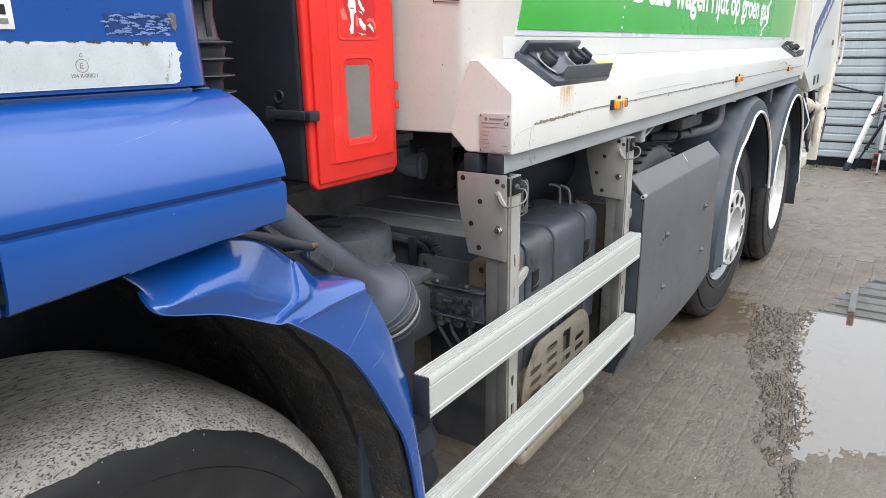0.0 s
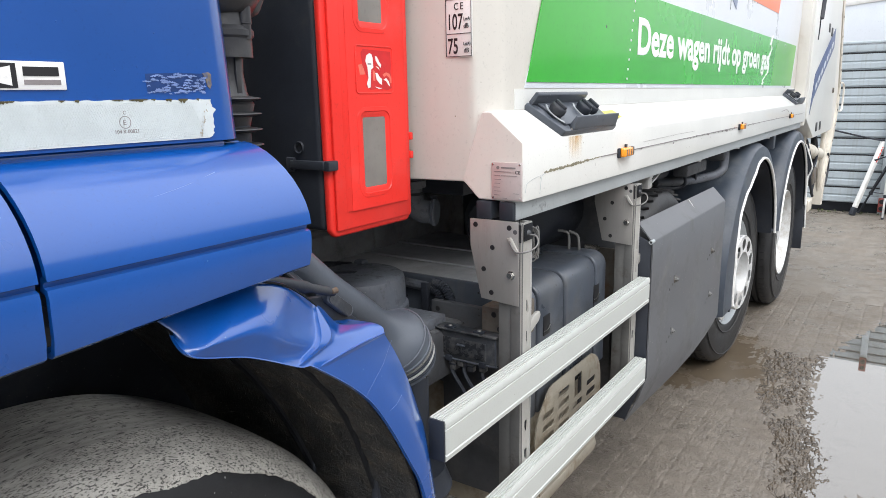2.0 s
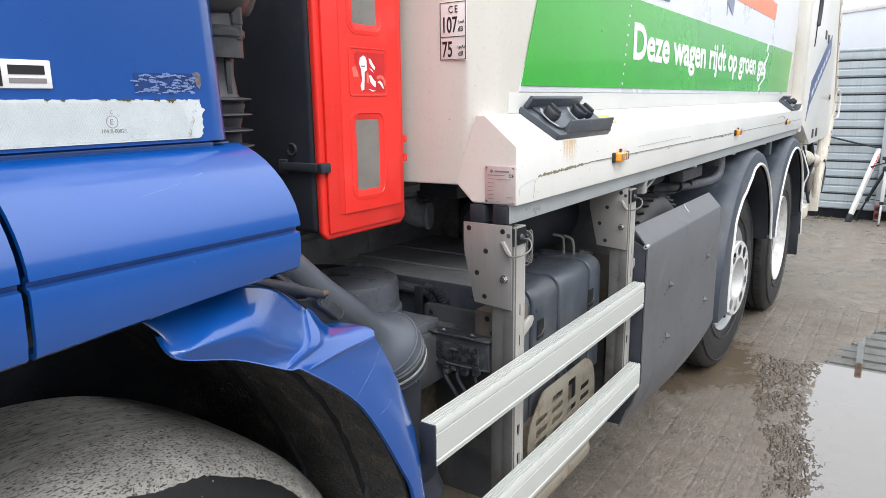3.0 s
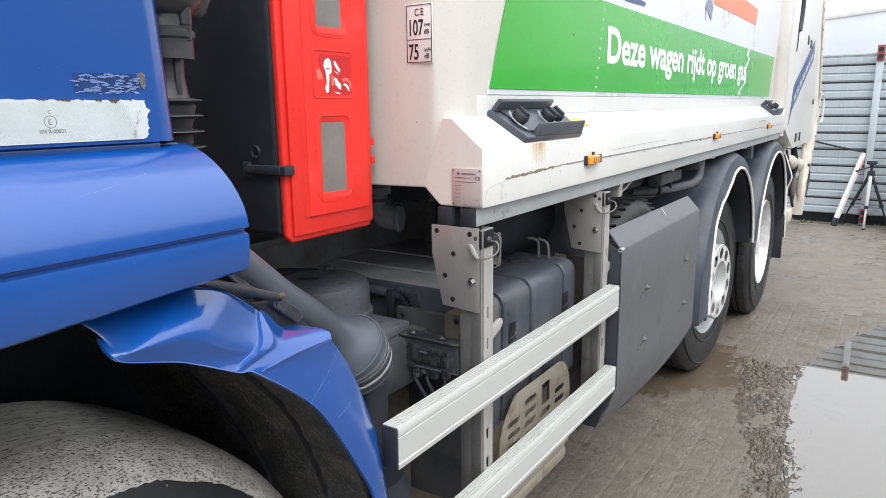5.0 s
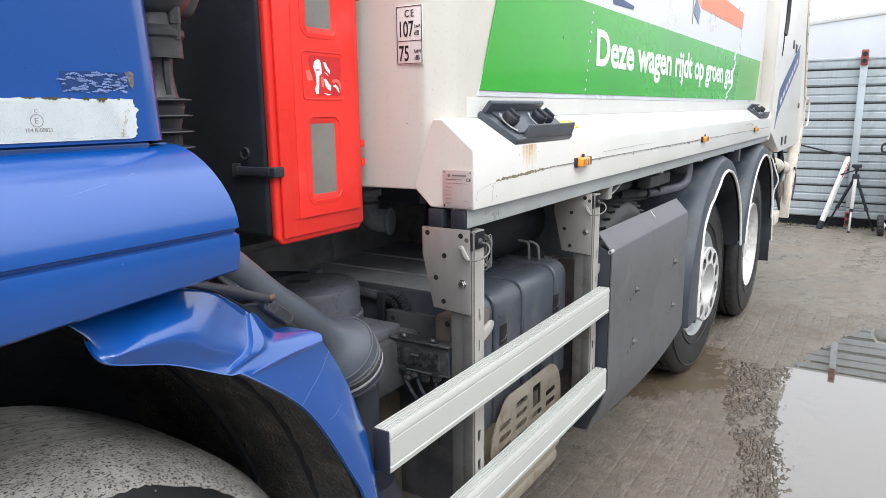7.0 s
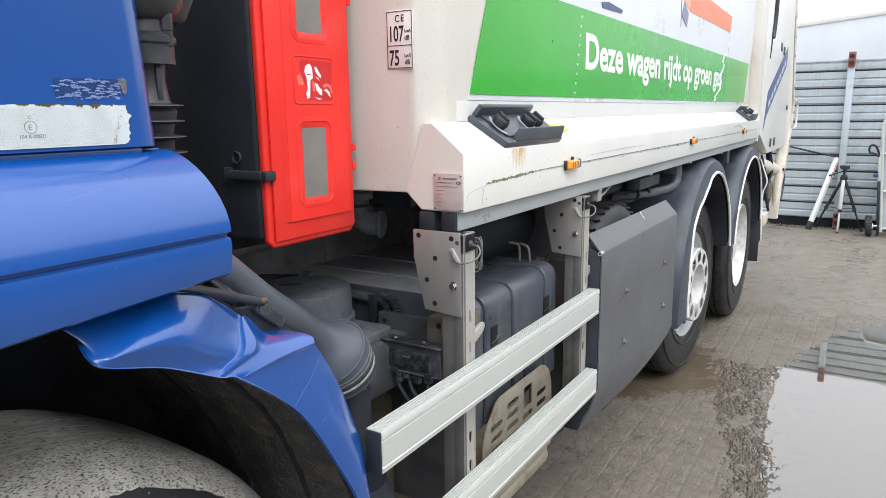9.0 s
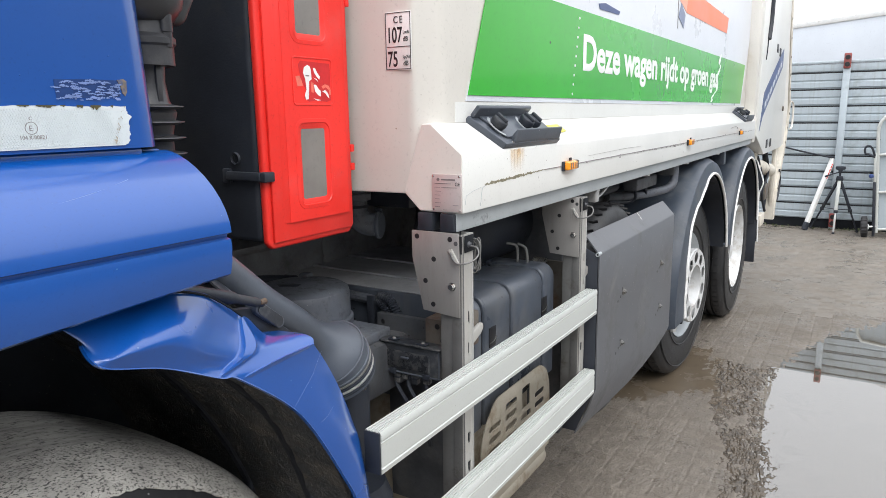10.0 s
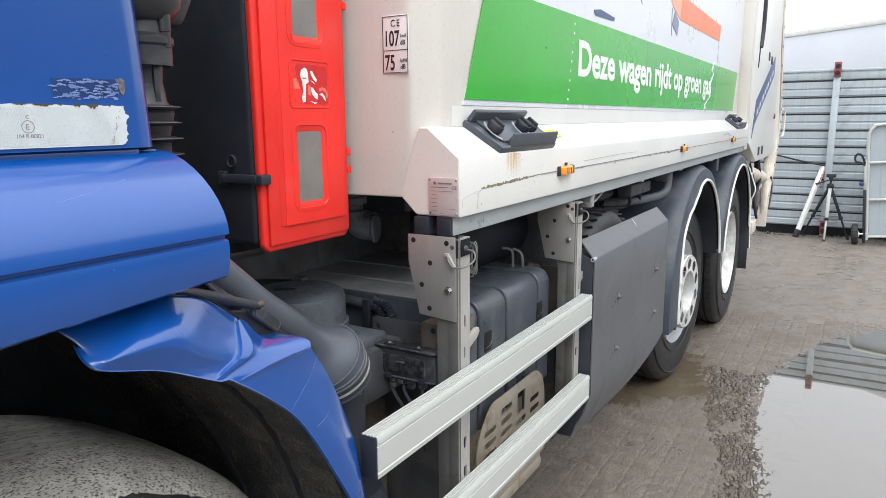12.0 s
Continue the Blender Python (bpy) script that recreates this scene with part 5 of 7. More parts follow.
letters("approval_number", "104 R-00821", 0.0058, side_at(CX + 0.0017, -0.8460, 1.4765), GREYINK, tape, 0.0002, 0.95)
sc = B()
for k in range(84):
    run = random.random() < 0.38
    y, z = random.uniform(-0.803, -0.728), (random.choice((1.5195, 1.5205, 1.5370, 1.5345)) if run else random.uniform(1.521, 1.538)) + random.gauss(0, 0.0009)
    w, lean, x = random.uniform(0.0010, 0.0058), random.uniform(-0.22, 0.18), CX + 0.0006 + 0.00002 * k
    m = 9
    rim = [(y - w + 2 * w * i / m, z + lean * (2 * w * i / m - w) + random.uniform(0.0001, 0.0017) * math.sin(math.pi * (i + 0.5) / (m + 1))) for i in range(m + 1)]
    rim += [(a, z + lean * (a - y) - random.uniform(0.0001, 0.0013)) for a, _ in rim[::-1]]
    sc.faces.new([sc.verts.new((x, a, c)) for a, c in rim])
part("label_ground", prism(B(), [(-0.803, 1.5385), (-0.760, 1.540), (-0.728, 1.5395), (-0.727, 1.521), (-0.770, 1.5195), (-0.802, 1.5185)], "x", CX, CX + 0.0004), DARKBLUE, cab)
part("scuffed_label", sc, SCUFF, cab, "scraped-off label residue", kind="stuff")
part("tan_patch", prism(B(), [(-0.730, 1.540), (-0.722, 1.5415), (-0.718, 1.539), (-0.7185, 1.527), (-0.721, 1.522), (-0.7245, 1.526), (-0.726, 1.533)], "x", CX, CX + 0.0012), mat("tan primer", (0.17, 0.135, 0.10), 0.6, 0, 0.4, 90, 200, 0.1, dirt=(0.05, 0.08, 0.18), dirt_at=0.52, dirt_scale=130), cab)
dl = part("dealer_badge", bev(box(B(), CX, CX + 0.002, -1.0, -0.8895, 1.5215, 1.548), 0.0015), STICK, cab, "white badge with black square")
part("square", box(B(), CX + 0.002, CX + 0.0026, -0.998, -0.935, 1.5235, 1.546), INKSHADE, dl)
part("wedge", prism(B(), [(-0.966, 1.5375), (-0.940, 1.5435), (-0.940, 1.5255), (-0.966, 1.5315)], "x", CX + 0.0026, CX + 0.003), STICK, dl)
part("bar", box(B(), CX + 0.002, CX + 0.0026, -0.929, -0.896, 1.5345, 1.543), INKSHADE, dl)
part("bar", box(B(), CX + 0.002, CX + 0.0026, -0.929, -0.895, 1.5265, 1.531), GREYINK, dl)
dr = B()
for k in range(9):
    y, z = random.uniform(-1.0, -0.72), random.uniform(1.525, 1.62)
    lathe(dr, [(0.0, 0.0007), (0.0007, 0.0005), (0.0010, 0.0)], (CX, y, z), "x", 7)
part("raindrops", dr, BLUE, cab, kind="stuff")


def step_panel(y0, y1, name, label):
    """A bulging step cover: curved top, groove and a lower band."""
    prof = []
    for k in range(11):
        a = radians(90 * k / 10)
        prof.append((-0.056 + 0.098 * math.sin(a) ** 1.30, 1.357 + 0.100 * max(0.0, math.cos(a)) ** 1.15))
    prof += [(0.042, 1.3565), (0.035, 1.354), (0.034, 1.350), (0.040, 1.348), (0.0415, 1.341)]
    b = B()
    rows = []
    n = 14
    for i in range(n + 1):
        y = y0 + (y1 - y0) * i / n
        zb = 1.300 - 0.055 * max(0.0, (-0.65 - y))
        low = [(0.040, zb + 0.02), (0.036, zb + 0.004), (0.030, zb), (0.012, zb)]
        rows.append([(x, y + 0.012 * max(0.0, min(1.0, (x + 0.056) / 0.098)) * (1 if i == n and name == "step_cover" else 0), z) for x, z in prof + low])
    loft(b, rows)
    bmesh.ops.recalc_face_normals(b, faces=b.faces)
    bmesh.ops.solidify(b, geom=b.faces[:], thickness=0.006)
    return part(name, b, BLUE, lorry, label, 40)


stp = step_panel(-0.972, -0.662, "step_cover", "bulged blue step cover with groove line")
step_panel(-1.50, -0.979, "front_step_cover", "bulged blue step cover")
# dark block paints the shade in the gap between the covers
part("shut_gap", box(B(), -0.07, 0.012, -0.985, -0.968, 1.30, 1.385), NEARBLACK, lorry)
part("inner_board", box(B(), -0.10, 0.02, -1.6, -0.67, 1.31, 1.33), BLACKPL, lorry)
sct = B()
tube(sct, smooth_path([(0.0258, -0.93, 1.3998), (0.0180, -0.86, 1.4107), (0.0098, -0.80, 1.4200), (0.0002, -0.755, 1.4292)]), 0.0005, 5)
part("scratch", sct, SCUFF, stp)


# blue arch flare behind the front wheel
FYC, FZC = -0.86, 0.53


def arch_point(t):
    """Outer lip of the wheel arch: t from 0 (front top) to 1 (rear bottom)."""
    pts = [(-0.826, 1.256), (-0.8205, 1.2330), (-0.747, 1.2085), (-0.674, 1.172), (-0.639, 1.157), (-0.534, 1.066), (-0.447, 0.929), (-0.407, 0.842), (-0.37, 0.66), (-0.355, 0.50)]
    s = t * (len(pts) - 1)
    i = min(int(s), len(pts) - 2)
    p = [Vector((y, z, 0)) for y, z in pts]
    p0, p1, p2, p3 = p[max(i - 1, 0)], p[i], p[i + 1], p[min(i + 2, len(p) - 1)]
    u = s - i
    return 0.5 * ((2 * p1) + (p2 - p0) * u + (2 * p0 - 5 * p1 + 4 * p2 - p3) * u * u + (3 * p1 - p0 - 3 * p2 + p3) * u ** 3)


def lerp(a, b_, t):
    return a + (b_ - a) * t


def bump01(t, a, b_):
    u = max(0.0, min(1.0, (t - a) / (b_ - a)))
    return u * u * (3 - 2 * u)


def between(keys, u):
    s_ = u * (len(keys) - 1)
    j = min(int(s_), len(keys) - 2)
    p = [Vector(k) for k in keys]
    p0, p1, p2, p3, w = p[max(j - 1, 0)], p[j], p[j + 1], p[min(j + 2, len(p) - 1)], s_ - j
    return 0.5 * ((2 * p1) + (p2 - p0) * w + (2 * p0 - 5 * p1 + 4 * p2 - p3) * w * w + (3 * p1 - p0 - 3 * p2 + p3) * w ** 3)


def flare():
    """Sculpted flare: a dished front part with a soft fold, a ridge, and a plain face down the rear."""
    b = B()
    rows = []
    n = 440
    R1, R2 = 3 / 9, 4 / 9
    for i in range(n + 1):
        t = i / n
        p = arch_point(t)
        lip = Vector((-0.005 + 0.027 * bump01(t, 0.0, 0.12) + 0.007 * bump01(t, 0.12, 0.30), p.x, p.y))
        if t < R1:
            u = t / R1
            fy, fz, fx = between([(-0.827, 1.2585, -0.004), (-0.823, 1.2465, 0.011), (-0.815, 1.2405, 0.026), (-0.786, 1.246, 0.034), (-0.738, 1.247, 0.040), (-0.690, 1.216, 0.036), (-0.622, 1.186, 0.026)], u)
            ty, tz, tx = between([(-0.868, 1.309, -0.036), (-0.806, 1.301, -0.031), (-0.747, 1.293, -0.024), (-0.706, 1.288, -0.014), (-0.660, 1.274, -0.012), (-0.622, 1.250, -0.016), (-0.590, 1.224, -0.020)], u)
        elif t < R2:
            u = (t - R1) / (R2 - R1)
            fy, fz, fx = between([(-0.597, 1.185, 0.021), (-0.576, 1.181, 0.019), (-0.5665, 1.1625, 0.028)], u)
            ty, tz, tx = between([(-0.590, 1.224, -0.020), (-0.572, 1.213, -0.024), (-0.548, 1.184, -0.016), (-0.520, 1.178, -0.001), (-0.499, 1.175, 0.008), (-0.489, 1.168, 0.018), (-0.495, 1.161, 0.024)], u)
        else:
            ty, tz, tx = between([(-0.495, 1.161, 0.024), (-0.460, 1.116, 0.018), (-0.421, 1.052, 0.012), (-0.390, 0.985, 0.008), (-0.371, 0.935, 0.006), (-0.345, 0.80, 0.004), (-0.330, 0.64, 0.004), (-0.325, 0.50, 0.004)], (t - R2) / (1 - R2))
            fx, fy, fz = lerp(lip.x, tx, 0.55), lerp(lip.y, ty, 0.55), lerp(lip.z, tz, 0.55)
        fold, topp = Vector((fx, fy, fz)), Vector((tx, ty, tz))
        dish = -0.0085 * bump01(t, 0.24, R1 - 0.012) * min(1.0, max(0.0, (R1 - t) / 0.007)) if t < R1 else 0.0
        if R1 < t < R2:
            dish = -0.0045 * math.sin(math.pi * (t - R1) / (R2 - R1))
        bead = 0.0012 * math.exp(-((t - R1) / 0.004) ** 2) + 0.0018 * math.exp(-((t - R2) / 0.003) ** 2)
        puff = 0.008 * bump01(t, R2 + 0.03, R2 + 0.2) if t > R2 else 0.0

        def way(v):
            v = max(0.0, min(1.0, v))
            q = lip.lerp(fold, v / 0.55) if v < 0.55 else fold.lerp(topp, (v - 0.55) / 0.45)
            q.x += dish * min(1.0, 5 * v) * (1 - 0.6 * bump01(v, 0.75, 1.0))
            return q
        row = []
        for j in range(25):
            v = j / 24
            wdt = (0.06 + 0.09 * bump01(t, 0.10, 0.25)) * min(1.0, 4 * v, 4 * (1 - v))
            q = (way(v - wdt) + way(v - wdt / 2) + way(v) + way(v + wdt / 2) + way(v + wdt)) / 5
            edge = min(1.0, v * 8)
            row.append((q.x + bead * edge + puff * math.sin(math.pi * v), q.y, q.z + bead * 0.7 * edge))
        e = Vector(row[-1])
        row += [(e.x - 0.003, e.y + 0.003, e.z - 0.0003), (e.x - 0.009, e.y + 0.006, e.z - 0.001), (e.x - 0.055, e.y + 0.012, e.z - 0.006)]
        f = Vector(row[0])
        row = [(f.x - 0.012, f.y + 0.002, f.z + 0.002), (f.x - 0.004, f.y - 0.0020, f.z - 0.0020), (f.x + 0.0012, f.y - 0.001, f.z - 0.001)] + row
        rows.append(row)
    loft(b, rows)
    return b


fl = part("arch_flare", flare(), BLUE, lorry, "glossy blue wheel arch flare", 24)
rim_way = smooth_path([(-0.028, -0.86, 1.3065), (-0.021, -0.758, 1.2935), (-0.009, -0.708, 1.2875), (-0.008, -0.660, 1.2725), (-0.012, -0.622, 1.2485), (-0.016, -0.592, 1.2245)], 6)
part("rim_seal", tube(B(), rim_way, 0.0016, 6), NEARBLACK, fl, "black seam along the upper rim")
hl = B()
tube(hl, [(0.0325, -0.488, 1.150), (0.0345, -0.512, 1.120), (0.0325, -0.552, 1.082)], 0.00014, 5)
tube(hl, [(0.035, -0.470, 1.055), (0.036, -0.485, 1.045), (0.035, -0.50, 1.040)], 0.00015, 5)
part("scratches", hl, SCUFF, fl, kind="stuff")

# black liner of the wheel house
b = B()
rows = []
for k in range(31):
    deg = -20 + 92 * k / 30
    a = radians(deg)
    r = 0.512 + 0.165 * (max(0.0, deg - 10) / 60) ** 1.45
    y, z = FYC + r * math.cos(a), FZC + r * math.sin(a)
    rows.append([(0.004, y + 0.004, z + 0.002), (-0.10, y + 0.004 * (k % 2), z), (-0.25, y, z), (-0.60, y, z)])
loft(b, rows)
# pale spots paint glints of small drips among the dirt specks
liner = part("wheel_house", thicken(b, 0.006), mat("textured liner", (0.028, 0.029, 0.031), 0.42, 0, 0.3, 30, 130, 0.9, spot=(0.21, 0.20, 0.185), spot_scale=120, spot_share=0.78, dirt=(0.062, 0.054, 0.044), dirt_at=0.57, dirt_scale=22, streak=0.2, bumpd=0.008), lorry, "black textured wheel house liner")
part("inner_wall", box(B(), -0.62, -0.60, -1.9, -0.30, 0.3, 1.26), BLACKPL, lorry)
part("arch_roof", box(B(), -0.62, -0.06, -1.9, -0.72, 1.265, 1.285), BLACKPL, lorry)
for x, dr in ((-0.085, 0.006), (-0.26, 0.010)):
    arc_pts = []
    for k in range(24):
        deg = -15 + 84 * k / 23
        r = 0.512 + 0.165 * (max(0.0, deg - 10) / 60) ** 1.45 - 0.004
        arc_pts.append((x + 0.012 * math.sin(k * 0.4 + 9 * x), FYC + r * math.cos(radians(deg)), FZC + r * math.sin(radians(deg))))
    part("liner_fold", tube(B(), arc_pts, dr, 8), NEARBLACK, liner)
for k in range(3):
    part("liner_rib", bev(box(B(), -0.10 - 0.16 * k, -0.085 - 0.16 * k, -0.40, -0.30, 0.35, 0.95), 0.004), BLACKPL, liner)

# front wheel, tread caked with dried mud
FWX, FWY = -0.127, -0.872
fw = part("front_wheel", lathe(B(), [(0.29, -0.045), (0.30, -0.012), (0.33, 0.0), (0.40, 0.010), (0.452, 0.004), (0.470, 0.0), (0.488, -0.012)], (FWX, FWY, FZC), "x", 90), SIDEW, lorry, "large front tyre with mud-caked worn tread")
part("shoulder", lathe(B(), [(0.484, -0.0105), (0.490, -0.012), (0.500, -0.020), (0.511, -0.034), (0.520, -0.052), (0.5265, -0.075), (0.529, -0.098)], (FWX, FWY, FZC), "x", 120), CHALK, fw, "pale dried mud on the tyre shoulder")
part("tread", lathe(B(), [(0.529, -0.098), (0.5280, -0.1005), (0.5280, -0.1035), (0.5295, -0.106), (0.532, -0.15), (0.533, -0.21), (0.532, -0.27), (0.527, -0.325), (0.515, -0.355), (0.49, -0.37), (0.40, -0.38)], (FWX, FWY, FZC), "x", 140), TREAD, fw, "grey dusty worn tread")
me_ = B()
inner, outer = [], []
for k in range(480):
    a = 2 * math.pi * k / 480
    r = 0.4815 + 0.0090 * noise.noise(Vector((7 * math.cos(a), 7 * math.sin(a), 1.7))) + 0.0028 * noise.noise(Vector((55 * math.cos(a), 55 * math.sin(a), 4.2)))
    inner.append(me_.verts.new((FWX - 0.0035, FWY + r * math.cos(a), FZC + r * math.sin(a))))
    outer.append(me_.verts.new((FWX - 0.0105, FWY + 0.4925 * math.cos(a), FZC + 0.4925 * math.sin(a))))
for k in range(480):
    me_.faces.new((inner[k], inner[(k + 1) % 480], outer[(k + 1) % 480], outer[k]))
part("mud_edge", thicken(me_, 0.0025), CHALK, fw, "ragged crust of dried mud")
for r in (0.43, 0.36):
    part("sidewall_ring", lathe(B(), [(r - 0.003, 0.002), (r, 0.0065), (r + 0.003, 0.002)], (FWX + (0.002 if r < 0.45 else -0.002), FWY, FZC), "x", 90), SIDEW, fw)
part("rim", lathe(B(), [(0.29, -0.03), (0.275, -0.05), (0.26, -0.10), (0.20, -0.06), (0.0, -0.06)], (FWX, FWY, FZC), "x", 48), RIM, fw)

# ---- air intake stack behind the cab ----
IX, IY = -0.108, -0.641
stack = part("air_intake", lathe(B(), [(0.020, 0.0), (0.034, 0.055), (0.026, 0.070), (0.0225, 0.095), (0.024, 0.118)], (IX, IY, 1.448), "z", 20), STACKPL, lorry, "grey plastic air intake stack")
part("fin", bev(box(B(), IX - 0.003, IX + 0.003, IY - 0.026, IY + 0.026, 1.512, 1.565), 0.001), STACKPL, stack)
part("fin", bev(box(B(), IX - 0.003, IX + 0.026, IY - 0.004, IY + 0.004, 1.512, 1.565), 0.001), STACKPL, stack)
for z in (1.450, 1.4705, 1.491, 1.511):
    part("bellows_ring", lathe(B(), [(0.020, 0.0045), (0.036, 0.0015), (0.0422, 0.0006), (0.0430, -0.0006), (0.038, -0.0022), (0.022, -0.006)], (IX, IY, z), "z", 32), STACKPL, stack)
part("bellows_core", lathe(B(), [(0.027, 0.0), (0.027, 0.075)], (IX, IY, 1.43), "z", 20), BLACKPL, stack)
part("collar", lathe(B(), [(0.020, 0.0), (0.037, 0.0), (0.037, 0.024), (0.040, 0.027), (0.040, 0.034), (0.034, 0.040), (0.032, 0.058)], (IX, IY, 1.563), "z", 32), STACKPL, stack)
part("bowl", lathe(B(), [(0.030, 0.0), (0.050, 0.008), (0.062, 0.026), (0.066, 0.050), (0.066, 0.30)], (IX - 0.012, IY - 0.004, 1.612), "z", 32), STACKPL, stack)
part("drain", lathe(B(), [(0.0, -0.012), (0.008, -0.012), (0.0085, 0.006), (0.0095, 0.007), (0.0095, 0.028)], (IX + 0.030, IY + 0.012, 1.598), "z", 14), STACKPL, stack)
part("duct", bev(prism(B(), [(-0.62, 1.630), (-0.545, 1.622), (-0.525, 1.66), (-0.50, 1.9), (-0.62, 1.9)], "x", IX - 0.20, IX - 0.03), 0.014, 3), STACKPL, stack)
# dark rear wall of the cab and trunking behind it
part("cab_shell", bev(box(B(), -2.32, CX - 0.012, -2.42, -0.74, 1.29, 2.96), 0.05, 3), BLUE, cab)
part("cab_rear_wall", bev(box(B(), -2.3, -0.36, -0.735, -0.66, 1.27, 2.9), 0.02), BLACKPL, lorry)

# ---- red extinguisher cabinet ----
ex = part("extinguisher_box", bev(box(B(), -0.61, -0.272, -0.305, -0.046, 1.256, 1.94), 0.012, 3), BLACKPL, lorry, "black extinguisher box with red door")
RX = -0.25


def cellplate(b, ub, vb, holes, place, corner=0.9):
    """A plate cut at ub, vb; holes[(i, j)] = share of the cell left open, 0 to 1, with rounded corners."""
    for i in range(len(ub) - 1):
        for j in range(len(vb) - 1):
            u0, u1, v0, v1 = ub[i], ub[i + 1], vb[j], vb[j + 1]
            if (i, j) not in holes:
                b.faces.new([b.verts.new(place(u, v)) for u, v in ((u0, v0), (u1, v0), (u1, v1), (u0, v1))])
                continue
            su, sv = holes[(i, j)]
            cu, cv, hu, hv = (u0 + u1) / 2, (v0 + v1) / 2, (u1 - u0) / 2 * su, (v1 - v0) / 2 * sv
            rr = min(hu, hv) * corner
            outer, inner = [], []
            for k in range(16):
                a = 2 * math.pi * (k + 0.5) / 16
                c, s = math.cos(a), math.sin(a)
                f = 1 / max(abs(c), abs(s))
                outer.append((cu + (u1 - u0) / 2 * c * f, cv + (v1 - v0) / 2 * s * f))
                inner.append((cu + math.copysign(hu - rr, c) + rr * c, cv + math.copysign(hv - rr, s) + rr * s))
            ov, iv = [b.verts.new(place(*p)) for p in outer], [b.verts.new(place(*p)) for p in inner]
            for k in range(16):
                b.faces.new((ov[k], ov[(k + 1) % 16], iv[(k + 1) % 16], iv[k]))
            corners = {1: (u1, v1), 5: (u0, v1), 9: (u0, v0), 13: (u1, v0)}
            for k, p in corners.items():
                b.faces.new((ov[k], b.verts.new(place(*p)), ov[(k + 1) % 16]))
    bmesh.ops.remove_doubles(b, verts=b.verts, dist=0.0003)
    return b


def door():
    """Red door shell: bevelled slab with openings and raised steps."""
    b = B()
    prism(b, [(-0.303, 1.256), (-0.290, 1.243), (-0.058, 1.243), (-0.042, 1.259), (-0.042, 1.93), (-0.058, 1.945), (-0.292, 1.945), (-0.305, 1.93)], "x", RX - 0.022, RX - 0.006)
    return bev(b, 0.006, 3)


dd = part("door", door(), RED, ex, "red moulded plastic door")
part("door_skin", bev(box(B(), RX - 0.0065, RX, -0.290, -0.055, 1.256, 1.932), 0.0025, 2), RED, dd)


def round_rect(u0, u1, v0, v1, rr, n=5):
    out = []
    for cu, cv, a0 in ((u1 - rr, v1 - rr, 0), (u0 + rr, v1 - rr, 90), (u0 + rr, v0 + rr, 180), (u1 - rr, v0 + rr, 270)):
        for k in range(n + 1):
            a = radians(a0 + 90 * k / n)
            out.append((cu + rr * math.cos(a), cv + rr * math.sin(a)))
    return out


def surround(u0, u1, v0, v1, rr, steps):
    """A moulded rim: rings grown by each step's first number at each step's height."""
    b = B()
    rings = []
    for grow, x in steps:
        pts = round_rect(u0 - grow, u1 + grow, v0 - grow, v1 + grow, max(0.001, rr + grow))
        rings.append([b.verts.new((x, u, v)) for u, v in pts])
    k = len(rings[0])
    for p, q in zip(rings, rings[1:]):
        for i in range(k):
            b.faces.new((p[i], p[(i + 1) % k], q[(i + 1) % k], q[i]))
    return b


RF = RX + 0.0045
rp = B()
cellplate(rp, [-0.250, -0.223, -0.114, -0.070], [1.291, 1.315, 1.489, 1.519, 1.607, 1.637, 1.811, 1.922], {(1, 1): (0.93, 0.955), (1, 5): (0.93, 0.955)}, lambda u, v: (RF, u, v), 0.30)
bmesh.ops.recalc_face_normals(rp, faces=rp.faces)
grown = bmesh.ops.extrude_face_region(rp, geom=rp.faces[:])
bmesh.ops.translate(rp, verts=[g for g in grown["geom"] if isinstance(g, bmesh.types.BMVert)], vec=(-0.0085, 0, 0))
part("raised_panel", rp, RED, dd, "raised moulded panel")
part("panel_flank", bev(prism(B(), [(RX - 0.001, -0.264), (RX + 0.0006, -0.262), (RF - 0.0005, -0.2495), (RX - 0.001, -0.2495)], "z", 1.2912, 1.9218), 0.0005), RED, dd)
for z0, z1 in ((1.332, 1.472), (1.652, 1.795)):
    zc, hz = (z0 + z1) / 2, (z1 - z0) / 2
    part("window_surround", surround(-0.207, -0.136, z0, z1, 0.006, [(0.0205, RF - 0.002), (0.0190, RF + 0.0008), (0.0115, RF + 0.0012), (0.0100, RF - 0.001), (0.0008, RX + 0.0022), (-0.0010, RX + 0.0012)]), RED, dd)
    b = B()
    b.faces.new([b.verts.new((RX + 0.0014, u, v)) for u, v in round_rect(-0.207, -0.136, z0, z1, 0.005)])
    part("window", b, WINDOW, dd, "smoky grey plastic window")
part("label_recess", surround(-0.223, -0.112, 1.5195, 1.6065, 0.006, [(0.0035, RF - 0.001), (0.0025, RF + 0.0014), (0.0010, RF + 0.0016), (-0.0008, RF + 0.0003)]), RED, dd)


def on_label(points, lay, name, material, label=""):
    """A flat print on the label field, given in hundredths of its width and height."""
    b = B()
    b.faces.new([b.verts.new((RF + 0.0004 + 0.00012 * lay, -0.221 + 0.00108 * u, 1.6055 - 0.00085 * v)) for u, v in points])
    return part(name, b, material, dd, label)


CRIMSON = mat("crimson label ground", (0.60, 0.022, 0.025), 0.40, 0, 0.1, 30, 150, 0.03)
SALMON = mat("faded label residue", (0.78, 0.17, 0.12), 0.5, 0, 0.15, 40, 150, 0.03)
on_label([(12, 14), (18, 5), (97, 7), (98, 40), (96, 52), (98, 92), (86, 96), (60, 93), (36, 96), (24, 88), (30, 70), (22, 55), (12, 58), (6, 44), (16, 38)], 0, "label_ground", CRIMSON, "torn dark red label")
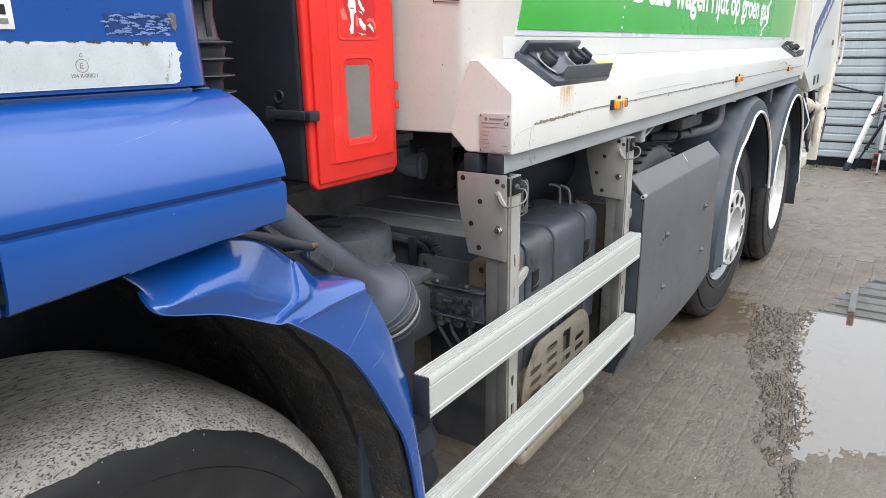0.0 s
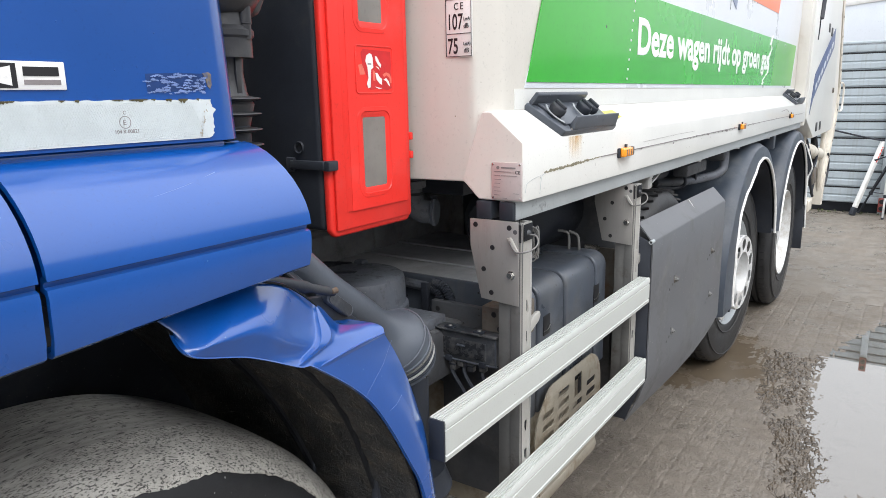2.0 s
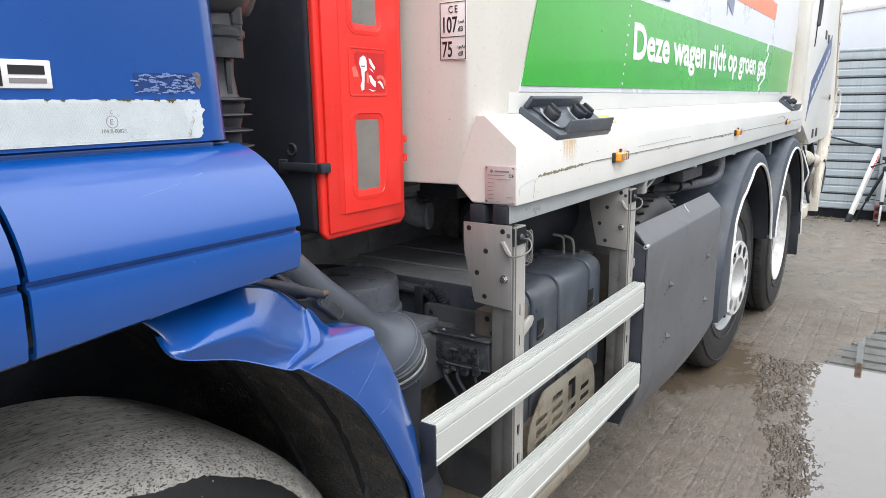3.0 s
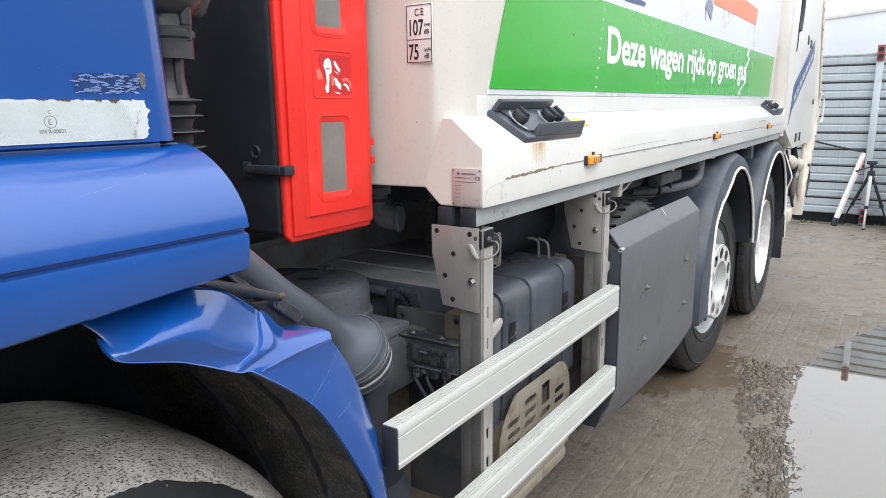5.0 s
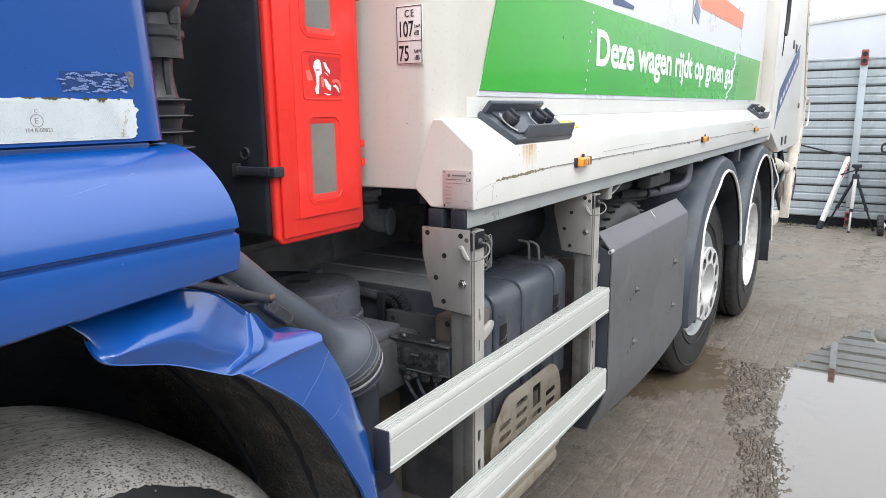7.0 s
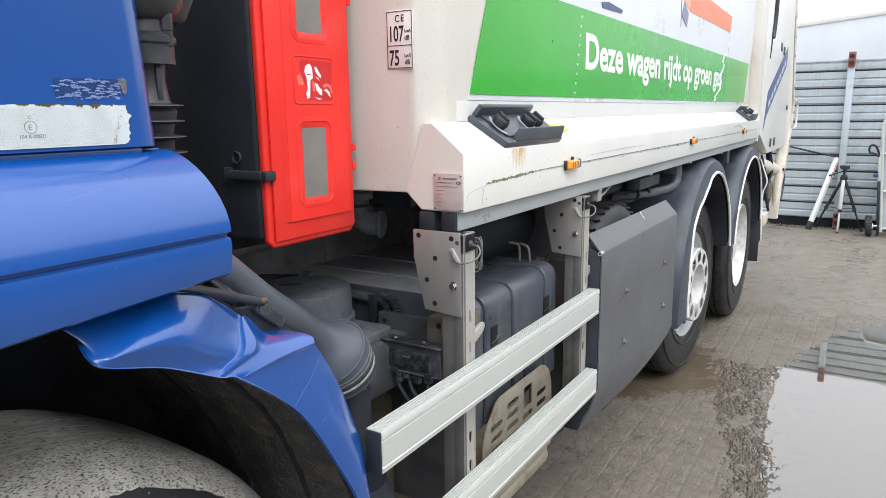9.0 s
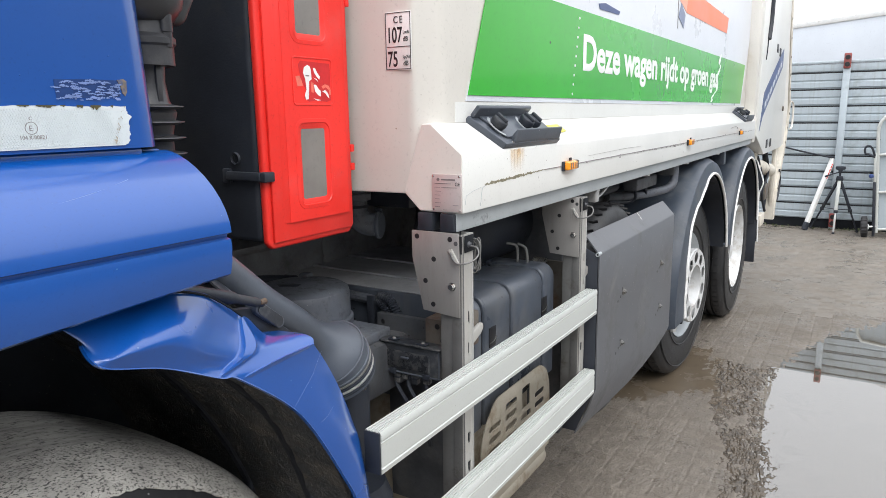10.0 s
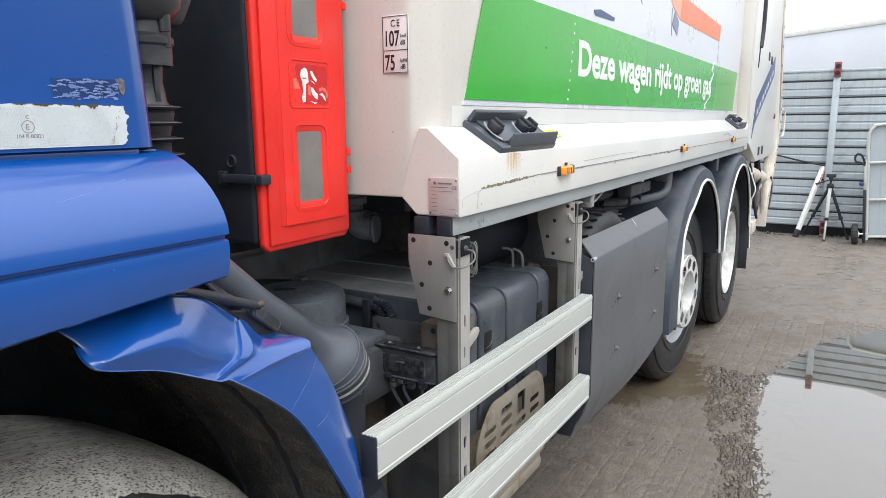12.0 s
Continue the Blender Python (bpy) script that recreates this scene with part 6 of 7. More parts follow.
on_label([(4, 40), (14, 38), (20, 50), (22, 61), (8, 62)], 1, "residue", SALMON)
on_label([(44, 50), (51, 54), (50, 76), (44, 74)], 1, "residue", SALMON)
on_label([(72, 60), (82, 55), (92, 58), (98, 68), (98, 80), (94, 80), (92, 68), (84, 62), (76, 66)], 1, "residue", SALMON)
for pts in ([(24, 31), (27, 19), (36, 13), (42, 16), (45, 24), (46, 45), (39, 50), (38, 68), (36, 90), (29, 92), (26, 81), (31, 69), (29, 45)],
            [(51, 19), (57, 20), (63, 31), (69, 38), (67, 45), (59, 38), (53, 29)],
            [(51, 41), (58, 46), (64, 51), (60, 44)],
            [(51, 57), (57, 57), (64, 67), (70, 71), (69, 84), (62, 81), (54, 72)],
            [(74, 72), (82, 68), (90, 76), (93, 88), (88, 84), (82, 76)],
            [(48, 88), (58, 90), (70, 92), (60, 94)]):
    on_label(pts, 2, "torn_label", STICK, "torn white pictogram")
on_label([(30, 36), (40, 36), (40, 39), (30, 39)], 3, "print_line", GREYINK)
for z in (1.418, 1.378, 1.72):
    part("hinge", bev(box(B(), RX - 0.03, RX - 0.004, -0.046, -0.034, z, z + 0.016), 0.002), RED, dd)
lt = part("latch", bev(box(B(), -0.345, -0.255, -0.330, -0.321, 1.377, 1.394), 0.003), BLACKPL, ex, "black rubber latch strap")
part("latch_hook", bev(box(B(), -0.262, -0.243, -0.327, -0.300, 1.375, 1.394), 0.003), BLACKPL, lt)
part("latch_base", bev(box(B(), -0.358, -0.337, -0.327, -0.318, 1.371, 1.399), 0.003), BLACKPL, lt)
part("latch_ring", lathe(B(), [(0.008, -0.002), (0.011, -0.004), (0.0125, 0.0), (0.010, 0.002)], (-0.323, -0.321, 1.418), "y", 18, closed=True), BLACKPL, lt)
lt.matrix_basis = Matrix.Translation((0, 0.013, 0))
part("mount_plate", bev(box(B(), -0.74, -0.61, -0.30, -0.06, 1.2, 1.9), 0.01), CHASSIS, ex)

# ---- side guard: posts, gusset plates, aluminium rails ----
def guard_post(y, z0, name="guard_post"):
    # post body and front flange are darkened in colour for their shaded side
    hold = part(name, bev(box(B(), -0.062, -0.030, y + 0.004, y + 0.040, z0, 1.246), 0.002), POSTG, lorry, "galvanised side guard post")
    face = B()
    vb = [z0]
    zs = [1.063, 0.992, 0.780, 0.710]
    for z in sorted(zs):
        vb += [z - 0.014, z + 0.014]
    vb += [1.246]
    holes = {(1, j): (0.9, 0.95) for j in range(1, len(vb) - 1, 2)}
    cellplate(face, [y, y + 0.017, y + 0.027, y + 0.044], vb, holes, lambda u, v: (0.0, u, v))
    bmesh.ops.recalc_face_normals(face, faces=face.faces)
    bmesh.ops.solidify(face, geom=face.faces[:], thickness=0.003)
    part("slotted_face", seat_x(face, 0.0), POSTFACE, hold, "slotted pale metal face")
    # dark sheet behind the slots, painting their shade
    part("slot_shade", box(B(), -0.0055, -0.0035, y + 0.008, y + 0.036, z0 + 0.01, 1.2), NEARBLACK, hold)
    part("flange", bev(box(B(), -0.030, -0.001, y + 0.0005, y + 0.0035, z0, 1.246), 0.001), POSTG, hold)
    part("back_flange", bev(box(B(), -0.030, -0.001, y + 0.041, y + 0.044, z0, 1.246), 0.001), GALV, hold)
    g = B()
    prism(g, [(-0.127, 1.2495), (-0.010, 1.2495), (-0.008, 1.180), (-0.008, 1.066), (-0.100, 1.073), (-0.127, 1.190)], "y", y - 0.006, y - 0.001)
    gs = part("gusset", bev(g, 0.0012), STEEL, hold, "brushed steel gusset plate with holes")
    # flat black discs paint the depth of the bolt holes
    for x, z in ((-0.113, 1.237), (-0.030, 1.236), (-0.071, 1.190), (-0.093, 1.140), (-0.074, 1.089)):
        part("bolt_hole", lathe(B(), [(0.0, -0.0006), (0.0055, -0.0006), (0.0062, 0.0012)], (x, y - 0.0062, z), "y", 14), INKSHADE, gs)
    bt = part("bolt", lathe(B(), [(0.0, -0.009), (0.0065, -0.009), (0.0075, -0.006), (0.0075, -0.002), (0.0100, -0.002), (0.0100, 0.0)], (-0.025, y - 0.006, 1.134), "y", 6), CHROME, gs)
    # spring clip with its pin
    clip = tube(B(), smooth_path([(-0.026, y - 0.010, 1.210), (-0.020, y - 0.014, 1.199), (-0.006, y - 0.017, 1.188), (0.014, y - 0.012, 1.190), (0.025, y + 0.006, 1.197), (0.027, y + 0.016, 1.208), (0.020, y + 0.020, 1.219), (0.006, y + 0.020, 1.221)]), 0.0020, 8)
    part("spring_clip", clip, POSTG, hold, "bent wire spring clip")
    part("clip_plate", bev(prism(B(), [(-0.034, 1.214), (-0.024, 1.217), (-0.006, 1.188), (-0.012, 1.181)], "y", y - 0.012, y - 0.006), 0.002), POSTFACE, hold)
    # flat black plates paint the dark inside of the tube end
    part("dark_end", box(B(), -0.027, -0.004, y - 0.0005, y + 0.0005, 1.205, 1.243), INKSHADE, hold)
    sock = part("end_socket", bev(box(B(), 0.0, 0.0014, y + 0.003, y + 0.041, 1.208, 1.244), 0.0006), NEARBLACK, hold, "dark open tube end")
    part("socket_pin", lathe(B(), [(0.0, 0.006), (0.005, 0.005), (0.007, 0.0)], (0.0014, y + 0.020, 1.224), "x", 12), CHASSIS, sock)
    part("pin", lathe(B(), [(0.0, -0.006), (0.005, -0.005), (0.006, 0.002)], (-0.016, y - 0.001, 1.228), "y", 12), CHASSIS, hold)
    part("tongue", bev(prism(B(), [(y + 0.040, 0.992), (y + 0.085, 1.010), (y + 0.094, 1.022), (y + 0.090, 1.032), (y + 0.078, 1.033), (y + 0.040, 1.020)], "x", -0.012, -0.002), 0.003), POSTFACE, hold)
    return hold


guard_post(0.0, 0.585)
guard_post(0.712, 0.585)
# coiled wire by the first post
coil = B()
pts = []
for k in range(90):
    a = k * 0.42
    pts.append((-0.012 + 0.006 * math.sin(k * 0.23) + 0.008 * math.cos(a), 0.074 + 0.010 * math.sin(0.19 * k) + 0.006 * math.cos(a), 1.190 + 0.034 * math.sin(a) + 0.004 * math.sin(k * 0.31)))
tube(coil, smooth_path(pts, 3), 0.0015, 6)
part("coiled_cable", coil, POSTG, lorry, "coiled steel cable")


def rail(y0, y1, z0):
    h = 0.080
    prof = [(0.004, z0), (0.030, z0), (0.035, z0 + 0.002), (0.036, z0 + 0.011), (0.0335, z0 + 0.013), (0.0335, z0 + 0.015), (0.0355, z0 + 0.016), (0.0355, z0 + 0.060), (0.0335, z0 + 0.061), (0.0335, z0 + 0.063), (0.036, z0 + 0.065), (0.036, z0 + 0.074), (0.033, z0 + h)]
    for k in range(4):
        x = 0.0285 - 0.0066 * k
        prof += [(x, z0 + h), (x - 0.0004, z0 + h - 0.0030), (x - 0.0028, z0 + h - 0.0030), (x - 0.0032, z0 + h)]
    prof += [(0.002, z0 + h)]
    r = part("guard_rail", prism(B(), prof, "y", y0, y1), ALU, lorry, "ribbed aluminium side guard rail")
    for y, d in ((y0, -1), (y1, 1)):
        part("end_cap", bev(box(B(), 0.001, 0.0345, min(y, y + d * 0.004), max(y, y + d * 0.004), z0 + 0.001, z0 + h - 0.001), 0.0015), BLACKPL, r)
    return r


rail(-0.352, 0.762, 0.880)
rail(-0.352, 0.760, 0.620)

# ---- grey steel shield and the spare wheel behind it ----
PX = 0.036


def shield():
    b = B()
    rows = []
    ycols = [0.775, 0.80, 0.95, 1.10, 1.25, 1.40, 1.55, 1.65, 1.705, 1.725]
    for y in ycols:
        lift = max(0.0, (y - 1.15) / 0.55) ** 1.8
        zb = 0.462 + 0.015 * (y - 0.77) + 0.092 * min(1.3, lift)
        xin = 0.036 - 0.066 * (1 - min(1.0, lift)) * max(0.0, 1 - (y - 0.775) / 1.1)
        rows.append([(-0.022, y + 0.03, 1.118), (PX - 0.004, y, 1.071), (PX, y, 1.064), (PX, y, 0.90), (PX, y, 0.74), (PX, y, 0.63), (lerp(PX, xin, 0.35), y, lerp(0.63, zb, 0.45)), (xin, y, zb)])
    loft(b, rows)
    return thicken(b, 0.004)


sh = part("side_shield", shield(), PANEL, lorry, "bent grey steel side shield with bolts", 30)
part("shield_end", bev(prism(B(), [(-0.05, 1.10), (0.030, 1.064), (0.030, 0.63), (-0.03, 0.47), (-0.075, 0.47), (-0.075, 1.10)], "y", 0.776, 0.782), 0.002), BLACKPL, sh, "dark end plate")
er = part("edge_roll", lathe(B(), [(0.0035, -0.012), (0.0035, -0.014), (0.0065, -0.014), (0.0065, 0.012)], (PX - 0.006, 0.784, 1.0665), "y", 16), CHANNEL, sh, "pale tube end at the corner")
part("tube_mouth", lathe(B(), [(0.0, -0.010), (0.0036, -0.010)], (PX - 0.006, 0.784, 1.0665), "y", 16), INKSHADE, er)
for y, z in ((1.035, 0.892), (1.030, 0.710), (1.540, 0.892), (1.545, 0.712)):
    nb = part("bolt", lathe(B(), [(0.0, 0.013), (0.004, 0.013), (0.0045, 0.008), (0.008, 0.008), (0.009, 0.002), (0.014, 0.002), (0.014, 0.0)], (PX, y, z), "x", 8), POSTG, sh)
    # drilled holes are black discs, their shade painted on
    for dy, dz in ((-0.030, -0.012), (-0.058, -0.022), (-0.012, 0.012)):
        part("drilled_hole", lathe(B(), [(0.0, 0.0006), (0.0042, 0.0006), (0.0048, 0.0)], (PX, y + dy, z + dz), "x", 10), INKSHADE, sh)
part("scrape", tube(B(), [(0.024, 1.33, 1.0725), (0.002, 1.345, 1.0965), (-0.018, 1.358, 1.1168)], 0.0016, 5), STICK, sh)
spare = part("spare_wheel", tyre_mesh(0.415, 0.30, 0.20, -0.075, 1.29, 0.742, 110, 3, 0.010, 0.016), SPARE, lorry, "black spare tyre behind the shield")

for k in range(26):
    a = radians(45 + 90 * k / 25)
    o = part("tread_slot", bev(box(B(), -0.032, 0.032, -0.0032, 0.0032, -0.008, 0.0008), 0.0006, 1), INKSHADE, spare)
    o.matrix_basis = Matrix.Translation((-0.118 - (0.15 if k % 2 else 0.0), 1.29 + 0.415 * math.cos(a), 0.742 + 0.415 * math.sin(a))) @ Matrix.Rotation(a - math.pi / 2, 4, "X") @ Matrix.Rotation(0.35, 4, "Z")

# perforated heat shield of the silencer
hs = B()


def shield_x(v):
    return -0.052 - 0.02 * max(0.0, (v - 0.74) / 0.05) ** 2


def top_line(y):
    """Rounded shoulders of the shield."""
    z = 0.770
    if y < 0.285:
        z -= 0.13 * (1 - math.sqrt(max(0.0, 1 - ((0.285 - y) / 0.1185) ** 2)))
    if y > 0.535:
        z -= 0.11 * (1 - math.sqrt(max(0.0, 1 - ((y - 0.535) / 0.067) ** 2)))
    return z


def fill_above(y0, y1, base):
    prev = None
    for k in range(11):
        y = lerp(y0, y1, k / 10)
        t_ = max(base + 0.001, top_line(y))
        col = [hs.verts.new((shield_x(z_), y, z_)) for z_ in [lerp(base, t_, m / 5) for m in range(6)]]
        if prev:
            for m in range(5):
                hs.faces.new((prev[m], col[m], col[m + 1], prev[m + 1]))
        prev = col


SLOT = (0.70, 0.56)
for y0, y1, z1, rows_n, square in ((0.167, 0.197, 0.600, 0, 0), (0.197, 0.291, 0.719, 5, 0), (0.291, 0.387, 0.747, 6, 0), (0.387, 0.480, 0.677, 4, 1), (0.480, 0.573, 0.710, 5, 0), (0.573, 0.602, 0.600, 0, 0)):
    vb = [z1 - 0.0315 * k for k in range(rows_n, -1, -1)] if rows_n else [0.50, z1]
    if rows_n:
        vb = [0.49] + vb
    holes = {(0, j): SLOT for j in range(1, len(vb) - 1)}
    if square:
        vb = vb + [0.682, 0.750]
        cellplate(hs, [y0, y1], vb[-3:], {(0, 1): (0.56, 0.92)}, lambda u, v: (shield_x(v), u, v), 0.2)
        cellplate(hs, [y0, y1], vb[:-2], {(0, j): SLOT for j in range(1, len(vb) - 3)}, lambda u, v: (shield_x(v), u, v))
    else:
        cellplate(hs, [y0, y1], vb, holes, lambda u, v: (shield_x(v), u, v))
    fill_above(y0, y1, vb[-1])
bmesh.ops.remove_doubles(hs, verts=hs.verts, dist=0.0004)
bmesh.ops.recalc_face_normals(hs, faces=hs.faces)
grown = bmesh.ops.extrude_face_region(hs, geom=hs.faces[:])
bmesh.ops.translate(hs, verts=[g for g in grown["geom"] if isinstance(g, bmesh.types.BMVert)], vec=(0.003, 0, 0))
part("heat_shield", seat_x(hs, -0.05), BEIGE, lorry, "stained perforated exhaust heat shield")
part("silencer", bev(box(B(), -0.62, -0.105, 0.165, 0.60, 0.40, 0.785), 0.05, 4), BEIGE, lorry, "stained metal silencer box")
part("silencer_lip", bev(box(B(), -0.30, -0.058, 0.20, 0.618, 0.43, 0.480), 0.02, 3), BEIGE, lorry)

# ---- tank ----
tk = part("tank", bev(box(B(), -0.98, -0.110, 0.185, 0.680, 0.70, 1.018), 0.040, 5), BLACKPL, lorry, "dusty black ribbed tank")
G1 = 0.232
arc = [(-0.078 - 0.042 * (1 - math.cos(radians(9 * k))), 1.046 - 0.042 * (1 - math.sin(radians(9 * k)))) for k in range(11)]
for y0, y1 in ((0.172, G1 - 0.007), (G1 + 0.007, 0.386), (0.400, 0.600), (0.614, 0.692)):
    part("tank_section", bev(prism(B(), [(-0.078, 0.70)] + arc + [(-0.99, 1.046), (-0.99, 0.70)], "y", y0, y1), 0.006, 3, 40), TANKPL, tk)
# black fills paint the shade down in the grooves
for yg in (G1, 0.393, 0.607):
    part("groove", prism(B(), [(-0.086, 0.70)] + [(x - 0.008, z - 0.008) for x, z in arc] + [(-0.98, 1.038), (-0.98, 0.70)], "y", yg - 0.0075, yg + 0.0075), INKSHADE, tk)
# dust sheet and ribs, with extra brightness put into their colour
part("dust_layer", prism(B(), [(-0.985, 0.182), (-0.185, 0.182), (-0.45, 0.688), (-0.985, 0.688)], "z", 1.0462, 1.0470), TANKDUST, tk, "grey dust on the tank top, brightened against shade")
for yg in (0.300, 0.470):
    part("top_rib", bev(prism(B(), [(-0.97, yg), (-0.30, yg), (-0.30, yg + 0.016), (-0.97, yg + 0.016)], "z", 1.0465, 1.0520), 0.002), TANKDUST, tk)
for y in (0.262, 0.597):
    lb = part("tank_clip", bev(box(B(), -0.080, -0.0755, y, y + 0.036, 0.905, 0.957), 0.001), INKSHADE, tk)
    part("clip_wire", tube(B(), [(-0.074, y - 0.002, 0.917), (-0.072, y + 0.018, 0.920), (-0.074, y + 0.034, 0.928)], 0.0016, 6), CHROME, lb)
part("rusty_plate", bev(box(B(), -0.16, -0.09, 0.79, 0.80, 0.86, 1.03), 0.003), RUST, lorry)
part("air_vessel", bev(lathe(B(), [(0.0, -0.30), (0.07, -0.29), (0.105, -0.25), (0.115, -0.2), (0.115, 0.2), (0.105, 0.25), (0.0, 0.30)], (-0.34, 0.72, 1.14), "y", 28), 0.001, 1, 80), BLACKPL, lorry, "dark air vessel")
part("bent_pipe", tube(B(), smooth_path([(-0.185, 0.655, 1.03), (-0.185, 0.655, 1.075), (-0.19, 0.652, 1.098), (-0.215, 0.64, 1.104)]), 0.0045, 8), POSTG, lorry)
part("bent_pipe", tube(B(), smooth_path([(-0.155, 0.662, 1.03), (-0.155, 0.662, 1.060), (-0.162, 0.662, 1.090), (-0.185, 0.655, 1.102)]), 0.0045, 8), POSTG, lorry)
part("bent_pipe", tube(B(), smooth_path([(-0.33, 0.40, 1.105), (-0.26, 0.43, 1.108), (-0.225, 0.445, 1.098), (-0.215, 0.45, 1.045)]), 0.005, 8), BLACKPL, lorry)
part("bent_pipe", tube(B(), smooth_path([(-0.19, 0.34, 1.06), (-0.19, 0.33, 1.10), (-0.24, 0.35, 1.15)]), 0.008, 8), CHASSIS, lorry)
part("union", lathe(B(), [(0.0, -0.02), (0.012, -0.02), (0.012, 0.02), (0.0, 0.02)], (-0.13, 0.70, 1.045), "x", 8), CHROME, lorry)

# ---- fuse box, brackets, filter canister and intake pipe ----
fb = part("fuse_box", bev(box(B(), -0.243, -0.078, 0.020, 0.050, 0.902, 0.972), 0.006, 2), FUSE, lorry, "dusty black fuse box with clipped lid")
part("lid", bev(box(B(), -0.247, -0.073, 0.014, 0.054, 0.972, 0.9765), 0.0016), FUSE, fb, "dusty lid")
part("seal_edge", tube(B(), smooth_path([(-0.2435, 0.019, 0.968), (-0.2435, 0.019, 0.912), (-0.238, 0.019, 0.904), (-0.16, 0.019, 0.9025), (-0.083, 0.019, 0.904), (-0.078, 0.019, 0.912), (-0.078, 0.019, 0.968)], 4), 0.0022, 6), GREYPL, fb, "worn grey edge")
part("embossing", bev(box(B(), -0.222, -0.104, 0.0175, 0.021, 0.914, 0.955), 0.003), FUSE, fb)
part("tab", bev(box(B(), -0.180, -0.158, 0.011, 0.018, 0.940, 0.944), 0.001), GREYPL, fb)
for x in (-0.205, -0.125):
    part("lid_clip", bev(box(B(), x - 0.013, x + 0.013, 0.018, 0.034, 0.9765, 0.981), 0.0016), BLACKPL, fb)
    part("screw", lathe(B(), [(0.0, 0.003), (0.004, 0.0025), (0.005, 0.0)], (x, 0.026, 0.981), "z", 10), POSTG, fb)
for x in (-0.20, -0.165, -0.115):
    part("cable_gland", tube(B(), smooth_path([(x, 0.05, 0.903), (x - 0.005, 0.03, 0.87), (x + 0.03, 0.04, 0.80), (x + 0.02, 0.08, 0.70)]), 0.005, 8), BLACKPL, fb)
    part("gland_nut", lathe(B(), [(0.0, -0.012), (0.006, -0.012), (0.006, 0.0)], (x, 0.030, 0.896), "z", 8), BLACKPL, fb)
for x in (-0.205, -0.112):
    part("hinge_clip", bev(box(B(), x - 0.009, x + 0.009, 0.015, 0.022, 0.896, 0.910), 0.0012), BLACKPL, fb)
part("scuff_panel", bev(prism(B(), round_rect(-0.222, -0.106, 0.914, 0.956, 0.006), "y", 0.0168, 0.0176), 0.0004), mat("scuffed lid face", (0.020, 0.022, 0.026), 0.25, 0, 0.3, 14, 120, 0.1, dirt=(0.075, 0.075, 0.075), dirt_at=0.58, dirt_scale=60), fb, "scuffed glossy cover")
for x, dz in ((-0.200, 0.0), (-0.178, 0.012), (-0.150, 0.004), (-0.118, 0.010)):
    cn_ = part("connector", bev(box(B(), x - 0.008, x + 0.008, 0.024, 0.040, 0.872 + dz, 0.900), 0.002), FUSE, fb)
    part("connector_band", bev(box(B(), x - 0.009, x + 0.009, 0.0225, 0.0415, 0.884 + dz, 0.888 + dz), 0.0008), BLACKPL, cn_)
part("cross_rail", bev(box(B(), -0.32, -0.06, 0.112, 0.130, 0.94, 1.005), 0.003), CHASSIS, lorry)
part("rail_bracket", bev(box(B(), -0.135, -0.055, 0.05, 0.17, 0.95, 1.035), 0.006), RUST, lorry, "rusty folded bracket")
for x, z in ((-0.30, 0.985), (-0.10, 1.018), (-0.085, 0.985)):
    part("bracket_hole", lathe(B(), [(0.0, -0.001), (0.006, -0.001), (0.007, 0.0)], (x, 0.049 if x > -0.2 else 0.111, z), "y", 10), INKSHADE, lorry)
fc = part("filter_canister", lathe(B(), [(0.0, 0.002), (0.075, 0.001), (0.104, -0.002), (0.1135, -0.008), (0.117, -0.020), (0.118, -0.075), (0.124, -0.079), (0.124, -0.10), (0.118, -0.2)], (-0.447, -0.020, 1.090), "z", 40), DARKPL, lorry, "dusty black round filter housing")
part("lid_mark", bev(prism(B(), [(-0.500, -0.050), (-0.480, -0.062), (-0.440, -0.040), (-0.446, -0.022), (-0.470, -0.026)], "z", 1.089, 1.0935), 0.002), BLACKPL, fc)
part("lid_knob", bev(box(B(), -0.522, -0.492, 0.050, 0.075, 1.084, 1.098), 0.005), DARKPL, fc)
part("bracket", bev(box(B(), -0.40, -0.24, -0.09, 0.06, 0.97, 0.995), 0.004), DARKPL, lorry)
part("deck", bev(box(B(), -0.60, -0.22, -0.14, 0.12, 0.84, 0.97), 0.02), CHASSIS, lorry)
for p in ((-0.30, -0.02, 0.995), (-0.275, -0.075, 0.995)):
    part("stud", lathe(B(), [(0.0065, 0.0), (0.0065, 0.008), (0.0035, 0.008), (0.0035, 0.020), (0.0, 0.021)], p, "z", 6), GALV, lorry)
duct_way = smooth_path([(-0.122, -0.62, 1.343), (-0.127, -0.519, 1.255), (-0.130, -0.447, 1.193), (-0.133, -0.369, 1.135), (-0.136, -0.318, 1.092), (-0.138, -0.292, 1.064), (-0.140, -0.272, 1.040), (-0.142, -0.258, 1.016), (-0.143, -0.247, 0.994)], 6)
nr = len(duct_way)
rad = [0.029 + 0.044 * bump01(i / (nr - 1), 0.43, 0.72) for i in range(nr)]
dk = part("intake_pipe", tube(B(), duct_way, rad, 32), GREYPL, lorry, "grey plastic air intake pipe with clamps")
for k, f in enumerate((0.70, 0.78, 0.82, 0.86, 0.90, 0.95)):
    i = int(f * (nr - 1))
    d = (duct_way[i + 1] - duct_way[i - 1]).normalized()
    p = duct_way[i]
    part("clamp_band", tube(B(), [p - d * 0.0022, p - d * 0.0016, p + d * 0.0016, p + d * 0.0022], [rad[i] * 1.0, rad[i] + 0.0026, rad[i] + 0.0026, rad[i] * 1.0], 48, False), (GREYPL, GREYPL, POSTG, BLACKPL, GALV, BLACKPL)[k], dk)
part("clamp_screw", tube(B(), [(-0.085, -0.262, 0.995), (-0.082, -0.246, 0.978)], 0.005, 8), CHROME, dk)
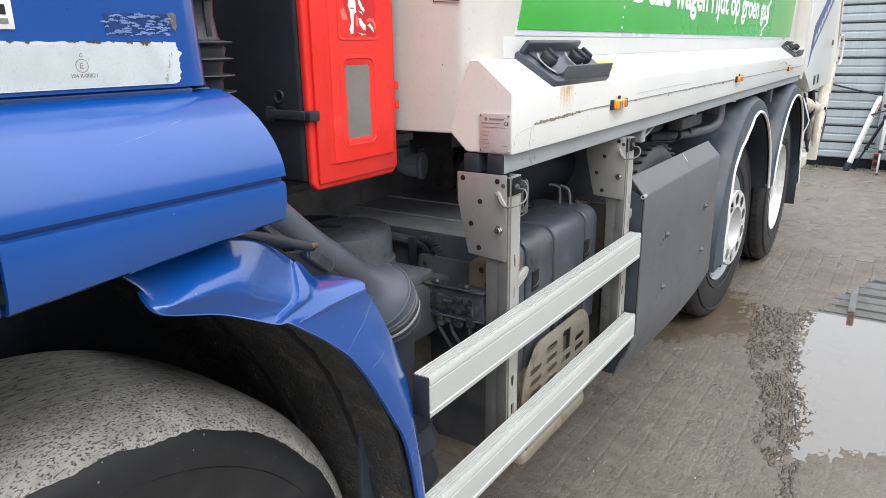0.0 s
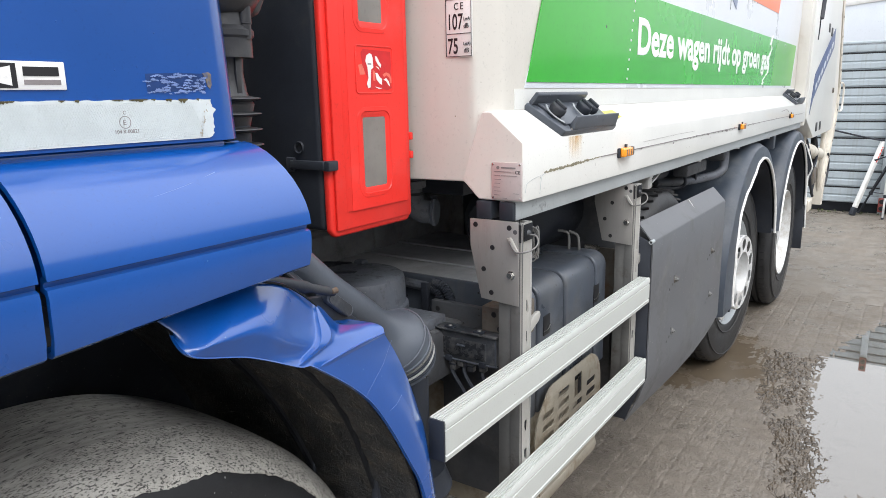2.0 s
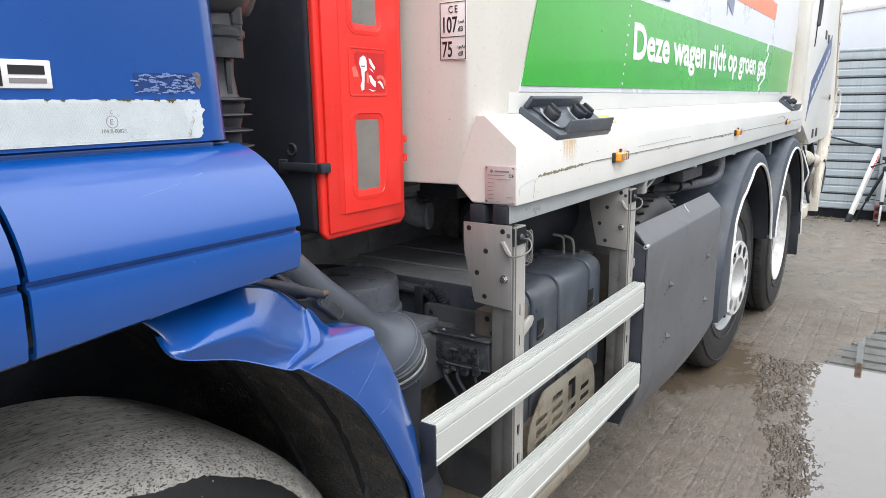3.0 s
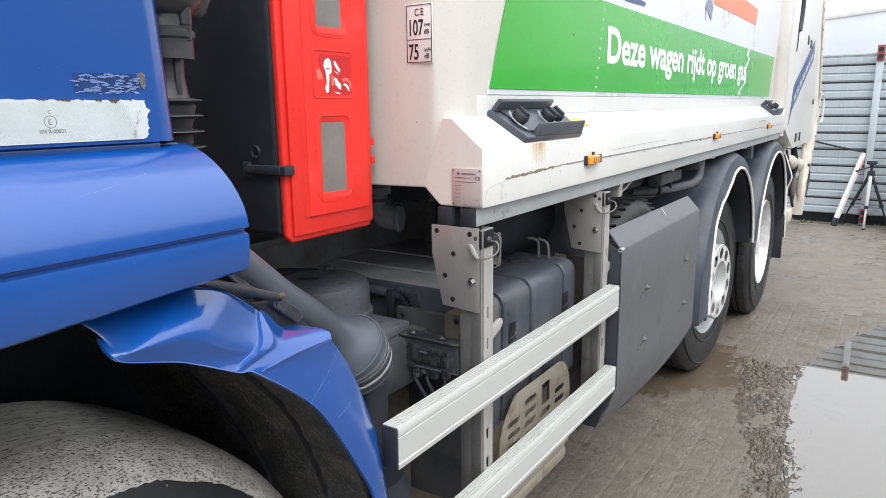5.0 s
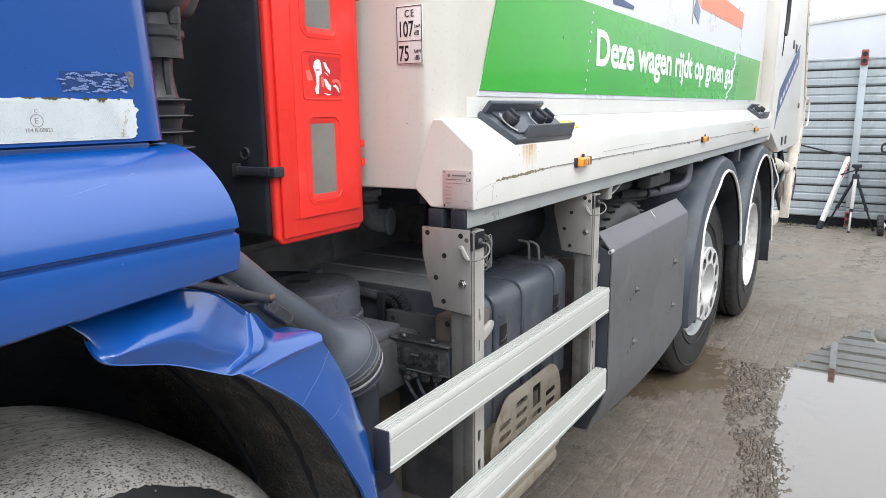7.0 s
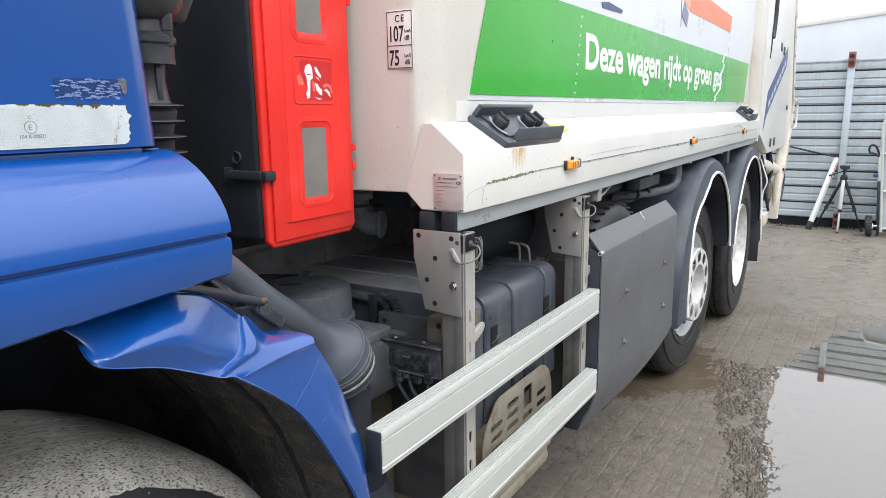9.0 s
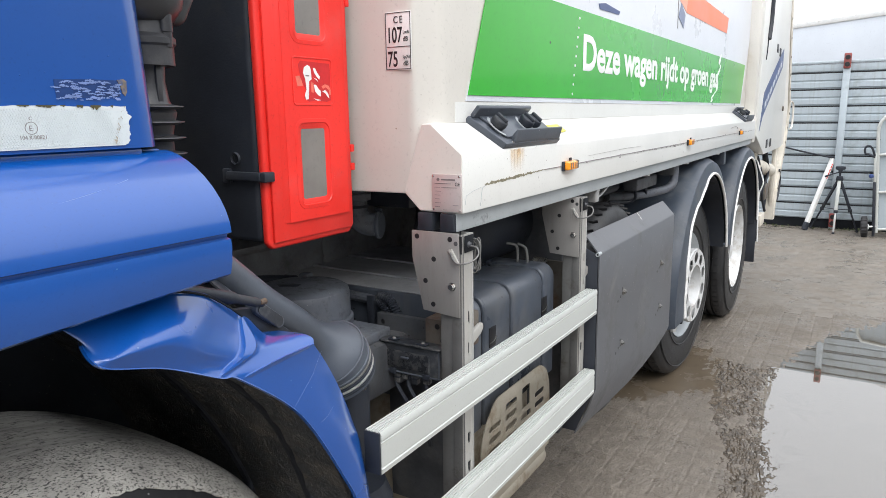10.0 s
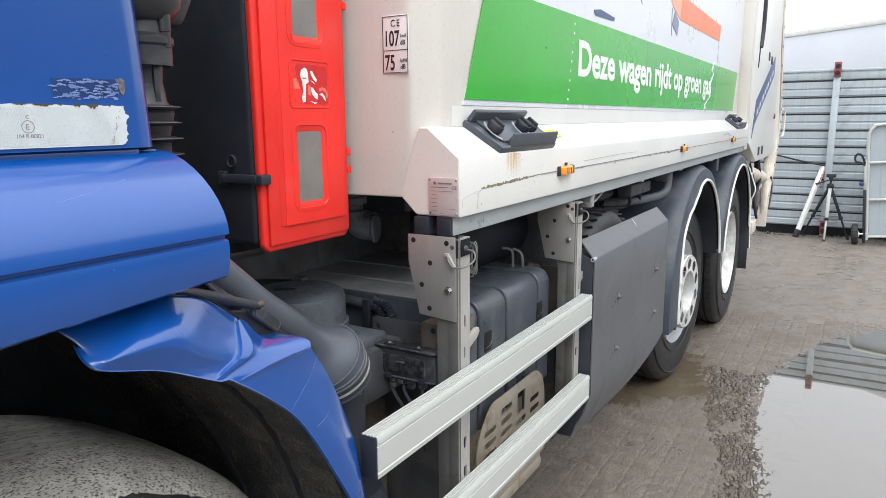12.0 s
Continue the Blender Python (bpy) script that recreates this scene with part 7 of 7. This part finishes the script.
part("lower_housing", bev(box(B(), -0.25, -0.135, -0.230, -0.15, 0.62, 0.965), 0.02, 3), BLACKPL, dk)
part("hand_lever", tube(B(), smooth_path([(-0.058, -0.66, 1.270), (-0.054, -0.62, 1.258), (-0.050, -0.57, 1.240), (-0.050, -0.528, 1.2235), (-0.050, -0.520, 1.2195)]), [0.0105] * 6 + [0.0095] * 6 + [0.0070] * 6 + [0.0050] * 6 + [0.004], 14), BLACKPL, lorry, "black rubber lever")
part("lever_bracket", bev(prism(B(), [(-0.575, 1.222), (-0.530, 1.214), (-0.490, 1.188), (-0.440, 1.148), (-0.485, 1.146), (-0.560, 1.195)], "x", -0.080, -0.066), 0.003), BLACKPL, lorry)
for k in range(2):
    c, d = Vector((-0.092, -0.556 - 0.012 * k, 1.246 + 0.010 * k)), Vector((0.42, 0.55, 0.72)).normalized()
    part("rubber_disc", tube(B(), [c - d * 0.0022, c - d * 0.0012, c + d * 0.0012, c + d * 0.0022], [0.023, 0.025, 0.025, 0.023], 28), (GREYPL, BLACKPL)[k], lorry)
part("lever_tip", lathe(B(), [(0.0, -0.008), (0.004, -0.006), (0.005, 0.004), (0.0, 0.008)], (-0.047, -0.522, 1.2245), "y", 10), RUST, lorry)
cap = []
for k in range(14):
    a = radians(137.6 - 90 + 180 * k / 6) if k < 7 else radians(137.6 + 90 + 180 * (k - 7) / 6)
    cy, cz = (-0.520, 1.212) if k < 7 else (-0.481, 1.180)
    cap.append((cy + 0.0098 * math.cos(a), cz + 0.0098 * math.sin(a)))
plug = part("plug", bev(prism(B(), cap, "x", -0.080, -0.056), 0.002), GREYPL, lorry, "dark oval cable plug")
part("plug_face", prism(B(), [(lerp(-0.5, y, 0.84), lerp(1.196, z, 0.84)) for y, z in cap], "x", -0.0565, -0.0545), FUSE, plug)
for k in range(3):
    part("cable", tube(B(), smooth_path([(-0.09, -0.66, 1.290 - 0.008 * k), (-0.10, -0.60, 1.283 - 0.009 * k), (-0.13, -0.54, 1.262 - 0.012 * k), (-0.16, -0.50, 1.20)]), 0.006, 8), BLACKPL, lorry)
# corrugated hoses
for k in range(2):
    way = smooth_path([(-0.358 + 0.016 * k, 0.156, 1.022 + 0.014 * k), (-0.335 + 0.022 * k, 0.153, 1.018 + 0.014 * k), (-0.315 + 0.024 * k, 0.150, 0.998 + 0.012 * k), (-0.302 + 0.024 * k, 0.150, 0.968 + 0.006 * k), (-0.294 + 0.024 * k, 0.150, 0.92)], 10)
    part("corrugated_hose", tube(B(), way, [0.0135 if i % 2 else 0.0108 for i in range(len(way))], 12), BLACKPL, lorry)
part("hose_bracket", bev(box(B(), -0.364, -0.342, 0.128, 0.138, 0.955, 1.040), 0.002), BLACKPL, lorry)
part("hose", tube(B(), smooth_path([(-0.60, 0.14, 1.00), (-0.50, 0.165, 1.02), (-0.44, 0.16, 1.024), (-0.36, 0.155, 1.022)]), 0.013, 10), DARKPL, lorry)
part("hose", tube(B(), smooth_path([(-0.75, -0.1, 1.05), (-0.62, -0.03, 1.08), (-0.58, 0.10, 1.06)]), 0.015, 10), BLACKPL, lorry)

# elbow pipe under the body front
el = part("elbow_pipe", tube(B(), smooth_path([(-0.380, 0.12, 1.34), (-0.380, 0.12, 1.275), (-0.375, 0.122, 1.245), (-0.354, 0.128, 1.228), (-0.322, 0.138, 1.226)]), 0.029, 24), DARKPL, lorry, "grey elbow pipe with flange")
part("collar", lathe(B(), [(0.031, -0.010), (0.038, -0.008), (0.039, 0.008), (0.031, 0.010)], (-0.380, 0.12, 1.296), "z", 24, closed=True), DARKPL, el)
part("hose_band", lathe(B(), [(0.0285, -0.004), (0.0315, -0.003), (0.0315, 0.003), (0.0285, 0.004)], (-0.380, 0.12, 1.272), "z", 24, closed=True), BLACKPL, el)
part("flange", tube(B(), [(-0.328, 0.136, 1.226), (-0.325, 0.137, 1.226), (-0.319, 0.139, 1.226), (-0.316, 0.140, 1.226)], [0.030, 0.0345, 0.0345, 0.030], 28), GREYPL, el)
part("flange_bolt", tube(B(), [(-0.330, 0.135, 1.263), (-0.314, 0.140, 1.263)], 0.005, 8), BLACKPL, el)

# ---- chassis and what closes the space under the body ----
# beams and engine block carry the lightened steel in place of light
part("chassis_beam", bev(box(B(), -0.78, -0.70, 0.35, 6.0, 0.92, 1.20), 0.006), LIFTEDSTEEL, lorry)
part("chassis_beam", bev(box(B(), -1.62, -1.54, -1.9, 6.0, 0.84, 1.06), 0.006), LIFTEDSTEEL, lorry)
part("front_beam", bev(box(B(), -0.78, -0.70, -1.9, 0.35, 0.90, 1.13), 0.006), LIFTEDSTEEL, lorry)
part("subframe", bev(box(B(), -1.9, -0.30, 0.24, 4.2, 1.255, 1.326), 0.006), BLACKPL, lorry)
part("cross_tube", bev(box(B(), -2.1, -0.07, 0.80, 0.86, 1.20, 1.25), 0.006), CHASSIS, lorry)
part("engine_block", bev(box(B(), -1.5, -0.75, -1.6, 0.1, 0.50, 1.02), 0.06, 3), LIFTEDSTEEL, lorry)
part("gearbox", bev(box(B(), -1.4, -0.85, 0.1, 1.0, 0.5, 0.95), 0.06, 3), CHASSIS, lorry)
part("rear_bulkhead", bev(box(B(), -0.70, -0.12, 0.86, 0.90, 0.40, 1.22), 0.006), CHASSIS, lorry)
part("lower_guard", bev(box(B(), -0.55, -0.50, -0.25, 0.80, 0.28, 0.86), 0.01), CHASSIS, lorry)
part("stay_plate", bev(box(B(), -0.30, -0.075, 0.128, 0.136, 0.50, 0.93), 0.004), CHASSIS, lorry)
part("air_bag", lathe(B(), [(0.0, 0.0), (0.07, 0.0), (0.085, 0.03), (0.07, 0.07), (0.085, 0.11), (0.07, 0.15), (0.0, 0.15)], (-0.13, -0.24, 0.62), "z", 24), BLACKPL, lorry)
part("far_guard", bev(box(B(), -2.22, -2.18, -0.3, 1.9, 0.62, 0.86), 0.01), ALU, lorry)
part("far_front_wheel", tyre_mesh(0.52, 0.34, 0.29, -1.85, FYC, FZC, 40, 2), RUBBER, lorry)
# pipes by the first mudguard
part("exhaust_elbow", tube(B(), smooth_path([(-0.055, 2.08, 1.26), (-0.055, 2.08, 1.185), (-0.062, 2.06, 1.152), (-0.09, 2.0, 1.135), (-0.16, 1.85, 1.125), (-0.25, 1.7, 1.13)]), 0.019, 14), DARKPL, lorry)
part("cross_bar", tube(B(), [(-0.20, 1.0, 1.185), (-0.20, 1.62, 1.19)], 0.03, 12), BLACKPL, lorry)
part("valve_box", bev(box(B(), -0.16, -0.10, 1.64, 1.95, 1.165, 1.215), 0.008), CHASSIS, lorry, "dark valve box under the ledge")
for y in (1.70, 1.86):
    part("air_line", tube(B(), smooth_path([(-0.13, y, 1.17), (-0.13, y + 0.02, 1.13), (-0.16, y + 0.01, 1.11), (-0.22, y - 0.06, 1.115)]), 0.007, 8), BLACKPL, lorry)
part("lashing_eye", bev(box(B(), -0.075, -0.035, 0.93, 0.965, 1.205, 1.243), 0.004), GALV, lorry)
part("wire", tube(B(), smooth_path([(-0.05, 0.96, 1.215), (-0.06, 1.05, 1.218), (-0.06, 1.14, 1.245)]), 0.005, 6), GALV, lorry)
part("hanger", bev(box(B(), -0.12, -0.05, 2.05, 2.12, 1.20, 1.25), 0.005), CHASSIS, lorry)
part("hanger", bev(box(B(), -0.12, -0.05, 3.35, 3.42, 1.16, 1.25), 0.005), FENDER, lorry)

# ---- paving blocks ----
def paver_mesh():
    b = box(B(), -BW / 2 + 0.0014, BW / 2 - 0.0014, -BL / 2 + 0.0014, BL / 2 - 0.0014, -0.05, 0.0)
    topf = [f for f in b.faces if f.calc_center_median().z > -0.001]
    bmesh.ops.inset_region(b, faces=topf, thickness=0.005)
    for v in b.verts:
        if v.co.z > -0.001 and (abs(v.co.x) > BW / 2 - 0.004 or abs(v.co.y) > BL / 2 - 0.004):
            v.co.z -= 0.0022
    me = bpy.data.meshes.new("paver")
    b.to_mesh(me)
    b.free()
    me.materials.append(PAVER)
    for p in me.polygons:
        p.use_smooth = False
    return me


PM = paver_mesh()
pv = [Vector(v.co) for v in PM.vertices]
pf = [tuple(p.vertices) for p in PM.polygons]
random.seed(9)
spots = []
for i in range(-14, 34):
    x = 0.02 + i * BW
    for j in range(-15, 44):
        y = 0.55 + j * BL + (BL / 2 if i % 2 else 0.0)
        if y < 9.05:
            spots.append((x, y))
near = sorted((s for s in spots if s[0] > -0.25 and s[1] > 0.5), key=lambda s: (s[0] - 0.5) ** 2 * 2 + (s[1] - 1.4) ** 2)[:300]
picked = set(near)
verts, faces = [], []
for s in spots:
    x, y = s
    z = min(level(x + dx, y + dy) for dx in (-BW / 2, 0, BW / 2) for dy in (-BL / 2, 0, BL / 2)) - (0.0018 if 0.5 < y < 4.4 and -0.5 < x < 1.38 else 0.0) + random.uniform(-0.0004, 0.0004)
    tx, ty = random.uniform(-0.002, 0.002), random.uniform(-0.0015, 0.0015)
    if s in picked:
        o = new("paver", PM)
        o.matrix_basis = Matrix.Translation((x, y, z)) @ Euler((ty, tx, random.uniform(-0.006, 0.006))).to_matrix().to_4x4()
        o.parent = ground
    else:
        k = len(verts)
        verts += [(x + v.x, y + v.y, z + v.z + tx * v.x + ty * v.y) for v in pv]
        faces += [tuple(k + q for q in f) for f in pf]
me = bpy.data.meshes.new("paving")
me.from_pydata(verts, [], faces)
me.materials.append(PAVER)
paving = new("paving", me)
paving.parent = ground
tagged(paving, kind="stuff")
